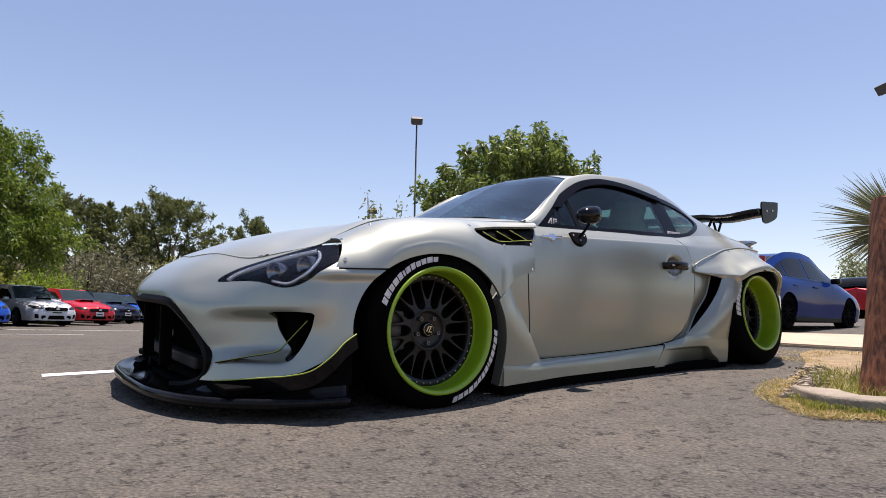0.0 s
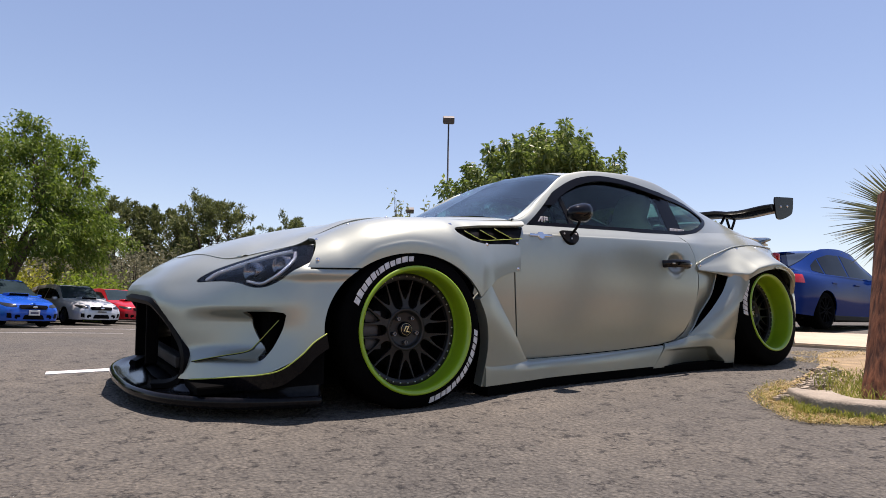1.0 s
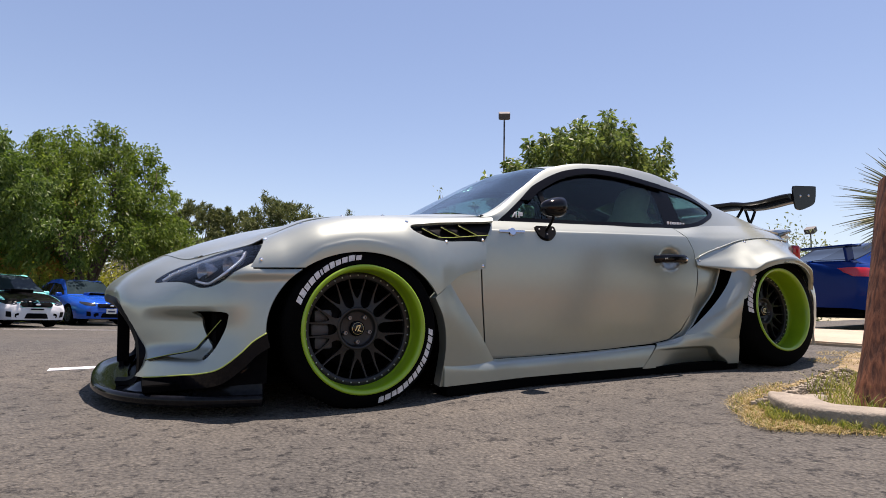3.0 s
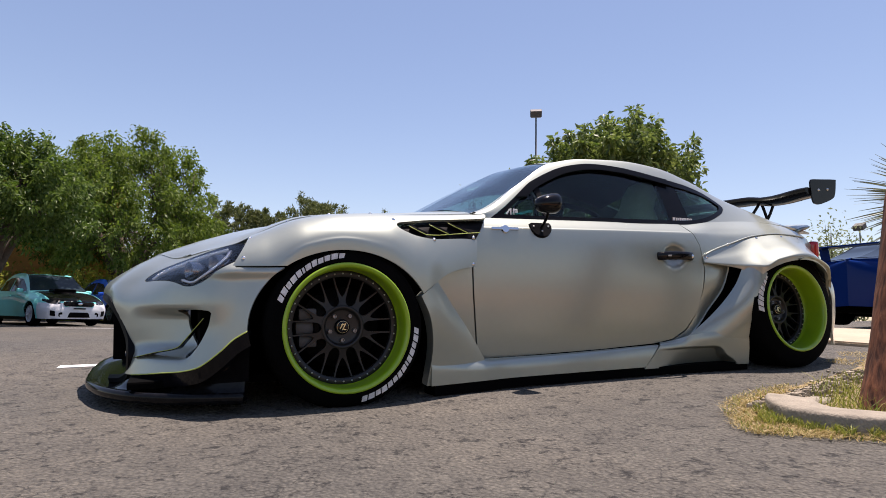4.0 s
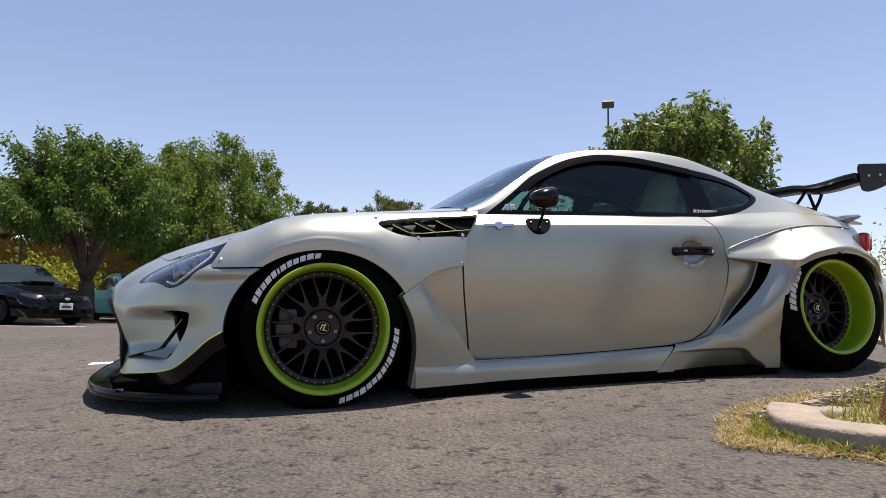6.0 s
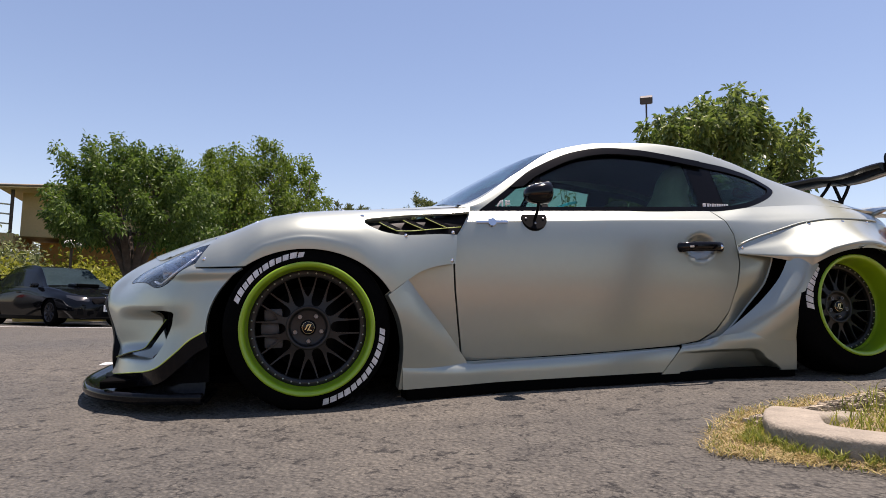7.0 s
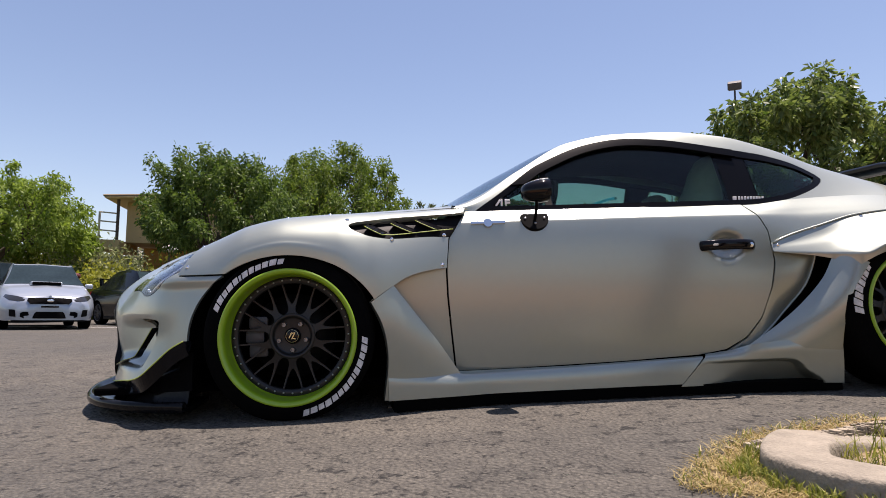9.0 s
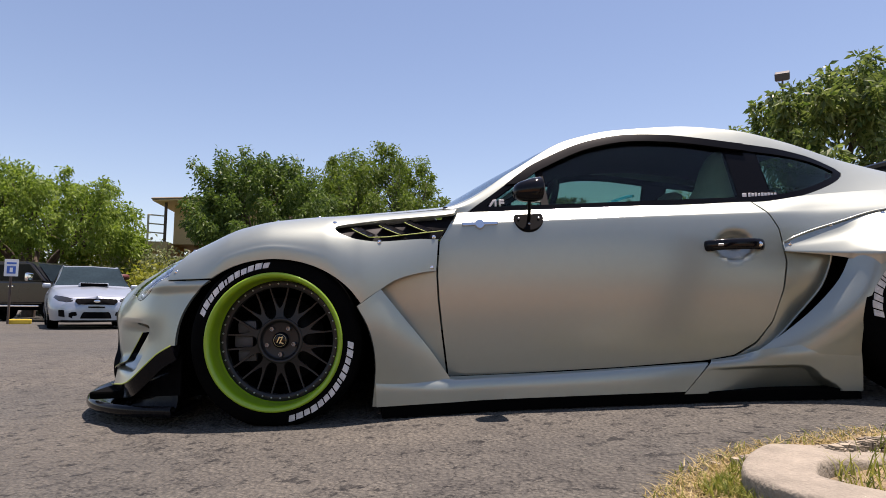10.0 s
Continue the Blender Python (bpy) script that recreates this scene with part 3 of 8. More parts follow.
# the hood's front comes down onto the top edge of the nose
for j in range(HG.shape[1]):
    gap = HG[:, j, 0] - front_edge(-HG[:, j, 1])
    k_ = max(0, min(int(np.argmax(gap > 0)) - 1, len(gap) - 2))
    f_ = float(np.clip(-gap[k_] / (gap[k_ + 1] - gap[k_] + 1e-9), 0, 1))
    xe, ye, ze = HG[k_, j] * (1 - f_) + HG[k_ + 1, j] * f_
    dz = float(front_z(-ye)) + 0.003 - ze
    HG[:, j, 2] += dz * np.exp(-np.abs(HG[:, j, 0] - xe) / 0.16)
hood = Skin.grid(HG)
hood = hood.cut(lambda A: front_edge(-A[:, 1]) - 0.003 - A[:, 0]).cut(lambda A: A[:, 0] - 0.60 - 0.10 * (-A[:, 1] / 0.7) ** 2)
hood.make("hood", SILVER, coupe, "", 0.004)

# doors, sills and the triangle ahead of each door
dx = np.arange(0.36, 2.06, 0.012)
door_curves = [
    [(0.36, 0.805, 0.11), (1.3, 0.812, 0.115), (2.06, 0.805, 0.13)],
    [(0.36, 0.818, 0.25), (1.3, 0.826, 0.25), (2.06, 0.818, 0.26)],
    [(0.36, 0.826, 0.45), (1.3, 0.833, 0.45), (2.06, 0.822, 0.46)],
    [(0.36, 0.820, 0.62), (1.3, 0.826, 0.62), (2.06, 0.806, 0.62)],
    [(0.36, 0.806, 0.722), (1.3, 0.812, 0.728), (2.06, 0.783, 0.730)],
    [(0.36, 0.795, 0.748), (1.3, 0.798, 0.752), (2.06, 0.762, 0.755)],
    [(0.36, 0.765, 0.789), (1.3, 0.758, 0.791), (2.06, 0.712, 0.795)],
]
side = Skin.grid(loft(door_curves, dx, 8))
door_skin = side.copy().cut(lambda A: poly_dist(DOOR, A[:, 0], A[:, 2]) + 0.0035)
# the thumb recess behind the handle
A = door_skin.A
hd = np.hypot((A[:, 0] - 1.815) / 0.085, (A[:, 2] - 0.615) / 0.062)
A[:, 1] += 0.024 * (1 - smooth(0.5, 1.0, hd))
door_skin.renorm()
DOORS = door_skin.make("door", SILVER, coupe, "", 0.02)
TRI = [(0.38, 0.44), (0.41, 0.53), (0.52, 0.58), (0.645, 0.60), (0.66, 0.10), (0.55, 0.10)]
tri_skin = side.copy().cut(lambda A: poly_dist(TRI, A[:, 0], A[:, 2])).cut(lambda A: 0.004 - poly_dist(DOOR, A[:, 0], A[:, 2]))
tri_skin.make("fender_inset_panel", SILVER, coupe, "", 0.01)


def ruled(a, b, na, nb, bulge=0.0):
    """Grid between two curves of (x, w, z)."""
    a, b = spline(a, na), spline(b, na)
    s = np.linspace(0, 1, nb)[None, :, None]
    G = a[:, None] * (1 - s) + b[:, None] * s
    G[:, :, 1] += bulge * 4 * (s * (1 - s))[:, :, 0]
    return G * (1, -1, 1)


def out_skin(G):
    s = Skin.grid(G)
    if s.A[:, 4].mean() > 0:
        s.A[:, 3:6] *= -1
        s.T = s.T[:, ::-1]
    return s


flare_arch = [(0.364, 0.922, 0.05), (0.382, 0.94, 0.18), (0.381, 0.952, 0.267), (0.363, 0.962, 0.352), (0.324, 0.968, 0.433)]
flare_ridge = [(0.72, 0.868, 0.05), (0.662, 0.874, 0.14), (0.58, 0.892, 0.265), (0.49, 0.912, 0.385), (0.411, 0.932, 0.493)]
out_skin(ruled(flare_arch, flare_ridge, 8, 14, 0.004)).make("fender_lower_flare", SILVER, coupe, "", 0.05)

kx = np.arange(0.381, 1.70, 0.016)
skirt_curves = [
    [(0.36, 0.932, 0.165), (0.5, 0.902, 0.158), (0.64, 0.872, 0.146), (0.72, 0.832, 0.139), (1.0, 0.825, 0.140), (1.70, 0.823, 0.158)],
    [(0.36, 0.9375, 0.140), (0.5, 0.911, 0.137), (0.66, 0.880, 0.132), (0.8, 0.855, 0.131), (1.0, 0.846, 0.132), (1.70, 0.838, 0.150)],
    [(0.36, 0.940, 0.108), (0.5, 0.918, 0.107), (0.66, 0.893, 0.105), (0.8, 0.868, 0.105), (1.0, 0.858, 0.105), (1.70, 0.846, 0.112)],
    [(0.36, 0.938, 0.05), (0.5, 0.918, 0.05), (0.66, 0.895, 0.05), (0.8, 0.871, 0.05), (1.0, 0.862, 0.05), (1.70, 0.850, 0.05)],
]
skirt = out_skin(loft(skirt_curves, kx, 5)).cut(lambda A: (A[:, 0] - 1.578) - (A[:, 2] - 0.05) * 0.95)
skirt.make("side_skirt", SILVER, coupe, "", 0.012)
rx_ = np.arange(1.56, 2.262, 0.008)
rear_skirt_curves = [
    [(1.56, 0.823, 0.157), (1.80, 0.826, 0.178), (1.87, 0.85, 0.200), (2.0, 0.868, 0.215), (2.26, 0.894, 0.24)],
    [(1.56, 0.838, 0.148), (1.80, 0.848, 0.160), (2.0, 0.875, 0.180), (2.26, 0.898, 0.19)],
    [(1.56, 0.846, 0.112), (1.80, 0.852, 0.118), (2.0, 0.872, 0.125), (2.26, 0.898, 0.12)],
    [(1.56, 0.850, 0.04), (1.80, 0.852, 0.04), (2.0, 0.868, 0.04), (2.26, 0.890, 0.035)],
]
RG = loft(rear_skirt_curves, rx_, 12)
RECESS = spline([(1.60, 0.02), (1.66, 0.126), (1.75, 0.137), (1.90, 0.140), (2.02, 0.139), (2.06, 0.128), (2.09, 0.095), (2.135, 0.02)], 5, True)
rs = out_skin(RG).cut(lambda A: (1.582 - A[:, 0]) + (A[:, 2] - 0.05) * 0.95).cut(lambda A: arch(A, (2.575, 0.31, 0.335, 0.288)))
rec = -poly_dist(RECESS, rs.A[:, 0], rs.A[:, 2])
rs.A[:, 1] += (0.028 + 0.5 * np.clip(0.14 - rs.A[:, 2], 0, 0.1)) * smooth(0.0, 0.010, rec) * smooth(1.62, 1.98, rs.A[:, 0])
rs.renorm()
rs.make("rear_side_skirt", SILVER, coupe, "", 0.012)

# quarter panel with its intake channel
qx = np.arange(1.72, 3.18, 0.012)
quarter_curves = [
    [(1.72, 0.812, 0.14), (1.86, 0.815, 0.14), (2.2, 0.80, 0.14), (2.6, 0.80, 0.14), (2.93, 0.85, 0.14), (3.05, 0.77, 0.14), (3.14, 0.60, 0.14), (3.18, 0.45, 0.14)],
    [(1.72, 0.824, 0.28), (1.86, 0.822, 0.28), (1.95, 0.815, 0.28), (1.985, 0.806, 0.28), (2.06, 0.78, 0.28), (2.3, 0.73, 0.28), (2.6, 0.78, 0.28), (2.9, 0.865, 0.28), (2.98, 0.85, 0.28), (3.07, 0.77, 0.28), (3.15, 0.62, 0.28), (3.19, 0.45, 0.28)],
    [(1.72, 0.83, 0.46), (2.0, 0.822, 0.46), (2.10, 0.813, 0.46), (2.145, 0.804, 0.46), (2.22, 0.775, 0.46), (2.3, 0.74, 0.46), (2.6, 0.80, 0.46), (2.9, 0.865, 0.46), (2.98, 0.84, 0.46), (3.06, 0.75, 0.46), (3.14, 0.62, 0.46), (3.18, 0.45, 0.46)],
    [(1.72, 0.825, 0.60), (2.0, 0.808, 0.60), (2.2, 0.80, 0.60), (2.6, 0.83, 0.60), (2.85, 0.80, 0.60), (2.97, 0.74, 0.60), (3.06, 0.66, 0.60), (3.14, 0.56, 0.60), (3.17, 0.42, 0.60)],
    [(1.72, 0.805, 0.725), (2.0, 0.785, 0.720), (2.2, 0.770, 0.715), (2.6, 0.775, 0.72), (2.85, 0.745, 0.72), (2.96, 0.70, 0.718), (3.06, 0.62, 0.716), (3.13, 0.52, 0.715), (3.16, 0.40, 0.715)],
    [(1.72, 0.785, 0.752), (2.0, 0.763, 0.757), (2.2, 0.735, 0.765), (2.6, 0.72, 0.775), (2.85, 0.69, 0.775), (2.96, 0.65, 0.768), (3.06, 0.57, 0.762), (3.12, 0.48, 0.76), (3.15, 0.38, 0.76)],
    [(1.72, 0.745, 0.792), (1.95, 0.716, 0.793), (2.2, 0.680, 0.818), (2.6, 0.625, 0.835), (2.85, 0.605, 0.82), (2.96, 0.575, 0.806), (3.05, 0.52, 0.796), (3.10, 0.45, 0.79), (3.13, 0.36, 0.79)],
]
quarter = Skin.grid(loft(quarter_curves, qx, 8))
quarter = quarter.cut(lambda A: arch(A, RA)).cut(lambda A: 0.0035 - poly_dist(DOOR, A[:, 0], A[:, 2]))
quarter = quarter.cut(lambda A: 1.76 - A[:, 0])
SLOT = [(1.885, 0.187), (1.955, 0.240), (2.02, 0.290), (2.10, 0.370), (2.16, 0.445), (2.193, 0.52), (2.203, 0.565), (2.205, 0.62), (2.45, 0.62), (2.45, 0.1), (1.95, 0.1)]
SLOT = [tuple(p) for p in spline(SLOT[:8], 5)] + SLOT[8:]
quarter = quarter.cut(lambda A: -poly_dist(SLOT, A[:, 0], A[:, 2]))
quarter.make("rear_quarter", SILVER, coupe, "", 0.012)
lip_pts = []
for sx, sz in SLOT[2:34:2]:
    k_ = np.argmin((quarter.A[:, 0] - sx) ** 2 + (quarter.A[:, 2] - sz) ** 2)
    lip_pts.append(quarter.A[k_, :3] + np.array((0.002, -0.002, 0)))
for s_ in (1, -1):
    V, F = sweep(np.array(lip_pts) * (1, s_, 1), ring(0.0045, 8))
    obj("intake_lip", V, F, SILVER, coupe, "bright rolled intake edge")
fl_edge = [(1.875, 0.838, 0.198), (1.99, 0.841, 0.272), (2.10, 0.847, 0.36), (2.195, 0.856, 0.465), (2.245, 0.864, 0.570)]
fl_arch = [(2.238, 0.896, 0.17), (2.238, 0.912, 0.25), (2.250, 0.925, 0.34), (2.286, 0.930, 0.43), (2.352, 0.930, 0.525)]
out_skin(ruled(fl_edge, fl_arch, 8, 14, 0.012)).make("rear_fender_flare", SILVER, coupe, "", 0.04)
gap_in = [(1.82, 0.735, 0.17), (1.92, 0.725, 0.265), (2.02, 0.715, 0.35), (2.09, 0.70, 0.47), (2.12, 0.70, 0.62)]
gap_out = [(1.96, 0.77, 0.12), (2.10, 0.77, 0.22), (2.22, 0.77, 0.30), (2.30, 0.77, 0.42), (2.38, 0.77, 0.62)]
out_skin(ruled(gap_in, gap_out, 8, 9, 0.0)).make("rear_intake_grille", BLACK_DEEP, coupe, "black side intake", 0.004)

ox = np.arange(2.008, 3.12, 0.013)
over_curves = [
    [(2.0, 0.826, 0.575), (2.233, 0.872, 0.54), (2.335, 0.934, 0.47), (2.42, 0.952, 0.40), (2.59, 0.972, 0.30), (2.8, 0.96, 0.15), (2.98, 0.90, 0.10), (3.12, 0.80, 0.1)],
    [(2.0, 0.825, 0.583), (2.233, 0.868, 0.568), (2.335, 0.932, 0.562), (2.42, 0.953, 0.598), (2.59, 0.974, 0.626), (2.8, 0.956, 0.575), (2.98, 0.885, 0.40), (3.12, 0.79, 0.35)],
    [(2.0, 0.824, 0.588), (2.233, 0.862, 0.580), (2.335, 0.924, 0.575), (2.42, 0.944, 0.610), (2.59, 0.964, 0.638), (2.8, 0.945, 0.588), (2.98, 0.878, 0.43), (3.12, 0.785, 0.38)],
    [(2.0, 0.821, 0.596), (2.233, 0.838, 0.614), (2.42, 0.890, 0.648), (2.59, 0.906, 0.672), (2.8, 0.890, 0.636), (2.98, 0.84, 0.52), (3.12, 0.775, 0.47)],
    [(2.0, 0.817, 0.606), (2.233, 0.808, 0.650), (2.42, 0.836, 0.693), (2.59, 0.848, 0.712), (2.8, 0.830, 0.690), (2.98, 0.79, 0.61), (3.12, 0.75, 0.56)],
    [(2.0, 0.812, 0.616), (2.11, 0.800, 0.655), (2.233, 0.788, 0.688), (2.42, 0.782, 0.735), (2.59, 0.784, 0.750), (2.8, 0.768, 0.742), (2.97, 0.715, 0.70), (3.12, 0.62, 0.62)],
]
over_curves[1:1] = [[(x, q, h - d_) for x, q, h in over_curves[1]] for d_ in (0.045, 0.012)]
for row, tuck in zip(over_curves[:7], (0.058, 0.068, 0.070, 0.072, 0.076, 0.08, 0.08)):
    row[:] = [(x, q - tuck * float(smooth(2.68, 3.0, np.array(x))), h) for x, q, h in row]
over = Skin.grid(loft(over_curves, ox, 8)).cut(lambda A: arch(A, RA))
over = over.cut(lambda A: np.where(A[:, 0] < 2.45, below([(2.0, 0.584), (2.222, 0.550), (2.335, 0.502), (2.42, 0.43)])(A), -0.1))
over.make("rear_overfender", SILVER, coupe, "silver bolt-on rear fender flare", 0.014)
flange = [(2.016, 0.815, 0.620)] + [(x, float(pc(over_curves[-1], 1)(x)) + 0.003, float(pc(over_curves[-1], 2)(x)) + 0.002) for x in np.linspace(2.05, 2.85, 26)]
for s_ in (1, -1):
    V, F = sweep([(x, -q * s_, h) for x, q, h in flange], ring(0.0042, 8))
    obj("flare_edge", V, F, SILVER, coupe, "bright rolled edge of the flare")

# greenhouse
gx_ = np.arange(0.66, 3.17, 0.0125)
belt = [(0.66, 0.757, 0.806), (0.75, 0.752, 0.791), (1.0, 0.755, 0.788), (1.5, 0.752, 0.791), (1.95, 0.716, 0.793), (2.2, 0.680, 0.818), (2.6, 0.625, 0.835), (3.0, 0.60, 0.805), (3.17, 0.56, 0.785)]
rail = [(0.66, 0.76, 0.807), (0.7, 0.752, 0.812), (0.96, 0.655, 0.959), (1.226, 0.56, 1.096), (1.45, 0.545, 1.132), (1.7, 0.54, 1.138), (1.95, 0.535, 1.118), (2.2, 0.525, 1.060), (2.45, 0.51, 0.977), (2.75, 0.5, 0.9), (3.0, 0.5, 0.83), (3.17, 0.5, 0.79)]
inner = [(0.66, 0.715, 0.818), (0.7, 0.7, 0.83), (0.96, 0.6, 0.970), (1.226, 0.5, 1.103), (1.45, 0.475, 1.144), (1.7, 0.47, 1.152), (1.95, 0.465, 1.130), (2.2, 0.45, 1.076), (2.45, 0.44, 0.996), (2.75, 0.43, 0.912), (3.0, 0.43, 0.845), (3.17, 0.43, 0.795)]
mid_ = [(0.66, 0.4, 0.862), (0.96, 0.34, 1.025), (1.226, 0.29, 1.148), (1.387, 0.27, 1.176), (1.684, 0.26, 1.193), (1.95, 0.26, 1.167), (2.161, 0.26, 1.124), (2.473, 0.26, 1.029), (2.731, 0.26, 0.957), (3.0, 0.26, 0.872), (3.17, 0.26, 0.8)]
crown = [(0.66, 0, 0.882), (0.96, 0, 1.045), (1.226, 0, 1.164), (1.387, 0, 1.186), (1.684, 0, 1.201), (1.95, 0, 1.174), (2.161, 0, 1.132), (2.473, 0, 1.036), (2.731, 0, 0.962), (3.0, 0, 0.877), (3.17, 0, 0.803)]
house = Skin.grid(loft([belt, rail, inner, mid_, crown], gx_, 10))
onside = lambda A: A[:, 7] - 0.27


def shield(A):
    """Negative inside the windscreen."""
    q = -A[:, 1]
    return np.maximum(A[:, 0] - (1.265 + 0.04 * (1 - (q / 0.5) ** 2)), 0.47 - A[:, 7])


def rear_glass(A):
    return np.maximum(np.maximum(2.22 - A[:, 0], A[:, 0] - 2.78), 0.52 - A[:, 7])


sides = house.copy().cut(onside)
WINDOW = [tuple(p) for p in spline(WINDOW[:18], 5)] + [tuple(p) for p in spline(WINDOW[17:], 4)][1:]
glass_side = sides.copy().cut(lambda A: poly_dist(WINDOW, A[:, 0], A[:, 2]))
pillar = sides.cut(lambda A: 0.002 - poly_dist(WINDOW, A[:, 0], A[:, 2]))
top = house.copy().cut(lambda A: 0.27 - A[:, 7])
ws = top.copy().cut(lambda A: A[:, 0] - 1.27 - 0.04 * (1 - (A[:, 1] / 0.5) ** 2)).cut(lambda A: 0.47 - A[:, 7])
rg = top.copy().cut(lambda A: 2.22 - A[:, 0]).cut(lambda A: A[:, 0] - 2.78).cut(lambda A: 0.52 - A[:, 7])
roof = top.cut(lambda A: -shield(A)).cut(lambda A: -rear_glass(A))
pillar.make("window_surround_panel", SILVER, coupe, "", 0.012)
roof.make("roof", SILVER, coupe, "", 0.012)
for g_, nm, lb, mt in ((ws, "windscreen", "tinted windscreen", SHIELD_GLASS), (rg, "rear_window", "dark rear window", GLASS)):
    g_.A[:, :3] -= 0.004 * g_.A[:, 3:6]
    g_.make(nm, mt, coupe, lb, 0.004)
# black window frame, pillar and side glass
trim = glass_side.copy().cut(lambda A: -(poly_dist(WINDOW, A[:, 0], A[:, 2]) + 0.022 + 0.012 * smooth(0.95, 1.05, A[:, 2])))
trim.make("window_trim", BLACK_TRIM, coupe, "black window trim", 0.014)
# smoked rain guard along the top of the door window
guard = glass_side.copy().cut(lambda A: -(poly_dist(WINDOW, A[:, 0], A[:, 2]) + 0.040)).cut(lambda A: A[:, 0] - 1.985).cut(lambda A: 0.905 - A[:, 2])
guard.A[:, :3] += (0.005 + 0.007 * smooth(0.0, 0.04, -poly_dist(WINDOW, guard.A[:, 0], guard.A[:, 2])))[:, None] * guard.A[:, 3:6]
guard.make("rain_guard", BLACK_GUARD, coupe, "dark smoked rain guard over the door window", 0.006)
inner_glass = glass_side.cut(lambda A: poly_dist(WINDOW, A[:, 0], A[:, 2]) + 0.018)
inner_glass.A[:, :3] -= 0.006 * inner_glass.A[:, 3:6]
dg = inner_glass.copy().cut(lambda A: A[:, 0] - 1.895).cut(lambda A: 1.09 - A[:, 0] - (A[:, 2] - 0.8) * 0.05)
fg = inner_glass.copy().cut(lambda A: A[:, 0] - 1.07 + (A[:, 2] - 0.8) * 0.05)
qg = inner_glass.copy().cut(lambda A: 2.035 - A[:, 0] - (A[:, 2] - 0.8) * 0.02)
bp_ = inner_glass.copy().cut(lambda A: 1.89 - A[:, 0]).cut(lambda A: A[:, 0] - 2.04 + (A[:, 2] - 0.8) * 0.02)
dv = inner_glass.copy().cut(lambda A: 1.065 - A[:, 0] - (A[:, 2] - 0.8) * 0.05).cut(lambda A: A[:, 0] - 1.095 + (A[:, 2] - 0.8) * 0.05)
for s_, nm in ((dg, "door_glass"), (fg, "front_quarter_glass"), (qg, "rear_quarter_glass")):
    s_.make(nm, GLASS, coupe, "", 0.004)
bp_.make("door_pillar", BLACK_TRIM, coupe, "glossy black pillar between the windows", 0.02)
dv.A[:, :3] += 0.002 * dv.A[:, 3:6]
dv.make("window_divider", BLACK_SATIN, coupe, "", 0.015)


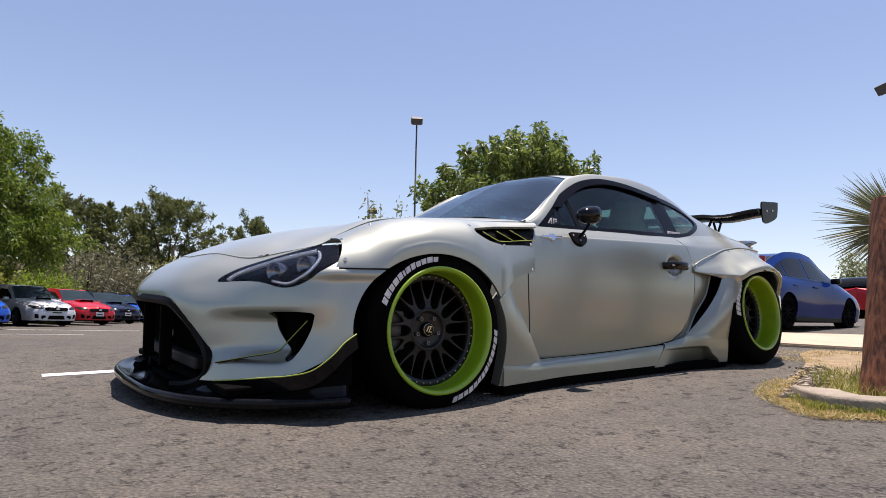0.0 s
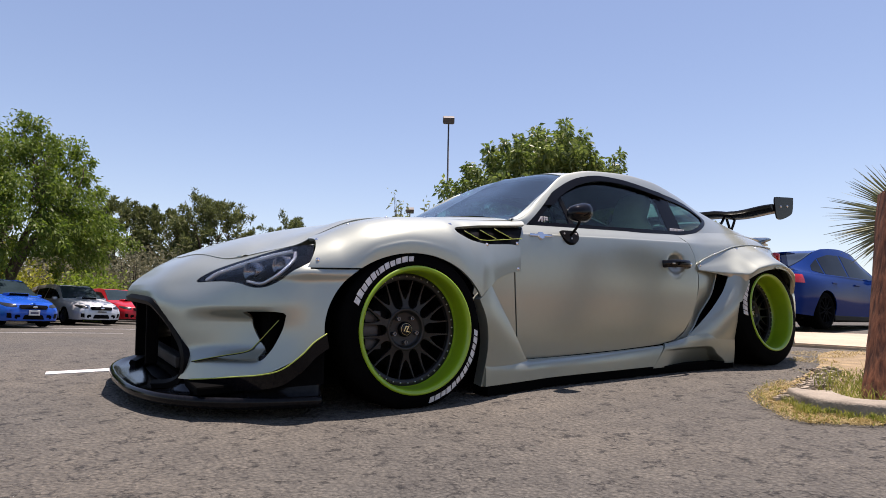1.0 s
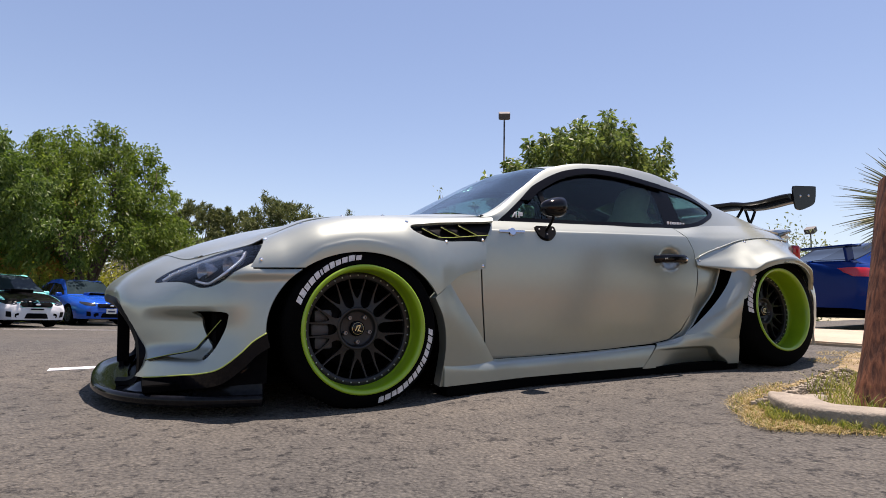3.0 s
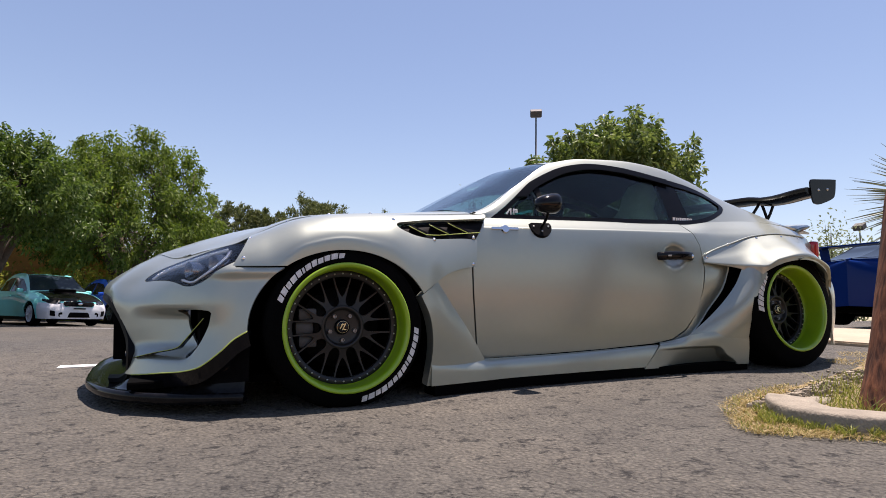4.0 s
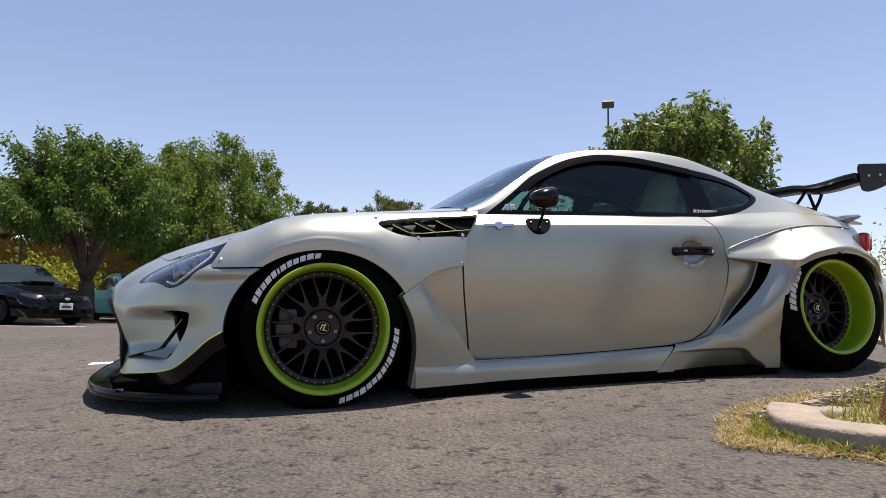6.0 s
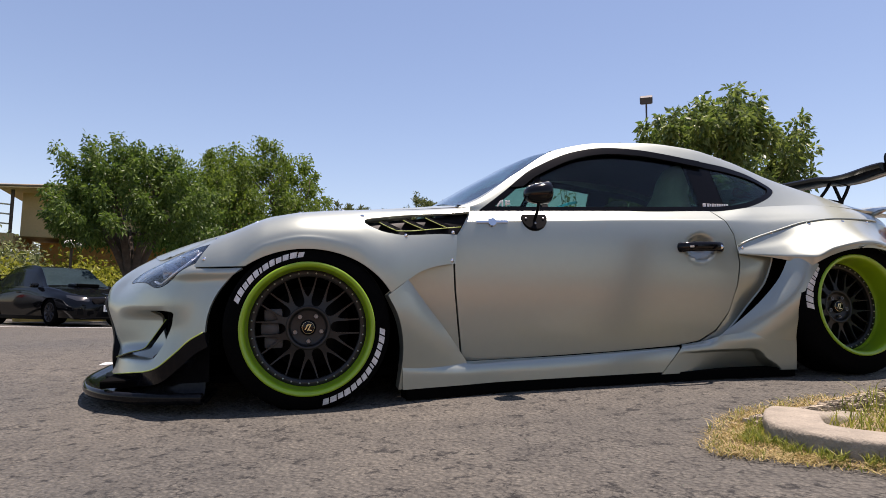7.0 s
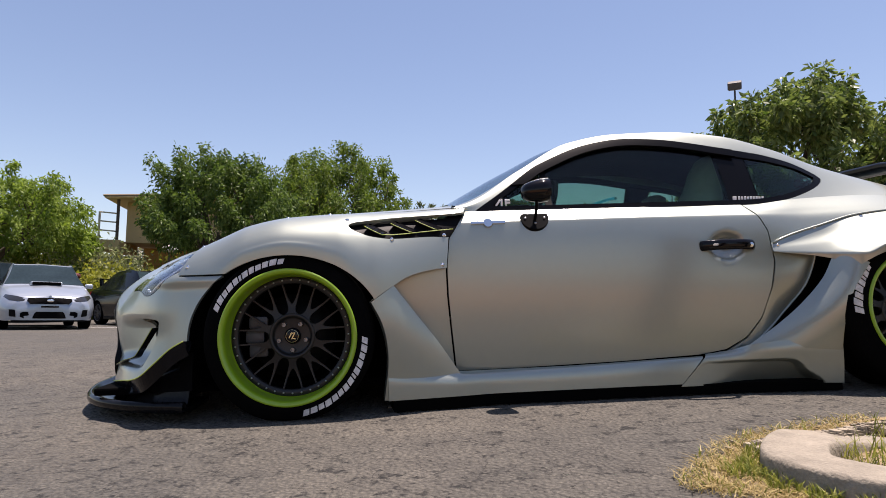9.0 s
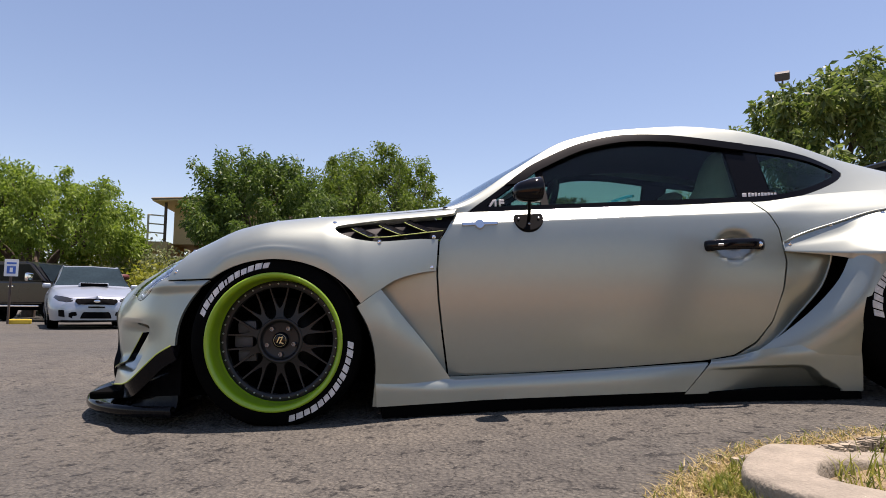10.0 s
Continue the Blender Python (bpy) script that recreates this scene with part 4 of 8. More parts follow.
# ---- wheels: axis along y, outer face at -y ----
def wheel(at, rim_r, tyre_r, depth, camber, steer, flip=False, back=0.25):
    """at: hub on the lip plane. depth: how far the spoke face lies inside the lip."""
    w = new("wheel")
    w.parent = coupe
    m = pose(*at, 0, 0, 180 + steer if flip else steer) @ pose(0, 0, 0, -camber, 0, 0)
    w.matrix_basis = m
    R = rim_r
    tyre = [(R - 0.012, 0.012), (R + 0.003, 0.0), (R + 0.012, -0.002), (R + 0.022, 0.002), ((R + tyre_r) / 2 + 0.012, 0.010), (tyre_r - 0.012, 0.018), (tyre_r - 0.003, 0.032), (tyre_r, 0.05),
            (tyre_r, back - 0.04), (tyre_r - 0.02, back), (R - 0.01, back + 0.005), (R - 0.012, back)]
    V, F = lathe(tyre, 96)
    # pressed flat where it meets the ground
    V[:, 2] = np.maximum(V[:, 2], 0.003 - at[2] + np.maximum(0, V[:, 1]) * math.tan(radians(camber)) * 0.9)
    t = obj("tyre", V, F, RUBBER, w, "stretched black tyre with raised white lettering")
    # lip and barrel
    lip = [(R - 0.012, 0.02), (R, 0.012), (R + 0.004, 0.002), (R + 0.002, -0.006), (R - 0.004, -0.008), (R - 0.012, -0.004), (R - 0.017, 0.004), (R - 0.0195, 0.02),
           (R - 0.0215, depth * 0.75), (R - 0.0225, depth), (R - 0.030, depth + 0.004), (R - 0.036, depth + 0.02)]
    V, F = lathe(lip, 96)
    rm = obj("rim", V, F, LIME, w, "glossy lime green deep-dish lip")
    V, F = lathe([(R - 0.034, depth + 0.01), (R - 0.045, back), (R - 0.06, back)], 64)
    obj("barrel", V, F, BLACK_DEEP, w)
    # spoke face
    fr = R - 0.0235
    V, F = lathe([(fr, depth + 0.016), (fr, depth + 0.001), (fr - 0.003, depth - 0.002), (fr - 0.0245, depth - 0.002), (fr - 0.0275, depth + 0.003), (fr - 0.0275, depth + 0.02)], 72)
    face = obj("wheel_face", V, F, WHEEL_BLACK, w, "satin black mesh wheel centre")
    u_ = fr / 107.0
    V, F = lathe([(0.001, depth + 0.020), (30 * u_, depth + 0.022), (33 * u_, depth + 0.020), (34.5 * u_, depth + 0.006), (36 * u_, depth + 0.003), (40.5 * u_, depth + 0.003), (41 * u_, depth + 0.006), (41 * u_, depth + 0.05)], 60)
    obj("hub", V, F, WHEEL_BLACK, w)
    # ten forked spokes: a broad root between oval windows, then two thin arms
    side_ = [(12.6, 38.5), (8.4, 41.5), (6.5, 46.0), (6.6, 52.0), (8.3, 58.5), (13.2, 76.0), (18.4, 95.2)]
    notch_ = [(16.0, 95.8), (10.3, 77.0), (4.9, 64.0), (1.4, 58.6)]
    outl_ = side_ + notch_ + [(0.0, 57.6)] + [(-a, b) for a, b in notch_[::-1]] + [(-a, b) for a, b in side_[::-1]]
    proto = None
    for k in range(10):
        a0 = math.radians(36 * k)
        if proto is None:
            bm = bmesh.new()
            lift = lambda b: depth + 0.004 + 0.007 * math.sin(math.pi * min(1.0, (b - 38) / 57.0))
            f_ = bm.faces.new([bm.verts.new((a * u_, lift(b), b * u_)) for a, b in outl_])
            low_ = bmesh.ops.extrude_face_region(bm, geom=[f_])
            for v in low_["geom"]:
                if isinstance(v, bmesh.types.BMVert):
                    v.co.y += 0.016
            top_edges = [e for e in bm.edges if all(v.co.y < lift(v.co.z / u_) + 0.004 for v in e.verts)]
            bmesh.ops.bevel(bm, geom=top_edges, offset=0.0016, segments=2, affect="EDGES")
            bmesh.ops.triangulate(bm, faces=[f for f in bm.faces if len(f.verts) > 4])
            sp = part("spoke", bm, WHEEL_BLACK, w, smooth=True, angle=35)
            proto = sp.data
        else:
            sp = new("spoke", proto)
            sp.parent = w
        sp.matrix_basis = Matrix.Rotation(a0, 4, "Y")
    # rivets round the face, lug nuts and cap
    rv = lathe([(0.0001, -0.005), (0.0022, -0.005), (0.0038, -0.003), (0.004, 0.004)], 8)
    rme = None
    for k in range(40):
        a = 2 * math.pi * k / 40
        if rme is None:
            o = obj("rivet", rv[0], rv[1], STEEL, w)
            rme = o.data
        else:
            o = new("rivet", rme)
            o.parent = w
        o.matrix_basis = Matrix.Translation((101 * u_ * math.sin(a), depth - 0.002, 101 * u_ * math.cos(a)))
    nv = lathe([(0.0001, 0.004), (0.006, 0.004), (0.0065, -0.004), (0.0085, -0.004), (0.0095, 0.006), (0.0095, 0.02)], 6)
    for k in range(5):
        a = math.pi + 2 * math.pi * k / 5
        o = obj("lug_nut", nv[0], nv[1], LUG, w, smooth=False)
        o.matrix_basis = Matrix.Translation((25 * u_ * math.sin(a), depth + 0.010, 25 * u_ * math.cos(a)))
    V, F = lathe([(0.0001, -0.006), (0.025, -0.006), (0.030, -0.003), (0.032, 0.008)], 32)
    cap = obj("centre_cap", V, F, BLACK_GLOSS, w, "black centre cap with a gold emblem")
    cap.matrix_basis = Matrix.Translation((0, depth + 0.010, 0))
    V, F = lathe([(0.0235, -0.0070), (0.0245, -0.0070), (0.0245, -0.005), (0.0235, -0.005), (0.0235, -0.0070)], 32)
    obj("cap_ring", V, F, GOLD, cap)
    for px, pz, ang, ln in ((-0.006, 0.003, 62, 0.026), (0.005, 0.001, 62, 0.030), (0.003, 0.011, 10, 0.020), (0.007, -0.010, -15, 0.015)):
        part("emblem_bar", box_bm(ln, 0.003, 0.0042, (px, -0.0075, pz), 0.0006, 1, rot=Matrix.Rotation(radians(-ang), 4, "Y")), GOLD, cap)
    # brake disc and caliper
    V, F = lathe([(0.07, depth + 0.06), (0.165, depth + 0.06), (0.165, depth + 0.085), (0.07, depth + 0.085)], 48)
    obj("brake_disc", V, F, BLACK_SATIN, w, "dark brake disc")
    for az, nm in ((68, "brake_caliper"),):
        bm = bmesh.new()
        for dz in (-0.055, 0.0, 0.055):
            box_bm(0.075, 0.06, 0.05, (-0.15 + abs(dz) * 0.25, depth + 0.065, dz), 0.012, 2, bm)
        part(nm, bm, CALIPER, w, "grey brake caliper", smooth=True)
    # raised white lettering as slanted bars, in two arcs on the sidewall
    rr = R + (tyre_r - R) * 0.47
    hgt = (tyre_r - R) * 0.19

    def mark(a, wd, v0, v1):
        """One raised slanted bar; wd along the band, v0 to v1 across it."""
        VV, FF = [], []
        for q in range(4):
            for v in (v0, v1):
                r = rr + v * hgt
                ang = a + (wd * q / 3 + 0.35 * v * hgt) / rr
                yy = 0.0035 + (r - R) * 0.014 / max(tyre_r - R, 0.01)
                for dy in (-0.0062, 0.006):
                    VV.append((r * math.sin(ang), yy + dy, r * math.cos(ang)))
        for q in range(3):
            b = q * 4
            FF += [(b, b + 2, b + 6, b + 4), (b, b + 4, b + 5, b + 1), (b + 2, b + 3, b + 7, b + 6)]
        FF += [(0, 1, 3, 2), (12, 14, 15, 13)]
        obj("sidewall_mark", VV, FF, TYRE_WHITE, t, "raised white sidewall marking", smooth=False)
    for start, stop in ((-68, -4), (92, 166)) if at[0] < 1 else ((-92, -52),):
        a, turn_ = math.radians(start), 0
        while a < math.radians(stop):
            wd = (0.023, 0.026, 0.022, 0.026, 0.022, 0.010, 0.024, 0.021, 0.022)[turn_ % 9]
            mark(a, wd, (-1, -0.9, -1, -0.8)[turn_ % 4], (0.9, 1, 0.8)[turn_ % 3])
            a += (wd + 0.0055) / rr
            turn_ += 1
    return w


GOLD = mat("gold", (0.70, 0.58, 0.33), 0.35, 0.9)
STEEL_DARK = mat("brake_steel", (0.012, 0.012, 0.012), 0.6, 0.3, var=0.2, scale=30)
wheel((0.010, -0.980, 0.313), 0.2555, 0.322, 0.092, 2.5, 0)
wheel((2.562, -0.937, 0.332), 0.237, 0.326, 0.118, 7, 2.5)
wheel((0.010, 0.980, 0.313), 0.2555, 0.322, 0.092, 2.5, 0, True)
wheel((2.562, 0.937, 0.332), 0.237, 0.326, 0.118, 7, -2.5, True)


# ---- coupe details ----
def flipped(fn):
    """Runs fn for the near side (1) and the far side (-1)."""
    for s in (1, -1):
        fn(s)


def P(x, w, z, s=1):
    return (x, -w * s, z)


RED_LENS = mat("red_lens", (0.45, 0.01, 0.015), 0.15, 0, 0.5)
SEAT = mat("seat_cloth", (0.62, 0.63, 0.58), 0.8, var=0.1, scale=30, bump=0.2)
INTERIOR = mat("dark_interior", (0.008, 0.008, 0.009), 0.9, var=0.2, scale=15, spec=0.1)
BLUE_MIRROR = mat("blue_mirror_glass", (0.10, 0.45, 0.75), 0.05, 1.0)
LAMP_SILVER = mat("lamp_reflector", (0.66, 0.6688, 0.6864), 0.25, 0.6)
LAMP_CHROME_LIGHT = mat("lamp_trim", (0.62, 0.63, 0.65), 0.3, 0.4)
LAMP_CHROME = mat("lamp_dark_chrome", (0.22, 0.22, 0.23), 0.2, 1.0)
LAMP_DARK = mat("lamp_housing", (0.004, 0.004, 0.005), 0.4, 0.0, spec=0.06)
STICKER = mat("white_sticker", (0.8, 0.8, 0.8), 0.5)

# splitter: a plate round the nose, with a raised lip behind its edge
edge = spline([(-0.985, 0), (-0.972, 0.30), (-0.935, 0.48), (-0.875, 0.63), (-0.775, 0.765), (-0.65, 0.86), (-0.52, 0.92), (-0.384, 0.955)], 5)
back = [(x + 0.36 * (1 - min(1, w / 0.95)) + 0.02, max(0, w - 0.25)) for x, w in edge]
full = [(x, -w) for x, w in edge[::-1]] + [(x, w) for x, w in edge[1:]]
inn = [(x, -w) for x, w in back[::-1]] + [(x, w) for x, w in back[1:]]


def plate(zt, zb, grow):
    V, F = [], []
    n = len(full)
    for (x, y), (bx, by) in zip(full, inn):
        V += [(x - grow * 0.6, y * (1 + grow), zt - 0.006), (x + 0.01 - grow * 0.6, y * (0.99 + grow), zt), (bx, by, zt + 0.004), (bx, by, zb), (x + 0.01 - grow * 0.6, y * (0.99 + grow), zb), (x - grow * 0.6, y * (1 + grow), zb + 0.006)]
    for i in range(n - 1):
        a, b = i * 6, (i + 1) * 6
        for q in range(6):
            r = (q + 1) % 6
            F.append((a + q, b + q, b + r, a + r))
    F += [tuple(range(6)), tuple((n - 1) * 6 + q for q in range(6))[::-1]]
    return V, F


V, F = plate(0.056, 0.042, -0.008)
sp = obj("front_splitter", V, F, BLACK_SATIN, coupe, "black front splitter plate")
sp.data.set_sharp_from_angle(angle=radians(35))


def splitter_shell():
    """The moulded black tray: an upturned outer lip, a hollow, then a rise to the foot of the bumper."""
    E_ = np.array(full, float)
    tg = np.gradient(E_, axis=0)
    tg /= np.linalg.norm(tg, axis=1, keepdims=True)
    out_ = np.stack([-np.abs(tg[:, 1]), np.where(E_[:, 1] < 0, -1, 1) * np.abs(tg[:, 0])], 1)
    V, F = [], []
    k_ = 12
    for (x, y), o in zip(E_, out_):
        h = float(smooth(0.40, 0.60, abs(y)))
        g = float(smooth(0.80, 0.94, abs(y)))
        c = 1 - 0.66 * g
        for a, z_ in ((-0.012, 0.040), (0.002, 0.046), (0.007, 0.058), (0.006, 0.072), (0.000, 0.080), (-0.010, 0.079), (-0.022, 0.070), (-0.050 * c, 0.062),
                      (-0.085 * c, 0.062 + 0.010 * h), (-0.115 * c, 0.064 + 0.034 * h), (-0.138 * c, 0.066 + 0.072 * h + 0.03 * g), (-0.150 * c, 0.066 + 0.115 * h + 0.065 * g)):
            V.append((x + o[0] * a, y + o[1] * a, z_))
    for i in range(len(E_) - 1):
        for q in range(k_ - 1):
            F.append((i * k_ + q, i * k_ + q + 1, (i + 1) * k_ + q + 1, (i + 1) * k_ + q))
    ob = obj("splitter_tray", V, F, CARBON, coupe, "gloss black moulded splitter tray with an upturned lip")
    so = ob.modifiers.new("thickness", "SOLIDIFY")
    so.thickness, so.offset = 0.006, 0


splitter_shell()


# mouth surround, dark duct behind it, centre strut
def mouth_frame():
    pts = [(-0.5, 0.0)]
    hw = [(0.0, 0.428), (0.20, 0.425), (0.325, 0.418), (0.375, 0.393), (0.44, 0.33), (0.505, 0.262), (0.546, 0.215), (0.553, 0.180), (0.540, 0.145), (0.505, 0.112), (0.44, 0.088), (0.36, 0.078)]
    fx_ = pc([(0, -0.93), (0.33, -0.885), (0.5, -0.80), (0.56, -0.79)])
    near = [(float(fx_(w)) - 0.004, -w, z) for w, z in hw]
    path = [(x, -y, z) for x, y, z in near[:0:-1]] + near
    path = spline(path, 4)
    V, F = sweep(path, [(-0.014, -0.020), (0.018, -0.020), (0.020, 0.006), (0.004, 0.012), (-0.014, 0.004)], up=(-1, 0, 0.05))
    o = obj("mouth_surround", V, F, BLACK_SATIN, coupe, "black grille surround")
    o.data.set_sharp_from_angle(angle=radians(40))
    bm = bmesh.new()
    box_bm(0.02, 1.05, 0.34, (-0.66, 0, 0.28), 0.004, 1, bm)
    part("intake_duct", bm, BLACK_DEEP, coupe)
    part("bumper_beam", box_bm(0.05, 0.86, 0.05, (-0.78, 0, 0.17), 0.012), STEEL_DARK, coupe, "bare metal bar behind the mouth")
    flipped(lambda s: part("mouth_strut", box_bm(0.05, 0.022, 0.26, (-0.86, -0.17 * s, 0.27), 0.006), BLACK_MATT, coupe))


mouth_frame()


def nose_bits(s):
    # pocket behind the side intake
    part("intake_pocket", box_bm(0.20, 0.20, 0.24, (-0.44, -0.70 * s, 0.32), 0.03), BLACK_DEEP, coupe)
    # thin blade that runs from the bumper into the intake
    path = spline([P(-0.775, 0.599, 0.191, s), P(-0.698, 0.715, 0.219, s), P(-0.622, 0.802, 0.241, s), P(-0.592, 0.826, 0.270, s), P(-0.556, 0.848, 0.316, s), P(-0.525, 0.868, 0.356, s)], 5)
    V, F = sweep(path, [(-0.024, -0.002), (0.003, -0.002), (0.003, 0.002), (-0.024, 0.002)] if s > 0 else [(-0.003, -0.002), (0.024, -0.002), (0.024, 0.002), (-0.003, 0.002)])
    obj("intake_blade", V, F, CARBON, coupe, "thin black blade in the bumper intake", smooth=False)
    V, F = sweep(path + np.array((0, -0.004 * s, 0.003)), ring(0.0014, 6))
    obj("blade_edge", V, F, LIME_TRIM, coupe, "lime pinstripe")
    # canard with lime edge
    line = spline([P(-0.785, 0.61, 0.126, s), P(-0.735, 0.70, 0.137, s), P(-0.66, 0.81, 0.153, s), P(-0.60, 0.892, 0.165, s), P(-0.54, 0.955, 0.187, s), P(-0.475, 0.982, 0.238, s), P(-0.425, 0.980, 0.283, s), P(-0.375, 0.975, 0.312, s)], 6)
    inner_ = line + np.array([(0.02, 0.05 * s, -0.004)] * len(line))
    low = line + np.array([(0.015, 0.012 * s, -0.055)] * len(line))
    V, F = [], []
    for a, b, c in zip(line, inner_, low):
        V += [a, b, c]
    for i in range(len(line) - 1):
        q, r = i * 3, i * 3 + 3
        F += [(q, r, r + 1, q + 1), (q, q + 2, r + 2, r), (q + 1, r + 1, r + 2, q + 2)]
    F += [(0, 1, 2), tuple(len(V) - 3 + k for k in (2, 1, 0))]
    obj("canard", V, F, BLACK_GLOSS, coupe, "black canard with a lime edge", smooth=False)
    V, F = sweep(line, ring(0.0026, 6))
    obj("canard_edge", V, F, LIME_TRIM, coupe, "lime pinstripe")


flipped(nose_bits)
lamp_skin.make("headlamp_housing", LAMP_DARK, coupe, "smoked headlamp housing", 0.004)


def lamp_walls():
    """Side walls of the lamp bucket, from the rim of the cover back to the housing."""
    rim_ = glass_skin.edge_loops()
    A_, B_ = glass_skin.A[:, :3], lamp_skin.A[:, :3]
    V, F = [], []
    for a, b in rim_:
        k_ = len(V)
        V += [A_[a] * 0.98 + B_[a] * 0.02, A_[b] * 0.98 + B_[b] * 0.02, B_[b], B_[a]]
        F.append((k_, k_ + 1, k_ + 2, k_ + 3))
    V = np.array(V)
    for s in (1, -1):
        obj("headlamp_bucket", V * (1, s, 1), F, LAMP_DARK, coupe, "dark headlamp bucket wall", smooth=False)


lamp_walls()
glass_skin.make("headlamp_glass", LAMP_GLASS, coupe, "clear headlamp cover", 0.003)


def lamp_inner(s):
    x0 = pc([(0.50, -0.70), (0.60, -0.625), (0.70, -0.52), (0.80, -0.435)])
    for w_, z_, r in ((0.645, 0.54, 0.034), (0.735, 0.565, 0.036)):
        V, F = lathe([(0.001, 0.012), (r * 0.55, 0.008), (r * 0.8, 0.0), (r, -0.012), (r * 1.05, -0.012), (r * 1.05, 0.05)], 24)
        o = obj("lamp_projector", V, F, LAMP_CHROME, coupe)
        o.matrix_basis = Matrix.Translation(P(float(x0(w_)) + 0.015, w_, z_, s)) @ Matrix.Rotation(radians(-62 * s), 4, "Z") @ Matrix.Rotation(0 if s > 0 else math.pi, 4, "Z")

    def lamp_at(w_, z_, inset):
        A_ = glass_skin.A
        k_ = np.argmin((A_[:, 1] + w_) ** 2 + (A_[:, 2] - z_) ** 2)
        q = A_[k_, :3] - inset * A_[k_, 3:6]
        return (q[0], q[1] * s, q[2])
    strip = spline([lamp_at(0.742, 0.636, 0.020), lamp_at(0.790, 0.600, 0.020), lamp_at(0.818, 0.555, 0.018), lamp_at(0.812, 0.518, 0.016), lamp_at(0.775, 0.496, 0.016), lamp_at(0.715, 0.506, 0.018)], 6)
    V, F = sweep(strip, ring(0.008, 8), scale=np.linspace(1.0, 0.75, len(strip)))
    obj("lamp_strip", V, F, LAMP_SILVER, coupe, "silver light strip")
    brow = spline([lamp_at(0.520, 0.515, 0.014), lamp_at(0.535, 0.538, 0.014), lamp_at(0.585, 0.573, 0.014), lamp_at(0.65, 0.605, 0.014), lamp_at(0.735, 0.636, 0.014)], 6)
    V, F = sweep(brow, ring(0.009, 8))
    obj("lamp_brow", V, F, LAMP_CHROME_LIGHT, coupe, "grey inner trim")


flipped(lamp_inner)


# fender louvres, bolts, badge
def side_y(x, z):
    """Half width of the front fender at (x, z)."""
    A_ = FENDER_A
    i = np.argmin((A_[:, 0] - x) ** 2 + (A_[:, 2] - z) ** 2)
    return -A_[i, 1], A_[i, 3:6]


FENDER_A = Skin.grid(loft(fender_curves, fx, 9)).A
OVER_A = over.A
DOOR_A = side.A


def on_skin(A_, x, z):
    i = np.argmin((A_[:, 0] - x) ** 2 + (A_[:, 2] - z) ** 2)
    return Vector(A_[i, :3]), Vector(A_[i, 3:6]).normalized()


def bolt(x, z, A_):
    p, n = on_skin(A_, x, z)
    for s in (1, -1):
        V, F = lathe([(0.0001, 0.0045), (0.003, 0.0045), (0.0035, 0.0025), (0.0075, 0.0022), (0.0085, 0.0), (0.0085, -0.004)], 12, "z")
        o = obj("fender_bolt", V, F, CHROME, coupe)
        o.matrix_basis = Matrix.Translation((p.x, p.y * s, p.z)) @ Vector((n.x, n.y * s, n.z)).to_track_quat("Z", "Y").to_matrix().to_4x4()


for x, z in ((-0.345, 0.672), (-0.386, 0.590), (-0.195, 0.745), (-0.02, 0.783), (0.155, 0.79), (0.235, 0.757), (0.405, 0.678), (0.618, 0.685), (0.612, 0.567)):
    bolt(x, z, FENDER_A)
for x, z in ((2.04, 0.612), (2.22, 0.683), (2.42, 0.725), (2.60, 0.736), (2.78, 0.732)):
    bolt(x, z, OVER_A)


def louvres(s):
    """Three raked fins with a lime edge, and the lime edge under them."""
    def at_(x, z, inset):
        y, n = side_y(x, z)
        return (x, -(y - inset) * s, z)
    for (x0, z0), (x1, z1) in (((0.300, 0.731), (0.368, 0.694)), ((0.404, 0.741), (0.490, 0.700)), ((0.502, 0.753), (0.592, 0.709))):
        ends = [(x0 + (x1 - x0) * q, z0 + (z1 - z0) * (q ** 0.9)) for q in np.linspace(0, 1, 8)]
        top_ = [at_(x, z, 0.003) for x, z in ends]
        deep = [at_(x + 0.022, z + 0.012, 0.026) for x, z in ends]
        V, F = [], []
        for a, b in zip(top_, deep):
            V += [a, b, (b[0], b[1], b[2] - 0.003), (a[0], a[1], a[2] - 0.003)]
        for i in range(7):
            for q in range(4):
                F.append((i * 4 + q, i * 4 + (q + 1) % 4, i * 4 + 4 + (q + 1) % 4, i * 4 + 4 + q))
        F += [(0, 1, 2, 3), (31, 30, 29, 28)]
        obj("louvre", V, F, BLACK_GLOSS, coupe, smooth=False)
        V, F = sweep(np.array(top_) + np.array((0, -0.001 * s, 0.0005)), ring(0.0017, 6))
        obj("louvre_edge", V, F, LIME_TRIM, coupe, "lime louvre edge")
    pts = [at_(x, z, 0.002) for x, z in spline([(0.368, 0.694), (0.43, 0.694), (0.50, 0.700), (0.58, 0.707), (0.656, 0.713)], 4)]
    V, F = sweep(pts, ring(0.0019, 6))
    obj("vent_edge", V, F, LIME_TRIM, coupe, "lime vent edge")


flipped(louvres)


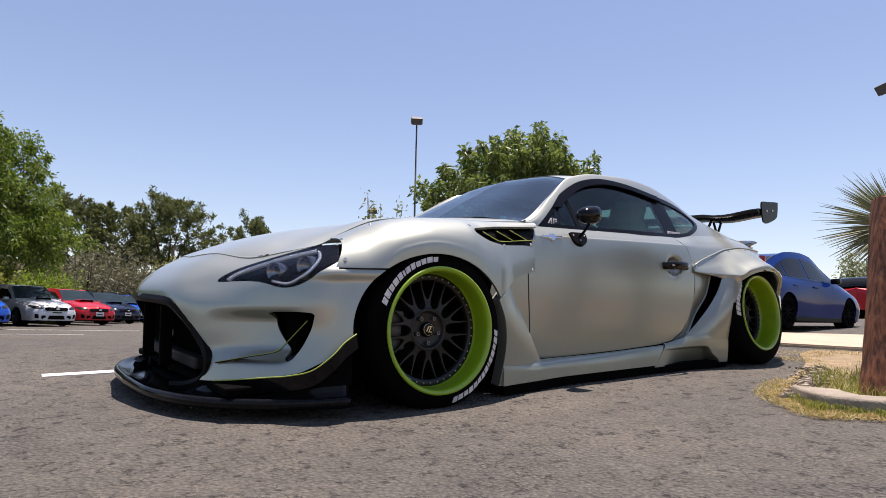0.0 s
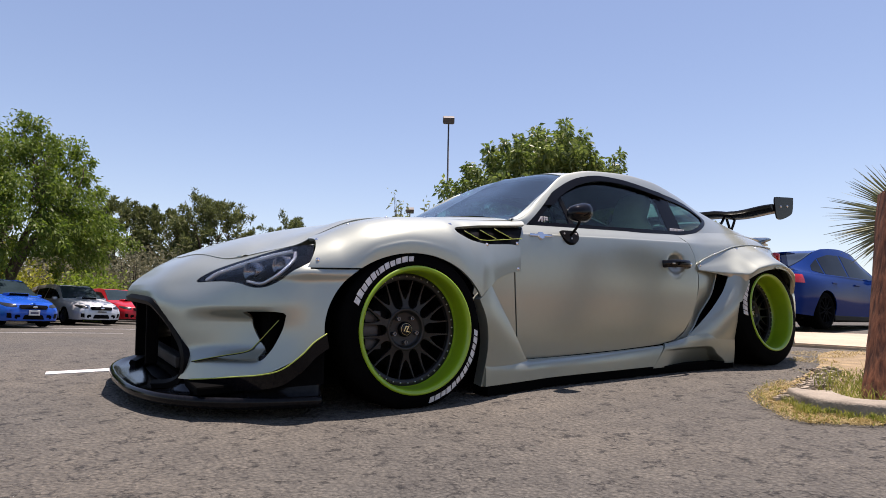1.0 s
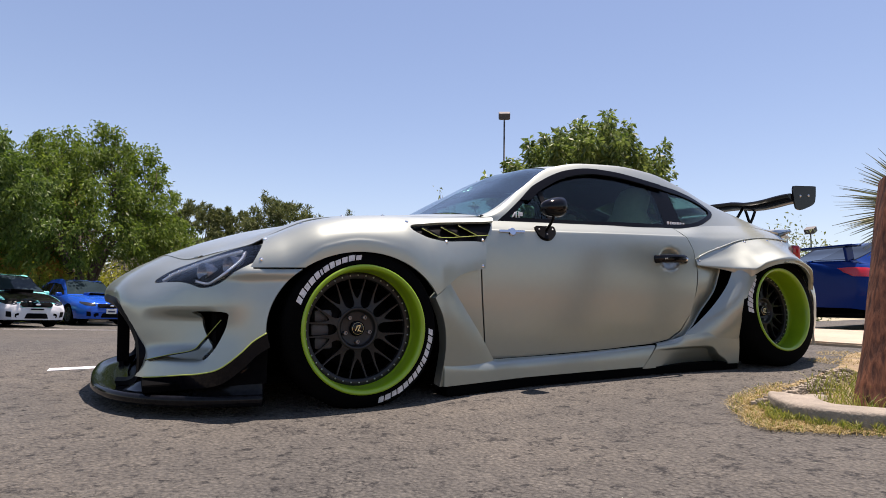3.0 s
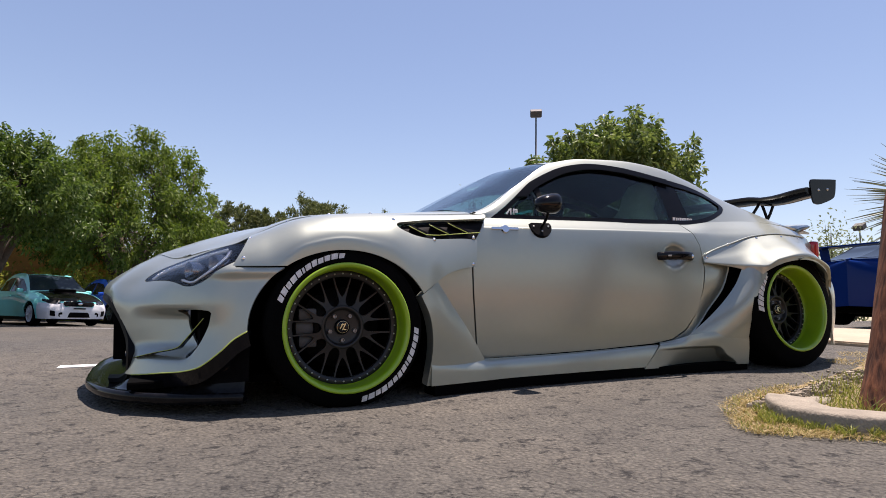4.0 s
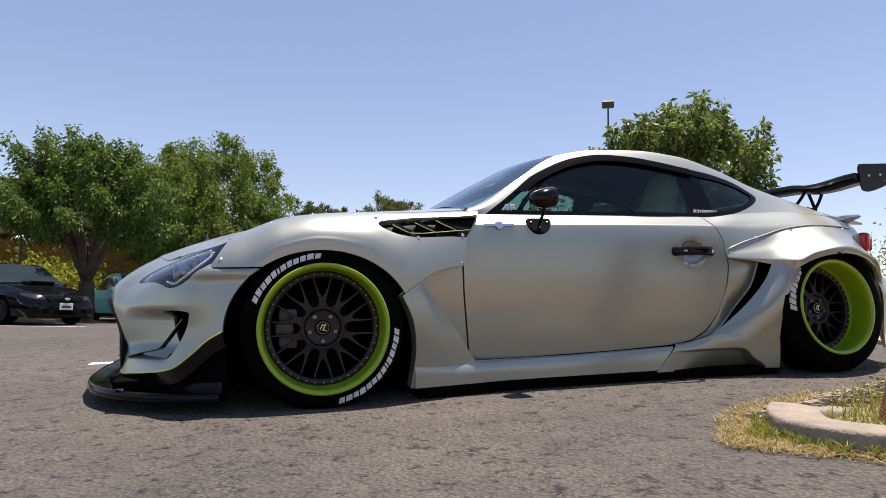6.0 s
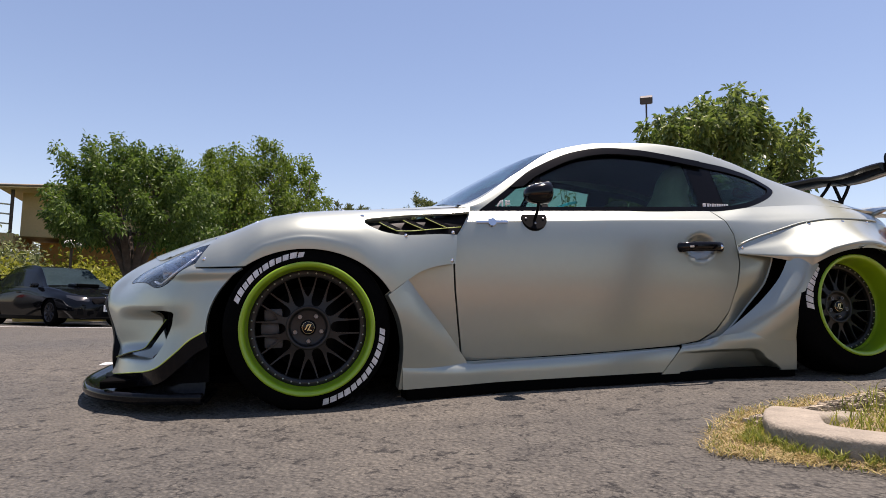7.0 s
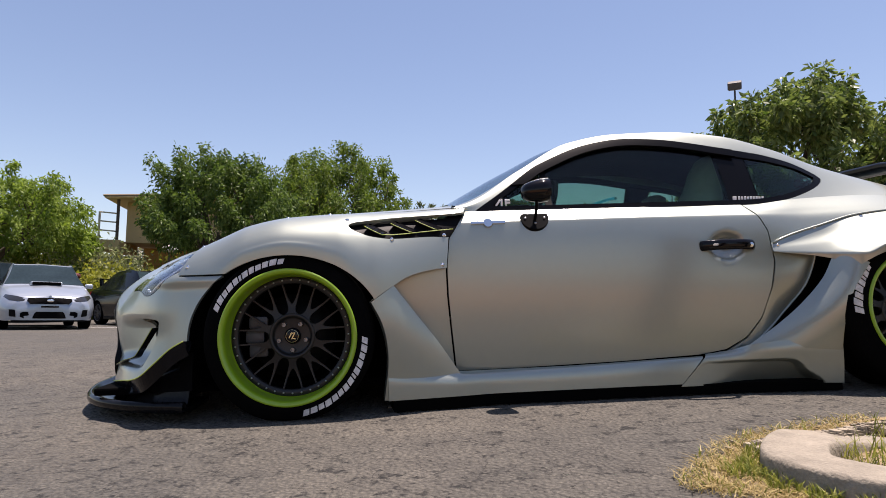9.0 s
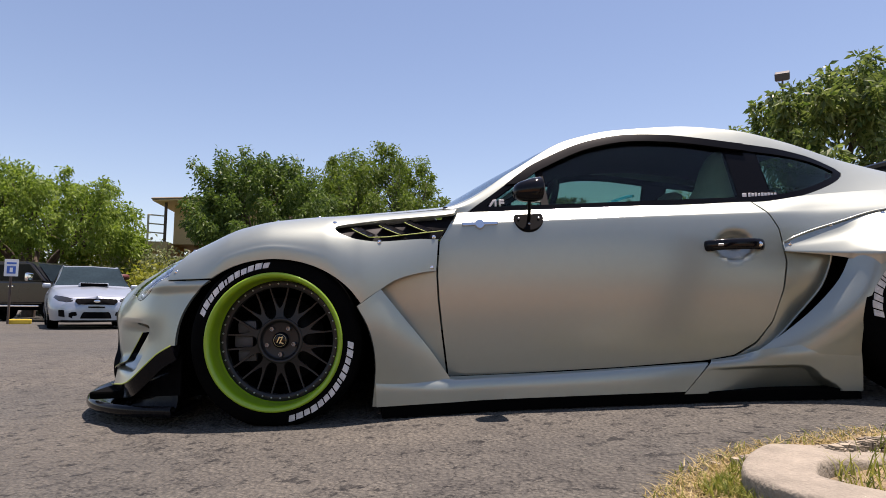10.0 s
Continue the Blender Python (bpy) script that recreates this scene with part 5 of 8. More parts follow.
def door_bits(s, door):
    # winged badge
    p, n = on_skin(DOOR_A, 0.80, 0.735)
    bm = bmesh.new()
    bmesh.ops.create_cone(bm, segments=20, radius1=0.022, radius2=0.018, depth=0.008, cap_ends=True, matrix=Matrix.Rotation(math.pi / 2, 4, "X"))
    for q in (-1, 1):
        box_bm(0.060, 0.005, 0.014, (q * 0.042, 0, 0.002), 0.002, 1, bm)
    b = part("badge", bm, CHROME, door, "chrome winged badge")
    b.matrix_basis = Matrix.Translation((p.x, (p.y - 0.004) * s, p.z)) @ Matrix.Rotation(radians(-18 * s), 4, "X")
    # handle with its cup shadowed behind
    p, n = on_skin(DOOR_A, 1.815, 0.617)
    path = spline([(1.700, (p.y + 0.0) * s, 0.614), (1.718, (p.y - 0.022) * s, 0.616), (1.77, (p.y - 0.035) * s, 0.618), (1.86, (p.y - 0.035) * s, 0.617), (1.905, (p.y - 0.024) * s, 0.614), (1.925, (p.y + 0.0) * s, 0.612)], 6)
    V, F = sweep(path, [(0.011 * math.cos(a), 0.022 * math.sin(a)) for a in np.linspace(0, 2 * math.pi, 14, endpoint=False)])
    h = obj("door_handle", V, F, BLACK_GLOSS, door, "gloss black door handle")
    V, F = lathe([(0.0001, -0.003), (0.009, -0.003), (0.011, 0.0), (0.011, 0.01)], 16)
    o = obj("lock_cylinder", V, F, CHROME, h)
    o.matrix_basis = Matrix.Translation((1.898, (p.y - 0.037) * s, 0.614)) @ Matrix.Rotation(0 if s > 0 else math.pi, 4, "Z")
    part("handle_tab", box_bm(0.022, 0.004, 0.008, (1.742, (p.y - 0.044) * s, 0.617), 0.001, 1), STEEL, h)
    # racing mirror on its foot
    f0, n = on_skin(DOOR_A, 0.995, 0.752)
    bm = bmesh.new()
    rim_o = [(-0.058, 0.026), (-0.052, 0.030), (0.052, 0.030), (0.058, 0.026)]
    rim_o += [(0.062 * math.cos(a), 0.010 + 0.058 * math.sin(a)) for a in np.linspace(0, -math.pi, 15)]
    va = [bm.verts.new((x, y, -0.008)) for x, y in rim_o]
    vb = [bm.verts.new((x * 0.94, y * 0.94, 0.008)) for x, y in rim_o]
    bm.faces.new(va), bm.faces.new(vb)
    for k in range(len(va)):
        q = (k + 1) % len(va)
        bm.faces.new((va[k], va[q], vb[q], vb[k]))
    m = part("mirror_foot", bm, BLACK_SATIN, door, "black mirror base plate", smooth=True)
    m.matrix_basis = Matrix.Translation((1.0, (f0.y - 0.006) * s, 0.742)) @ Matrix.Rotation(radians(64 * s), 4, "X")
    for dx_, dz_ in ((-0.04, 0.008), (0.04, 0.008), (0.0, -0.018)):
        V, F = lathe([(0.0001, 0.004), (0.004, 0.004), (0.005, 0.0), (0.005, -0.004)], 8, "z")
        o = obj("mirror_screw", V, F, STEEL, m)
        o.matrix_basis = Matrix.Translation((dx_, dz_, 0.008 * 1))
    arm = spline([(1.0, (f0.y - 0.015) * s, 0.748), (0.998, (f0.y - 0.05) * s, 0.775), (0.996, (f0.y - 0.075) * s, 0.80), (0.996, (f0.y - 0.085) * s, 0.83)], 5)
    tube("mirror_arm", arm, 0.007, BLACK_SATIN, door, n=10)
    prof = [(0.0001, 0.0), (0.017, 0.002), (0.029, 0.009), (0.038, 0.024), (0.045, 0.048), (0.051, 0.080), (0.054, 0.112), (0.051, 0.116), (0.047, 0.112), (0.0001, 0.110)]

    def squarish(v):
        x, y, z = v
        r = math.hypot(x, z) + 1e-9
        k_ = 1 / ((abs(x) / r) ** 2.3 + (abs(z) / r) ** 2.3) ** (1 / 2.3)
        return (x * k_ * 1.10, y * 0.92, z * k_ * (0.90 if z > 0 else 0.98) - 0.010 * (1 - y / 0.116))
    V, F = lathe(prof, 28)
    V = np.array([squarish(v) for v in V])
    mh = obj("mirror_head", V, F, BLACK_GLOSS, door, "gloss black bullet mirror")
    # bowl opens towards the rear (+x)
    mh.matrix_basis = Matrix.Translation((0.935, (f0.y - 0.085) * s, 0.862)) @ Matrix.Rotation(radians(-78 * s), 4, "Z") @ Matrix.Rotation(0 if s > 0 else math.pi, 4, "Z")
    if s < 0:
        mh.matrix_basis = Matrix.Translation((0.935, (f0.y - 0.085) * s, 0.862)) @ Matrix.Rotation(radians(-102), 4, "Z")
    V, F = lathe([(0.0001, 0.1135), (0.046, 0.1135), (0.046, 0.112)], 28)
    V = np.array([squarish(v) for v in V])
    mg = obj("mirror_glass", V, F, BLUE_MIRROR, mh, "blue-tinted mirror glass")


for d_, s_ in zip(DOORS, (1, -1)):
    door_bits(s_, d_)


# window stickers: plain shapes where the lettering is a name or a logo
def stickers(s):
    for k in range(10):
        x = 1.927 + 0.0142 * k
        hgt = (0.016, 0.016, 0.013, 0.016, 0.012, 0.015, 0.013, 0.014, 0.012, 0.012)[k]
        i = np.argmin((bp_.A[:, 0] - x) ** 2 + (bp_.A[:, 2] - 0.828) ** 2)
        yb = bp_.A[i, 1]
        part("sticker_bar", box_bm(0.010 if k else 0.018, 0.002, hgt, (x - (0.008 if not k else 0), (yb - 0.0035) * s, 0.826), 0.0008, 1), STICKER, coupe, "white vinyl window sticker")
    for dx_, ln, ang in ((0.0, 0.034, 55), (0.016, 0.034, 90), (0.034, 0.034, 90), (0.042, 0.018, 0), (0.044, 0.016, 0)):
        i = np.argmin((fg.A[:, 0] - (0.862 + dx_)) ** 2 + (fg.A[:, 2] - 0.822) ** 2)
        yb = fg.A[i, 1]
        part("sticker_bar", box_bm(ln, 0.002, 0.008, (0.860 + dx_, (yb - 0.004) * s, 0.826 + (0.010 if ang == 0 and dx_ < 0.043 else 0)), 0.0008, 1, rot=Matrix.Rotation(radians(-ang), 4, "Y")), STICKER, coupe, "white vinyl logo sticker")


flipped(stickers)

# underside: black floor, side blades, wheel wells
part("floor_pan", box_bm(3.72, 1.56, 0.03, (1.07, 0, 0.105), 0.008), BLACK_DEEP, coupe)


def blades(s):
    # near-black down to the ground: blade and the shade under the skirt together
    path = spline([P(0.40, 0.930, 0.030, s), P(0.66, 0.895, 0.030, s), P(0.8, 0.872, 0.030, s), P(1.0, 0.862, 0.030, s), P(1.7, 0.851, 0.030, s), P(2.0, 0.868, 0.030, s), P(2.235, 0.890, 0.030, s)], 6)
    V, F = sweep(path, [(-0.10, -0.024), (-0.004, -0.024), (-0.004, 0.016), (-0.10, 0.016)] if s > 0 else [(0.004, -0.024), (0.10, -0.024), (0.10, 0.016), (0.004, 0.016)])
    obj("side_blade", V, F, BLACK_DEEP, coupe, "black side skirt extension, also filling the shaded gap to the ground", smooth=False)
    part("sill_box", box_bm(1.85, 0.10, 0.16, (1.30, -0.70 * s, 0.11), 0.01), BLACK_DEEP, coupe)
    for cx, r, w0, w1, nm in ((0.0, 0.39, 0.50, 0.885, "wheel_well"), (2.575, 0.39, 0.45, 0.86, "wheel_well")):
        V, F = [], []
        n = 24
        prof = [(0.0, w0), (1.0, w0), (1.0, w1)]
        for i in range(n + 1):
            a = math.pi * i / n
            for q, w_ in prof:
                rz = r * (0.86 if cx == 0 else 0.80)
                w_ = min(w_, 0.775) if cx and math.cos(a) > 0.55 else w_
                V.append((cx + q * r * math.cos(a), -w_ * s, 0.30 + q * rz * math.sin(a) - (0.22 if i in (0, n) and q else 0) * 1))
        for i in range(n):
            for q in range(2):
                b = i * 3 + q
                F.append((b, b + 1, b + 4, b + 3))
        obj(nm, V, F, BLACK_DEEP, coupe)


flipped(blades)
# near-black boxes added inside the shell so no light shows through
part("bay_filler", box_bm(1.0, 0.96, 0.42, (0.02, 0, 0.36), 0.05), BLACK_DEEP, coupe)
part("tail_filler", box_bm(1.0, 0.92, 0.45, (2.40, 0, 0.42), 0.05), BLACK_DEEP, coupe)

# rear wing
sec = []
for k in range(18):
    a = 2 * math.pi * k / 18
    cx = 0.5 * (1 + math.cos(a))
    th = 0.055 * (0.2969 * math.sqrt(max(cx, 0)) - 0.126 * cx - 0.3516 * cx ** 2 + 0.2843 * cx ** 3 - 0.1015 * cx ** 4) / 0.2 * 0.9
    sec.append((cx, th * (1 if a < math.pi else -1) - 0.03 * math.sin(math.pi * cx)))
ys = np.linspace(-0.735, 0.735, 31)
V, F = [], []
for y in ys:
    k = abs(y) / 0.735
    twist = 0.10 if k < 0.42 else 0.10 - 0.06 * ease(0.42, 0.75, k)
    zc = 1.006 - 0.014 * ease(0.40, 0.55, k) + 0.026 * ease(0.62, 1, k)
    for c, h in sec:
        V.append((2.905 + 0.235 * c, y, zc + h + 0.235 * c * twist + 0.02))
n = len(sec)
for i in range(len(ys) - 1):
    for q in range(n):
        r = (q + 1) % n
        F.append((i * n + q, i * n + r, (i + 1) * n + r, (i + 1) * n + q))
F += [tuple(range(n)), tuple((len(ys) - 1) * n + q for q in range(n))[::-1]]
wing = obj("rear_wing", V, F, CARBON, coupe, "black carbon rear wing blade")
wing.data.set_sharp_from_angle(angle=radians(60))
for s in (1, -1):
    bm = bmesh.new()
    pl = spline([(2.948, 1.090), (2.96, 1.098), (3.03, 1.101), (3.155, 1.106), (3.168, 1.092), (3.160, 1.015), (3.13, 0.982), (3.03, 0.948), (2.985, 0.948), (2.962, 0.97), (2.943, 1.06)], 3, True)
    v0 = [bm.verts.new((x, -0.735 * s, z)) for x, z in pl]
    v1 = [bm.verts.new((x, -0.745 * s, z)) for x, z in pl]
    bm.faces.new(v0), bm.faces.new(v1[::-1])
    for i in range(len(pl)):
        j = (i + 1) % len(pl)
        bm.faces.new((v0[i], v1[i], v1[j], v0[j]))
    ep = part("wing_endplate", bm, BLACK_GLOSS, coupe, "gloss black wing end plate")
    for bx, bz in ((3.01, 1.035), (3.09, 1.042)):
        V, F = lathe([(0.0001, -0.004), (0.007, -0.004), (0.009, 0.0), (0.009, 0.006)], 10)
        o = obj("endplate_bolt", V, F, STEEL, ep)
        o.matrix_basis = Matrix.Translation((bx, -0.746 * s, bz)) @ Matrix.Rotation(0 if s > 0 else math.pi, 4, "Z")
    for pth in ([(2.905, -0.34 * s, 0.905), (2.95, -0.34 * s, 0.955), (2.99, -0.34 * s, 1.008)], [(2.99, -0.34 * s, 1.008), (3.02, -0.34 * s, 0.95), (3.05, -0.34 * s, 0.885)],
                [(3.05, -0.34 * s, 0.885), (3.085, -0.34 * s, 0.94), (3.118, -0.34 * s, 1.012)], [(2.975, -0.34 * s, 1.006), (3.05, -0.34 * s, 1.010), (3.125, -0.34 * s, 1.008)],
                [(2.89, -0.34 * s, 0.900), (2.98, -0.34 * s, 0.893), (3.06, -0.34 * s, 0.880)]):
        V, F = sweep(spline(pth, 4), [(-0.007, -0.006), (0.007, -0.006), (0.007, 0.006), (-0.007, 0.006)], up=(0, 1, 0.01))
        obj("wing_stand", V, F, BLACK_SATIN, coupe, smooth=False)

# tail: panel, duck-tail lip, lamps
part("tail_panel", box_bm(0.26, 1.0, 0.50, (3.02, 0, 0.46), 0.08, 4), SILVER, coupe, smooth=True)
lipc = spline([(3.02, -0.62, 0.80), (3.10, -0.50, 0.825), (3.14, -0.25, 0.835), (3.15, 0, 0.838), (3.14, 0.25, 0.835), (3.10, 0.50, 0.825), (3.02, 0.62, 0.80)], 5)
V, F = sweep(lipc, [(-0.05, -0.035), (0.04, 0.008), (0.045, 0.018), (0.0, 0.01), (-0.06, -0.02)])
obj("duck_tail", V, F, SILVER, coupe)
for s in (1, -1):
    part("tail_lamp", box_bm(0.19, 0.06, 0.105, (3.058, -0.664 * s, 0.668), 0.025, 3, rot=Matrix.Rotation(radians(37 * s), 4, "Z")), RED_LENS, coupe, "red tail lamp", smooth=True)

# cabin
hl = house.copy().cut(lambda A: 0.30 - A[:, 7]).cut(lambda A: 1.22 - A[:, 0]).cut(lambda A: A[:, 0] - 2.30)
hl.A[:, :3] -= 0.03 * hl.A[:, 3:6]
hl.make("headliner", INTERIOR, coupe, "", 0.006)
part("dashboard", box_bm(0.42, 1.30, 0.20, (0.86, 0, 0.73), 0.07, 4), INTERIOR, coupe, smooth=True)
part("cabin_floor", box_bm(1.9, 1.3, 0.05, (1.6, 0, 0.22), 0.01), INTERIOR, coupe)
part("parcel_shelf", box_bm(0.55, 1.10, 0.06, (2.42, 0, 0.80), 0.02), INTERIOR, coupe)
for s in (1, -1):
    part("door_card", box_bm(1.30, 0.04, 0.52, (1.30, -0.70 * s, 0.52), 0.015), INTERIOR, coupe)
V, F = sweep([(1.13 + 0.07 * math.sin(a) * 0.9, -0.34 + 0.18 * math.cos(a), 0.79 + 0.17 * math.sin(a)) for a in np.linspace(0, 2 * math.pi, 28, endpoint=False)], ring(0.015, 8), True, (0.9, 0, -0.4))
obj("steering_wheel", V, F, INTERIOR, coupe)


# added stand-in for an unidentified bright cyan shape past the passenger window
CYAN = mat("clear_cyan", (0.08, 0.74, 0.98), 0.35, 0, trans=1.0, ior=1.2)
strip_ = spline([(1.60, 0.81, 0.900), (1.63, 0.81, 0.922), (1.71, 0.81, 0.958), (1.789, 0.81, 0.985), (1.86, 0.81, 1.005), (1.908, 0.81, 1.011)], 4)
V, F = sweep(strip_, [(-0.02, -0.010), (0.004, -0.010), (0.004, 0.008), (-0.02, 0.006)])
obj("cyan_strip", V, F, CYAN, coupe, "added clear cyan strip outside the passenger window", smooth=False)


def seat(s):
    st = new("front_seat")
    st.parent = coupe
    st.matrix_basis = Matrix.Translation((1.765, -0.36 * s, 0.31 if s > 0 else 0.20))
    bk = []
    for k, (h, wd, th) in enumerate(((0.10, 0.24, 0.09), (0.25, 0.25, 0.10), (0.42, 0.235, 0.09), (0.53, 0.20, 0.08), (0.60, 0.13, 0.075), (0.68, 0.135, 0.075), (0.745, 0.11, 0.06), (0.765, 0.05, 0.03))):
        lean = 0.34 * (h - 0.1)
        bk.append([(lean + th * math.cos(a) * (1.0), wd * math.sin(a), h) for a in np.linspace(0, 2 * math.pi, 20, endpoint=False)])
    V = [p for r in bk for p in r]
    F = [(i * 20 + q, i * 20 + (q + 1) % 20, (i + 1) * 20 + (q + 1) % 20, (i + 1) * 20 + q) for i in range(len(bk) - 1) for q in range(20)]
    F += [tuple(range(20))[::-1], tuple((len(bk) - 1) * 20 + q for q in range(20))]
    obj("seat_back", V, F, SEAT, st, "light grey seat back with headrest")
    part("seat_base", box_bm(0.5, 0.48, 0.16, (-0.22, 0, 0.04), 0.06, 3), SEAT, st, smooth=True)


flipped(seat)


# ---- trees and plants ----
def leaf_material(name, c1, c2, through_=0.35, rough=0.5, spec=0.18):
    m = bpy.data.materials.new(name)
    m.use_nodes = True
    nt = m.node_tree
    b = nt.nodes["Principled BSDF"]
    b.inputs["Roughness"].default_value = rough
    b.inputs["Specular IOR Level"].default_value = spec
    geo = nt.nodes.new("ShaderNodeNewGeometry")
    ramp = nt.nodes.new("ShaderNodeValToRGB")
    ramp.color_ramp.elements[0].color, ramp.color_ramp.elements[1].color = (*c1, 1), (*c2, 1)
    nt.links.new(geo.outputs["Random Per Island"], ramp.inputs[0])
    nt.links.new(ramp.outputs[0], b.inputs["Base Color"])
    tr = nt.nodes.new("ShaderNodeBsdfTranslucent")
    hs = nt.nodes.new("ShaderNodeHueSaturation")
    hs.inputs["Value"].default_value, hs.inputs["Saturation"].default_value = 1.5, 1.1
    nt.links.new(ramp.outputs[0], hs.inputs["Color"])
    nt.links.new(hs.outputs[0], tr.inputs["Color"])
    mx = nt.nodes.new("ShaderNodeMixShader")
    mx.inputs[0].default_value = through_
    nt.links.new(b.outputs[0], mx.inputs[1])
    nt.links.new(tr.outputs[0], mx.inputs[2])
    nt.links.new(mx.outputs[0], nt.nodes["Material Output"].inputs[0])
    return m


LEAF_MULBERRY = leaf_material("mulberry_leaf", (0.048, 0.084, 0.017), (0.190, 0.240, 0.072), 0.36, 0.40, 0.36)
# mulberry leaf again, with shade put into its colour for the big tree
LEAF_SHADED = leaf_material("shaded_mulberry_leaf", (0.034, 0.070, 0.012), (0.128, 0.188, 0.044), 0.36, 0.45, 0.25)
LEAF_WILLOW = leaf_material("feathery_leaf", (0.092, 0.150, 0.022), (0.215, 0.290, 0.060), 0.42)
LEAF_ELM = leaf_material("elm_leaf", (0.052, 0.092, 0.015), (0.145, 0.200, 0.042), 0.40)
LEAF_PINE = leaf_material("pine_needles", (0.0645, 0.086, 0.0275), (0.1419, 0.1591, 0.0645), 0.25)
LEAF_GREY = leaf_material("grey_scrub_leaf", (0.086, 0.0903, 0.0499), (0.172, 0.1677, 0.1032), 0.25)
LEAF_YELLOW = leaf_material("yellow_green_leaf", (0.1462, 0.1677, 0.0241), (0.2924, 0.2967, 0.0602), 0.35)
LEAF_OLEANDER = leaf_material("oleander_leaf", (0.129, 0.1591, 0.0645), (0.258, 0.2838, 0.1419), 0.3)
GRASS = leaf_material("grass_blade", (0.0946, 0.1333, 0.0215), (0.2924, 0.2838, 0.0817), 0.3)
STRAW = leaf_material("dry_straw", (0.2592, 0.1944, 0.0756), (0.432, 0.3528, 0.1728), 0.2)
YUCCA = leaf_material("yucca_blade", (0.1376, 0.1634, 0.086), (0.3096, 0.3268, 0.215), 0.15)
BARK = mat("bark", (0.075, 0.055, 0.040), 0.95, var=0.35, scale=9, bump=0.8, bump_scale=24)
POST_WOOD = mat("old_red_wood", (0.1012, 0.0352, 0.0176), 0.85, color2=(0.176, 0.0748, 0.0396), scale=3.2, bump=0.5, bump_scale=30)


def grain_post():
    """Long streaks up the shaft, worn pale along the ridges."""
    nt = POST_WOOD.node_tree
    tc = nt.nodes.new("ShaderNodeTexCoord")
    mp = nt.nodes.new("ShaderNodeMapping")
    mp.inputs["Scale"].default_value = (55.0, 55.0, 2.2)
    n = nt.nodes.new("ShaderNodeTexNoise")
    n.inputs["Scale"].default_value, n.inputs["Detail"].default_value = 1.0, 5
    nt.links.new(tc.outputs["Object"], mp.inputs["Vector"])
    nt.links.new(mp.outputs[0], n.inputs["Vector"])
    r = nt.nodes.new("ShaderNodeValToRGB")
    r.color_ramp.elements[0].position, r.color_ramp.elements[1].position = 0.36, 0.66
    r.color_ramp.elements[0].color, r.color_ramp.elements[1].color = (0.055, 0.018, 0.009, 1), (0.215, 0.078, 0.036, 1)
    nt.links.new(n.outputs[0], r.inputs[0])
    b = nt.nodes["Principled BSDF"]
    nt.links.new(r.outputs[0], b.inputs["Base Color"])
    bp = nt.nodes.new("ShaderNodeBump")
    bp.inputs["Strength"].default_value, bp.inputs["Distance"].default_value = 0.8, 0.008
    nt.links.new(n.outputs[0], bp.inputs["Height"])
    nt.links.new(bp.outputs[0], b.inputs["Normal"])


grain_post()


def leaves_mesh(C, D, L, W, rng, droop=0.25):
    """Folded leaves at C along D, of length L and width W."""
    n = len(C)
    D = D / np.maximum(np.linalg.norm(D, axis=1, keepdims=True), 1e-6)
    R = rng.normal(size=(n, 3))
    S = np.cross(D, R)
    S /= np.maximum(np.linalg.norm(S, axis=1, keepdims=True), 1e-6)
    U = np.cross(S, D)
    L, W = L[:, None], W[:, None]
    a = C
    b = C + D * L * 0.45 + S * W * 0.5 + U * W * 0.15
    c = C + D * L - np.array((0, 0, 1)) * L * droop
    d = C + D * L * 0.45 - S * W * 0.5 + U * W * 0.15
    V = np.stack([a, b, c, d], 1).reshape(-1, 3)
    i = np.arange(n) * 4
    F = np.vstack([np.stack([i, i + 1, i + 2], 1), np.stack([i, i + 2, i + 3], 1)])
    return V, F


def limb(path, r0, r1, n=8):
    path = np.array(path, float)
    return sweep(path, ring(1.0, n), up=(0.31, 0.17, 0.2), scale=np.linspace(r0, r1, len(path)))


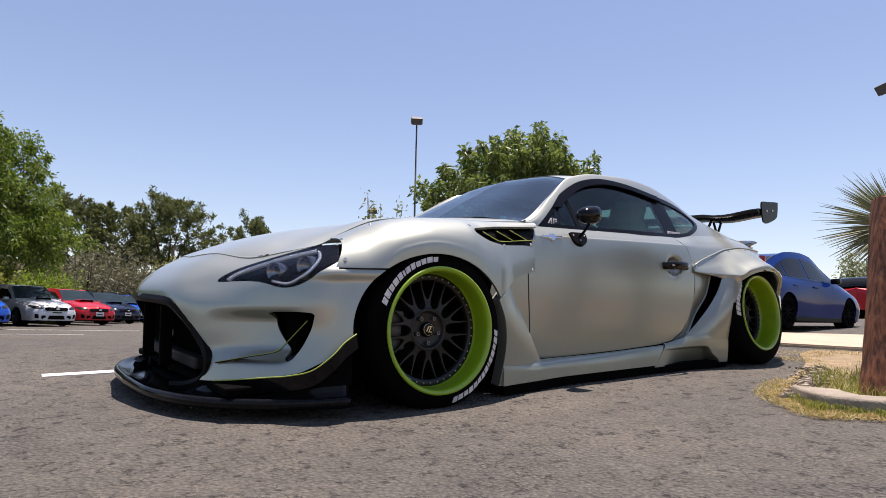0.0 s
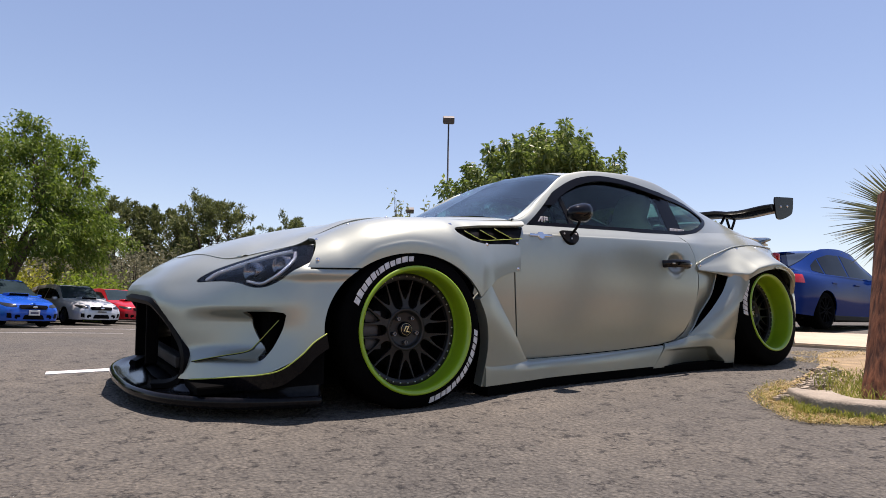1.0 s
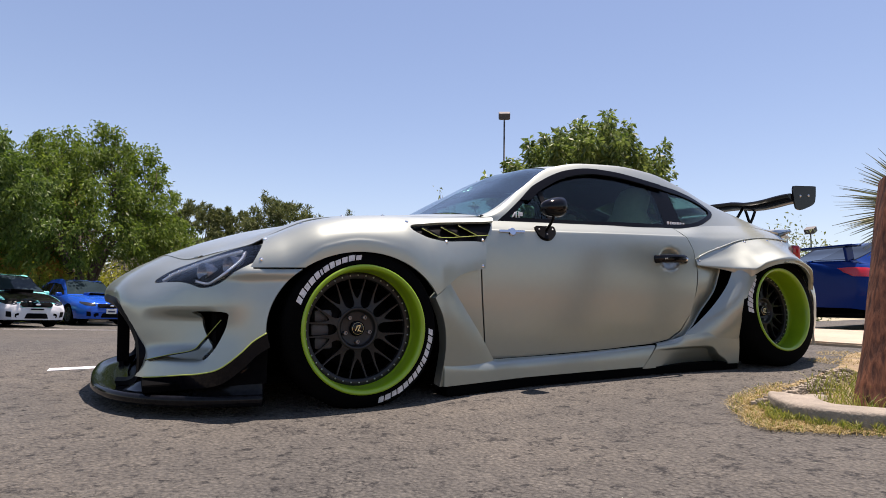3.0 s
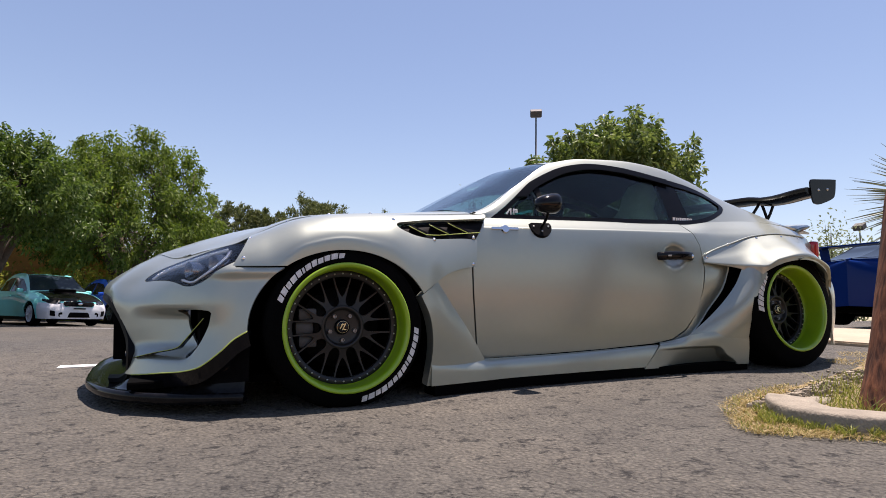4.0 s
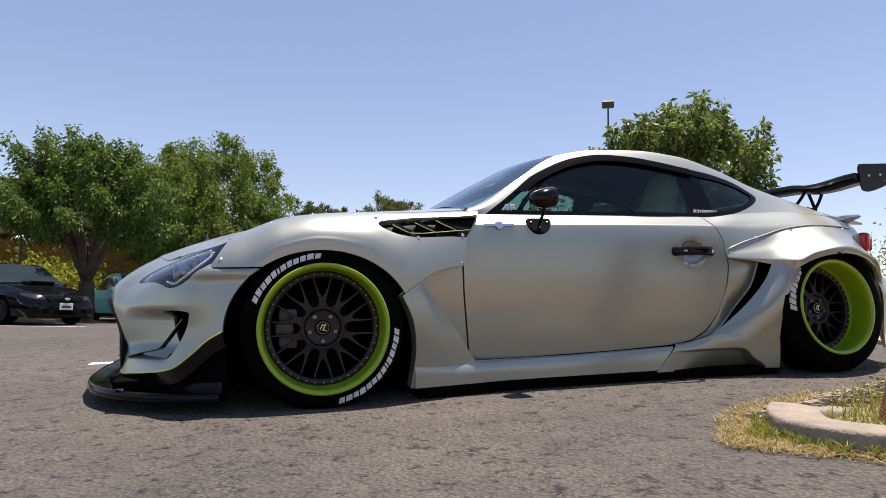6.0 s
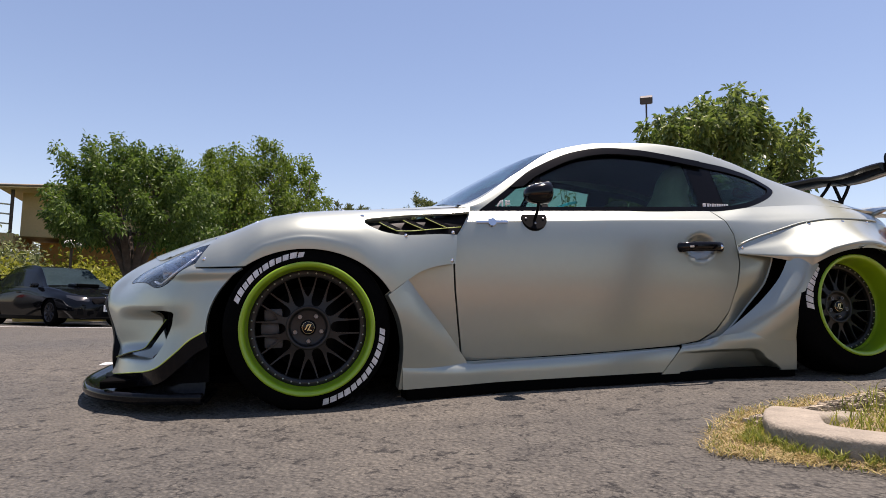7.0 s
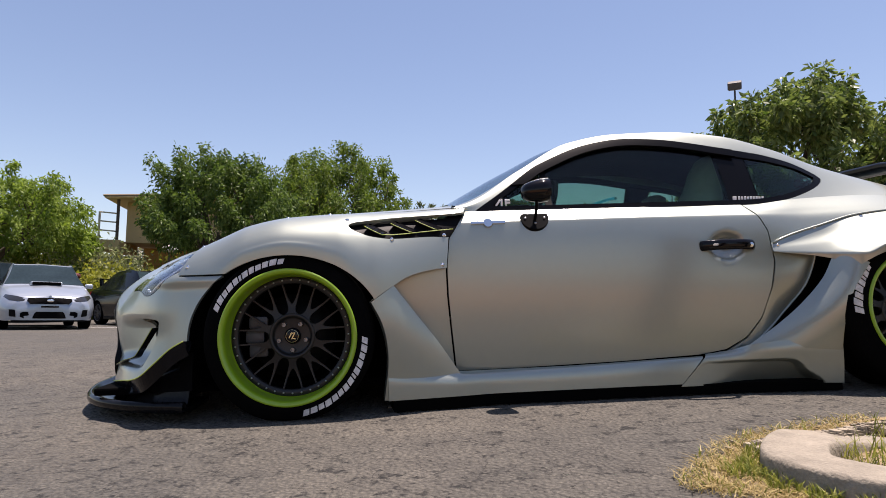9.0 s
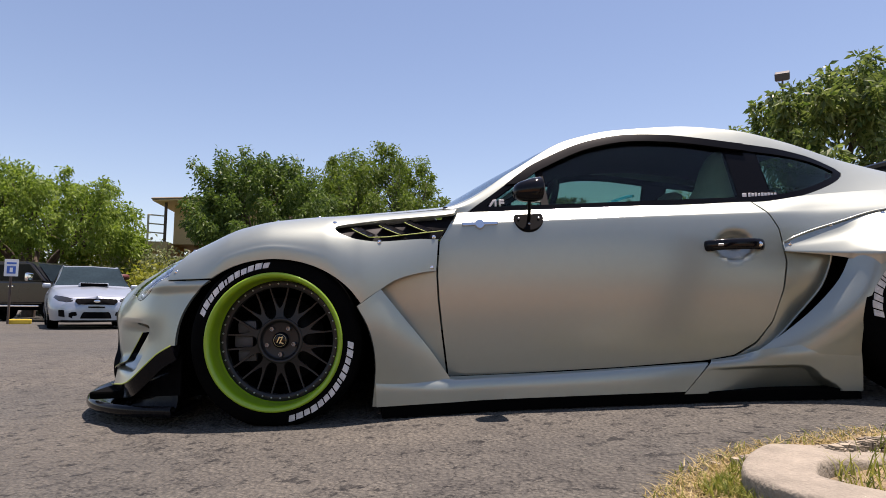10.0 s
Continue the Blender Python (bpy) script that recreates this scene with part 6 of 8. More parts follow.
def tree(name, label, base, height, radius, leaf, style, seed, trunk=0.16, crown_low=0.3, count=6000, size=0.13, squash=1.0, clusters=140, group="", lean=(0, 0)):
    """A tapered trunk, forking limbs and a crown of separate leaves on many sprays."""
    rng = np.random.default_rng(seed)
    x, y = base
    t = thing(name, label, "tree", Matrix.Translation((x, y, ground_z(x, y) - 0.05)), group)
    zc0 = height * crown_low
    ch = height - zc0
    # spray ends inside an uneven ellipsoid
    ends = []
    lobes = rng.normal(size=(7, 3))
    lobes /= np.linalg.norm(lobes, axis=1, keepdims=True)
    while len(ends) < clusters:
        d = rng.normal(size=3)
        d /= np.linalg.norm(d)
        if d[2] < -0.55:
            continue
        k = 0.80 + 0.30 * max(0, float((lobes @ d).max()) - 0.4) + rng.normal() * 0.06
        r = rng.uniform(0.45, 1.0) ** 0.5 * k
        p = np.array((d[0] * radius * r + lean[0], d[1] * radius * r * squash + lean[1], zc0 + ch * 0.42 + d[2] * ch * (0.56 if d[2] > 0 else 0.46) * r))
        ends.append(p)
    ends = np.array(ends)
    # wood
    VV, FF = [], []

    def add(path, r0, r1, n=7):
        v, f = limb(path, r0, r1, n)
        k = len(VV)
        VV.extend(v)
        FF.extend(tuple(k + q for q in g) for g in f)
    fork = np.array((lean[0] * 0.3, lean[1] * 0.3, zc0 * 0.75))
    add(spline([(0, 0, -0.1), (0.02, 0.01, zc0 * 0.35), tuple(fork)], 4), trunk, trunk * 0.78, 10)
    mains = []
    for k in range(7):
        a = 2 * math.pi * (k + rng.uniform(-0.2, 0.2)) / 7
        tip = np.array((math.cos(a) * radius * 0.55 + lean[0], math.sin(a) * radius * 0.55 * squash + lean[1], zc0 + ch * rng.uniform(0.35, 0.65)))
        mid_p = fork * 0.5 + tip * 0.5 + np.array((0, 0, 0.08 * ch))
        add(spline([fork, mid_p, tip], 4), trunk * 0.55, trunk * 0.18)
        mains.append((mid_p, tip))
    for e in ends[::2]:
        j = int(np.argmin([np.linalg.norm(tp - e) for _, tp in mains]))
        m_ = mains[j][1] * 0.75 + mains[j][0] * 0.25
        add(spline([m_, (m_ + e) / 2 + rng.normal(size=3) * 0.05 * radius, e], 2), trunk * 0.13, trunk * 0.03, 5)
    obj("trunk", VV, FF, BARK, t, "brown tapered trunk and limbs")
    per = max(8, count // clusters)
    C, D = [], []
    for e in ends:
        out = e - np.array((lean[0], lean[1], zc0 + ch * 0.35))
        out /= np.linalg.norm(out) + 1e-6
        if style == "shoots":
            ax = out * 0.75 + np.array((0, 0, 0.8)) + rng.normal(size=3) * 0.22
            ln = radius * rng.uniform(0.20, 0.40)
        elif style == "weeping":
            ax = out * 0.9 + np.array((0, 0, 0.25)) + rng.normal(size=3) * 0.35
            ln = radius * rng.uniform(0.15, 0.30)
        else:
            ax = out + rng.normal(size=3) * 0.3
            ln = radius * rng.uniform(0.10, 0.22)
        ax /= np.linalg.norm(ax)
        s = rng.uniform(-0.35, 1.0, per)
        spread = ln * {"shoots": 0.33, "pine": 0.55}.get(style, 0.42)
        off = np.clip(rng.normal(size=(per, 3)), -1.8, 1.8) * spread * (0.62 - 0.40 * np.clip(s, 0, 1))[:, None]
        pts = e + ax * (s * ln)[:, None] + off
        if style == "weeping":
            pts[:, 2] -= (np.clip(s, 0, 1) ** 2) * ln * 0.5
        C.append(pts)
        dd = rng.normal(size=(per, 3)) * (0.45 if style == "shoots" else 0.7) + ax * (0.15 if style == "shoots" else 0.5)
        if style == "shoots":
            dd += 0.8 * off / (np.linalg.norm(off, axis=1, keepdims=True) + 1e-6)
        dd[:, 2] -= {"shoots": 0.5, "weeping": 0.7, "pine": -0.2}.get(style, 0.1)
        D.append(dd)
    C, D = np.vstack(C), np.vstack(D)
    keep = C[:, 2] > 0.15
    C, D = C[keep], D[keep]
    L = size * rng.uniform(0.65, 1.3, len(C))
    W = L * {"shoots": 0.42, "weeping": 0.40, "pine": 0.30}.get(style, 0.5)
    V, F = leaves_mesh(C, D, L, W, rng, 0.15 if style != "pine" else 0.0)
    obj("crown", V, F, leaf, t, "", smooth=False)
    return t


def bush(name, label, base, height, radius, leaf, seed, count=1600, size=0.10, squash=1.0, group="", spiky=False):
    rng = np.random.default_rng(seed)
    x, y = base
    t = thing(name, label, "shrub", Matrix.Translation((x, y, ground_z(x, y) - 0.03)), group)
    VV, FF, C, D = [], [], [], []
    stems = 26
    for k in range(stems):
        a = rng.uniform(0, 2 * math.pi)
        r = radius * math.sqrt(rng.uniform(0.02, 1))
        top_ = np.array((math.cos(a) * r, math.sin(a) * r * squash, height * (1.05 - 0.45 * (r / radius) ** 2) * rng.uniform(0.72, 1.08)))
        root = top_ * (0.25, 0.25, 0) + np.array((0, 0, -0.05))
        pth = spline([root, root * 0.45 + top_ * 0.55 + np.array((0, 0, height * 0.08)), top_], 4)
        v, f = limb(pth, 0.018 * radius + 0.006, 0.004, 5)
        n0 = len(VV)
        VV.extend(v)
        FF.extend(tuple(n0 + q for q in g) for g in f)
        per = count // stems
        s = rng.uniform(0.15 if not spiky else 0.35, 1.03, per)
        base_p = root + (top_ - root) * s[:, None]
        C.append(base_p + np.clip(rng.normal(size=(per, 3)), -1.7, 1.7) * (radius * (0.20 if not spiky else 0.09)))
        dd = rng.normal(size=(per, 3)) * 0.7
        dd[:, 2] += 0.5
        D.append(dd)
    obj("woody_base", VV, FF, BARK, t)
    C, D = np.vstack(C), np.vstack(D)
    C[:, 2] = np.maximum(C[:, 2], 0.04)
    L = size * rng.uniform(0.6, 1.35, len(C))
    V, F = leaves_mesh(C, D, L, L * 0.38, rng)
    obj("foliage", V, F, leaf, t, smooth=False)
    return t


tree("mulberry_tree", "broad green mulberry tree with upright leafy shoots", (5.82, 5.22), 3.50, 1.44, LEAF_MULBERRY, "shoots", 3, 0.13, 0.34, 19000, 0.105, 1.0, 110)
tree("mulberry_tree", "large mulberry tree, leaves darkened for shade, with a thick forked trunk", (-5.35, 17.25), 5.45, 2.25, LEAF_SHADED, "shoots", 5, 0.26, 0.30, 36000, 0.135, 1.0, 150)
tree("elm_tree", "rounded light green tree with feathery drooping leaves", (-2.6, 25.0), 7.6, 3.7, LEAF_ELM, "weeping", 8, 0.30, 0.12, 46000, 0.165, 1.0, 320)
tree("elm_tree", "spreading light green tree beside the parked pickup", (-15.6, 21.5), 5.9, 3.9, LEAF_WILLOW, "weeping", 11, 0.26, 0.24, 42000, 0.17, 1.0, 230)
tree("elm_tree", "light green tree half hidden behind parked cars", (-19.5, 22.0), 5.6, 3.4, LEAF_WILLOW, "weeping", 12, 0.24, 0.24, 18000, 0.17, 1.0, 170)
for k, (x, y, h, r) in enumerate(((9.0, 45, 9.6, 3.3), (6.2, 47.5, 8.6, 2.4), (3.2, 48.5, 8.9, 2.6), (0.2, 50, 8.2, 2.6), (18.5, 57, 10.2, 3.2), (-6.5, 52, 9.5, 3.4), (22.5, 66, 10.4, 3.0))):
    tree("pine_tree", "tall olive green pine with clumped needles", (x, y), h, r, LEAF_PINE, "pine", 20 + k, 0.22, 0.26, 13000, 0.30, 1.0, 130, "pines behind the car park")
for k, (x, y, h, r, lf, nm, lb) in enumerate((
        (3.2, 37.0, 4.1, 3.0, LEAF_GREY, "scrub_bush", "grey-brown scrub bush behind the parked cars"), (6.2, 38.5, 3.5, 2.0, LEAF_GREY, "scrub_bush", "grey-brown scrub bush behind the parked cars"),
        (-1.5, 36.0, 3.2, 2.8, LEAF_GREY, "scrub_bush", "grey-brown scrub bush behind the parked cars"), (8.6, 39.5, 3.6, 2.0, LEAF_YELLOW, "leafy_bush", "bright yellow-green bush behind the parked cars"),
        (-2.6, 30.5, 2.6, 2.2, LEAF_YELLOW, "leafy_bush", "bright yellow-green bush behind the parked cars"), (0.6, 30.8, 2.3, 1.7, LEAF_WILLOW, "leafy_bush", "green bush behind the parked cars"),
        (-5.6, 28.5, 2.5, 2.3, LEAF_YELLOW, "leafy_bush", "bright yellow-green bush behind the parked cars"), (-8.6, 26.0, 2.3, 2.0, LEAF_YELLOW, "leafy_bush", "bright yellow-green bush behind the parked cars"),
        (-4.0, 23.8, 1.9, 1.6, LEAF_YELLOW, "leafy_bush", "bright yellow-green bush behind the parked cars"), (-7.4, 22.6, 1.8, 1.5, LEAF_YELLOW, "leafy_bush", "bright yellow-green bush behind the parked cars"),
        (-10.6, 21.0, 1.9, 1.3, LEAF_YELLOW, "leafy_bush", "yellow-green bush by the building"), (-12.2, 22.6, 2.6, 1.5, LEAF_OLEANDER, "scrub_bush", "pale dry scrub bush by the building"),
        (-11.6, 24.2, 3.0, 1.4, LEAF_OLEANDER, "scrub_bush", "pale dry scrub bush by the building"), (-9.9, 25.6, 2.6, 1.3, LEAF_YELLOW, "leafy_bush", "yellow-green bush by the building"), (-14.5, 25.0, 3.4, 1.8, LEAF_YELLOW, "leafy_bush", "yellow-green bush by the building"), (-17.5, 26.0, 3.0, 2.2, LEAF_GREY, "scrub_bush", "dry scrub bush behind the pickup"))):
    bush(nm, lb, (x, y), h, r, lf, 40 + k, 4200, 0.22, 1.0, "bushes behind the parked cars")
bush("young_tree_shoots", "thin leafy shoots rising beside a lamp post", (5.35, 8.8), 3.3, 0.8, LEAF_OLEANDER, 70, 900, 0.13, 1.0, "", True)
bush("oleander_bush", "pale green oleander bush beyond the blue sedan", (19.6, 11.2), 3.2, 1.7, LEAF_OLEANDER, 71, 6000, 0.15)
bush("oleander_bush", "pale green oleander bush beyond the red hatchback", (29.4, 9.0), 3.2, 1.0, LEAF_OLEANDER, 72, 4000, 0.17)


# planter: kerb, grass, straw, post and yucca
def kerb():
    path = spline([(1.80, -1.60), (1.66, -1.65), (1.52, -1.72), (1.415, -1.86), (1.42, -1.96), (1.49, -2.06), (1.63, -2.2), (1.92, -2.48), (2.42, -2.95)], 8)
    pth = [(x, y, ground_z(x, y)) for x, y in path]
    prof = [(-0.082, -0.06), (0.082, -0.06), (0.080, 0.048), (0.077, 0.056), (0.069, 0.061), (-0.066, 0.064), (-0.075, 0.060), (-0.080, 0.050)]
    rng = np.random.default_rng(4)
    V, F = sweep(pth, prof)
    V = V + rng.normal(size=V.shape) * 0.0004
    V[:, 2] -= 0.045 * np.clip((V[:, 0] - 1.5) / 0.25, 0, 1) * (V[:, 1] > -1.8)
    o = obj("kerb", V, F, KERB)
    o.data.set_sharp_from_angle(angle=radians(60))
    tagged(o, "worn pale concrete kerb round a planter", "kerb", kind="structure")


kerb()


def blades(name, label, spots, n, hmin, hmax, wd, mat_, seed, lay=0.6, cat="grass"):
    """Bent blades of grass, a few triangles each, in one sheet."""
    rng = np.random.default_rng(seed)
    V, F = [], []
    for _ in range(n):
        cx, cy, r = spots[rng.integers(len(spots))]
        a, q = rng.uniform(0, 2 * math.pi), r * math.sqrt(rng.uniform())
        x, y = cx + q * math.cos(a), cy + q * math.sin(a)
        h = rng.uniform(hmin, hmax)
        d = rng.normal(size=2) * lay * h
        s = rng.normal(size=2)
        s = s / np.linalg.norm(s) * wd
        z = ground_z(x, y) + 0.006
        b = len(V)
        V += [(x - s[0], y - s[1], z), (x + s[0], y + s[1], z), (x + d[0] * 0.4 + s[0] * 0.7, y + d[1] * 0.4 + s[1] * 0.7, z + h * 0.65), (x + d[0] * 0.4 - s[0] * 0.7, y + d[1] * 0.4 - s[1] * 0.7, z + h * 0.65), (x + d[0], y + d[1], z + h)]
        F += [(b, b + 1, b + 2, b + 3), (b + 3, b + 2, b + 4)]
    tagged(obj(name, V, F, mat_, smooth=False), label, cat, kind="stuff")


outer = [(1.26, -1.78, 0.06), (1.23, -1.92, 0.06), (1.28, -2.03, 0.06), (1.43, -2.19, 0.06), (1.65, -2.41, 0.08), (1.37, -1.68, 0.05), (2.0, -2.75, 0.15)]
hug = [(1.335, -1.80, 0.045), (1.315, -1.88, 0.04), (1.32, -1.97, 0.04), (1.36, -2.05, 0.035), (1.43, -2.12, 0.03), (1.52, -2.21, 0.03), (1.65, -2.33, 0.04), (1.40, -1.71, 0.04), (1.28, -1.84, 0.05)]
far_bank = [(1.50, -1.60, 0.05), (1.62, -1.56, 0.05), (1.78, -1.51, 0.06), (1.95, -1.46, 0.06), (2.12, -1.40, 0.07)]
inside = [(1.72, -1.86, 0.16), (1.9, -1.75, 0.2), (2.1, -1.7, 0.25), (2.3, -1.6, 0.28), (2.0, -2.1, 0.25), (2.6, -1.6, 0.35)]
strip = [(2.2, -1.22, 0.10), (2.6, -1.08, 0.12), (3.0, -0.95, 0.15), (3.4, -0.8, 0.2), (3.75, -0.9, 0.2), (3.9, -1.3, 0.2)]
blades("grass", "patchy green grass round the planter kerb", hug + inside, 1700, 0.012, 0.038, 0.0024, GRASS, 5)
blades("grass", "taller grass inside the planter", inside, 700, 0.03, 0.085, 0.0022, GRASS, 6)
blades("dry_grass", "dry yellow straw lying round the kerb", outer + outer + hug + hug + far_bank + far_bank + inside + strip[2:], 3800, 0.005, 0.015, 0.0018, STRAW, 7, 2.6)
blades("dry_grass", "dry yellow straw along the concrete apron", strip[2:], 800, 0.006, 0.018, 0.0022, STRAW, 8, 2.2)
rim_spots = [(x, y, 0.06) for x, y in dirt_edge[:28] if x < 2.0] + [(x, y, 0.06) for x, y in dirt_edge[-14:]]
blades("dry_grass", "thin straw and weeds at the edge of the dirt", rim_spots, 2400, 0.005, 0.016, 0.0016, STRAW, 9, 2.2)
blades("grass", "short weeds at the edge of the dirt", rim_spots, 350, 0.010, 0.025, 0.0018, GRASS, 10, 0.8)


RUBBLE = leaf_material("grey_rubble", (0.144, 0.1224, 0.0936), (0.36, 0.3096, 0.2376), 0.0)


def rubble():
    """Small broken stones heaped over the buried length of the kerb, with a thin scatter round it."""
    rng = np.random.default_rng(31)
    line = np.array(spline([(1.44, -1.66), (1.62, -1.62), (1.80, -1.56), (2.0, -1.49), (2.25, -1.39), (2.6, -1.26)], 8))
    corner = np.array([(a, b, c) for a in (-1, 1) for b in (-1, 1) for c in (-1, 1)], float)
    faces = [(0, 1, 3, 2), (4, 6, 7, 5), (0, 4, 5, 1), (2, 3, 7, 6), (0, 2, 6, 4), (1, 5, 7, 3)]
    V, F = [], []
    for k in range(1500):
        wide = k % 4 == 0
        c = line[rng.integers(len(line))] + rng.normal(size=2) * (0.09 if wide else 0.030)
        q = rng.uniform(0.0025, 0.006) if wide else rng.uniform(0.004, 0.013)
        d = np.min(np.linalg.norm(line - c, axis=1))
        z = ground_z(*c) + 0.004 + 0.020 * math.exp(-(d / 0.035) ** 2) + 0.3 * q
        a = rng.uniform(0, math.pi)
        m = corner * (q * rng.uniform(0.6, 1.3, 3) * (1, 1, 0.7)) * rng.uniform(0.6, 1.15, (8, 1))
        x, y = m[:, 0] * math.cos(a) - m[:, 1] * math.sin(a), m[:, 0] * math.sin(a) + m[:, 1] * math.cos(a)
        b0 = len(V)
        V += [(c[0] + x[i], c[1] + y[i], z + m[i, 2]) for i in range(8)]
        F += [tuple(b0 + i for i in f) for f in faces]
    tagged(obj("rubble", V, F, RUBBLE, smooth=False), "grey broken stones banked along the planter", "rubble", kind="stuff")


rubble()


def wooden_post():
    t = thing("wooden_post", "weathered red-brown wooden post standing in the planter", "post")
    p0, p1 = Vector((1.868, -1.872, ground_z(1.868, -1.872) - 0.05)), Vector((2.105, -1.87, 0.945))
    V, F, n, m = [], [], 26, 14
    rng = np.random.default_rng(9)
    bumps = [1 + 0.05 * math.sin(3 * a + 1) + 0.03 * math.sin(7 * a) for a in np.linspace(0, 2 * math.pi, n, endpoint=False)]
    crack = 20
    for i in range(m + 1):
        c = p0.lerp(p1, i / m)
        r = 0.093 - 0.008 * i / m + (0.02 * (1 - i / m) ** 6)
        for k in range(n):
            a = 2 * math.pi * k / n
            rr = r * bumps[k] * (0.86 if k == crack else 1) + rng.normal() * 0.0015
            V.append((c.x + rr * math.cos(a), c.y + rr * math.sin(a), c.z + (0.006 * math.sin(5 * a) if i == m else 0)))
    for i in range(m):
        for k in range(n):
            j = (k + 1) % n
            F.append((i * n + k, i * n + j, (i + 1) * n + j, (i + 1) * n + k))
    F.append(tuple(m * n + k for k in range(n)))
    o = obj("shaft", V, F, POST_WOOD, t)
    o.data.set_sharp_from_angle(angle=radians(30))


wooden_post()


def yucca(at, seed, n=260, ln=0.47):
    t = thing("yucca", "spiky grey-green yucca rosette on a short stem", "yucca", Matrix.Translation((at[0], at[1], ground_z(at[0], at[1]))))
    hz = at[2] - ground_z(at[0], at[1])
    V, F = limb([(0.05, 0, -0.05), (0.03, 0.02, hz * 0.4), (0, 0, hz * 0.95)], 0.09, 0.07, 10)
    obj("stem", V, F, BARK, t)
    rng = np.random.default_rng(seed)
    proto = 0
    for k in range(n):
        d = rng.normal(size=3)
        d /= np.linalg.norm(d)
        d[2] = d[2] * 0.8 + 0.15
        L = ln * rng.uniform(0.8, 1.1)
        s = np.cross(d, rng.normal(size=3))
        s /= np.linalg.norm(s)
        V, F = [], []
        for q in np.linspace(0, 1, 6):
            c = np.array((0, 0, hz)) + d * L * q - np.array((0, 0, 1)) * 0.10 * L * q * q
            w_ = 0.0075 * (1 - q ** 1.6) + 0.0008
            V += [c - s * w_, c + s * w_, c - np.cross(s, d) * w_ * 0.5]
        for i in range(5):
            b = i * 3
            F += [(b, b + 3, b + 5, b + 2), (b + 2, b + 5, b + 4, b + 1), (b + 1, b + 4, b + 3, b)]
        obj("leaf", V, F, YUCCA, t, smooth=False)


yucca((2.63, -1.72, 0.88), 31, 560, 0.41)


# far woods that close the view behind the car park
rng = np.random.default_rng(77)
n = 26000
wx = rng.uniform(-75, 95, n)
wy = 66 + 0.10 * np.abs(wx) + rng.uniform(0, 6, n) - 0.012 * np.maximum(0, wx - 25) ** 1.6
wh = 3.4 + 1.6 * np.sin(wx * 0.31) + 1.1 * np.sin(wx * 0.83 + 1) + 0.7 * np.sin(wx * 2.1)
wh = np.where(wx < -5, wh + 2.5, wh)
wh = np.where(wx > 20, wh * 0.45, wh)
wz = 0.3 + np.maximum(wh, 1.0) * rng.uniform(0, 1, n) ** 0.8
V, F = leaves_mesh(np.stack([wx, wy, wz], 1), rng.normal(size=(n, 3)), rng.uniform(0.5, 1.1, n), rng.uniform(0.3, 0.6, n), rng)
tagged(obj("far_woods", V, F, LEAF_GREY, smooth=False), "distant olive green woods behind the car park", "woods", kind="stuff")
for k, (x, y, h, r) in enumerate(((-4.5, 40, 3.6, 3.2), (0.8, 41, 3.8, 3.2), (5.2, 42, 4.0, 3.2), (9.5, 43, 3.6, 3.0), (13.5, 46, 3.4, 3.2))):
    bush("scrub_bush", "dense grey-green scrub below the pines", (x, y), h, r, LEAF_GREY, 90 + k, 4200, 0.36, 1.0, "bushes behind the parked cars")


# ---- parked cars, building, lamps and signs ----
def car_paint(name, c, metal=0.35, coat=0.30, spec=0.25):
    return mat(name, c, 0.30 if metal > 0.15 else 0.10, metal, coat, 0.04, var=0.04, scale=3, spec=spec)


CAR_GLASS = mat("dark_car_glass", (0.008, 0.010, 0.012), 0.06, 0.0, 0.0, spec=0.16, var=0.2, scale=2)
CAR_SHIELD = mat("windscreen_glass", (0.018, 0.030, 0.036), 0.05, 0.0, 0.0, spec=0.12, var=0.2, scale=2)
HEADLAMP = mat("car_headlamp", (0.02, 0.021, 0.023), 0.15, 0.0, 0.3)
RIM_DARK = mat("dark_alloy", (0.06, 0.06, 0.065), 0.35, 0.7, var=0.2, scale=20)
RIM_WHITE = mat("white_alloy", (0.65, 0.65, 0.66), 0.4, 0.1, var=0.1, scale=20)
PLATE = mat("plate_white", (0.62, 0.62, 0.60), 0.5)
PLATE_INK = mat("plate_ink", (0.03, 0.03, 0.08), 0.5)


def car_wheel(parent, x, y, r, rim_mat, s):
    w = new("wheel")
    w.parent = parent
    w.matrix_basis = Matrix.Translation((x, y, r)) @ Matrix.Rotation(0 if s < 0 else math.pi, 4, "Z")
    V, F = lathe([(r * 0.68, 0.012), (r * 0.74, -0.004), (r * 0.92, 0.006), (r * 0.985, 0.03), (r, 0.05), (r, 0.19), (r * 0.95, 0.21), (r * 0.66, 0.21)], 32)
    obj("tyre", V, F, RUBBER, w)
    V, F = lathe([(r * 0.70, 0.006), (r * 0.68, 0.0), (r * 0.64, 0.012), (r * 0.62, 0.09), (0.001, 0.09)], 32)
    obj("rim", V, F, rim_mat, w)
    bm = bmesh.new()
    for k in range(10):
        a = 2 * math.pi * k / 10
        box_bm(0.030, 0.03, r * 0.62, (math.sin(a) * r * 0.33, 0.022, math.cos(a) * r * 0.33), 0.006, 1, bm, Matrix.Rotation(a, 4, "Y"))
    part("wheel_centre", bm, rim_mat, w)


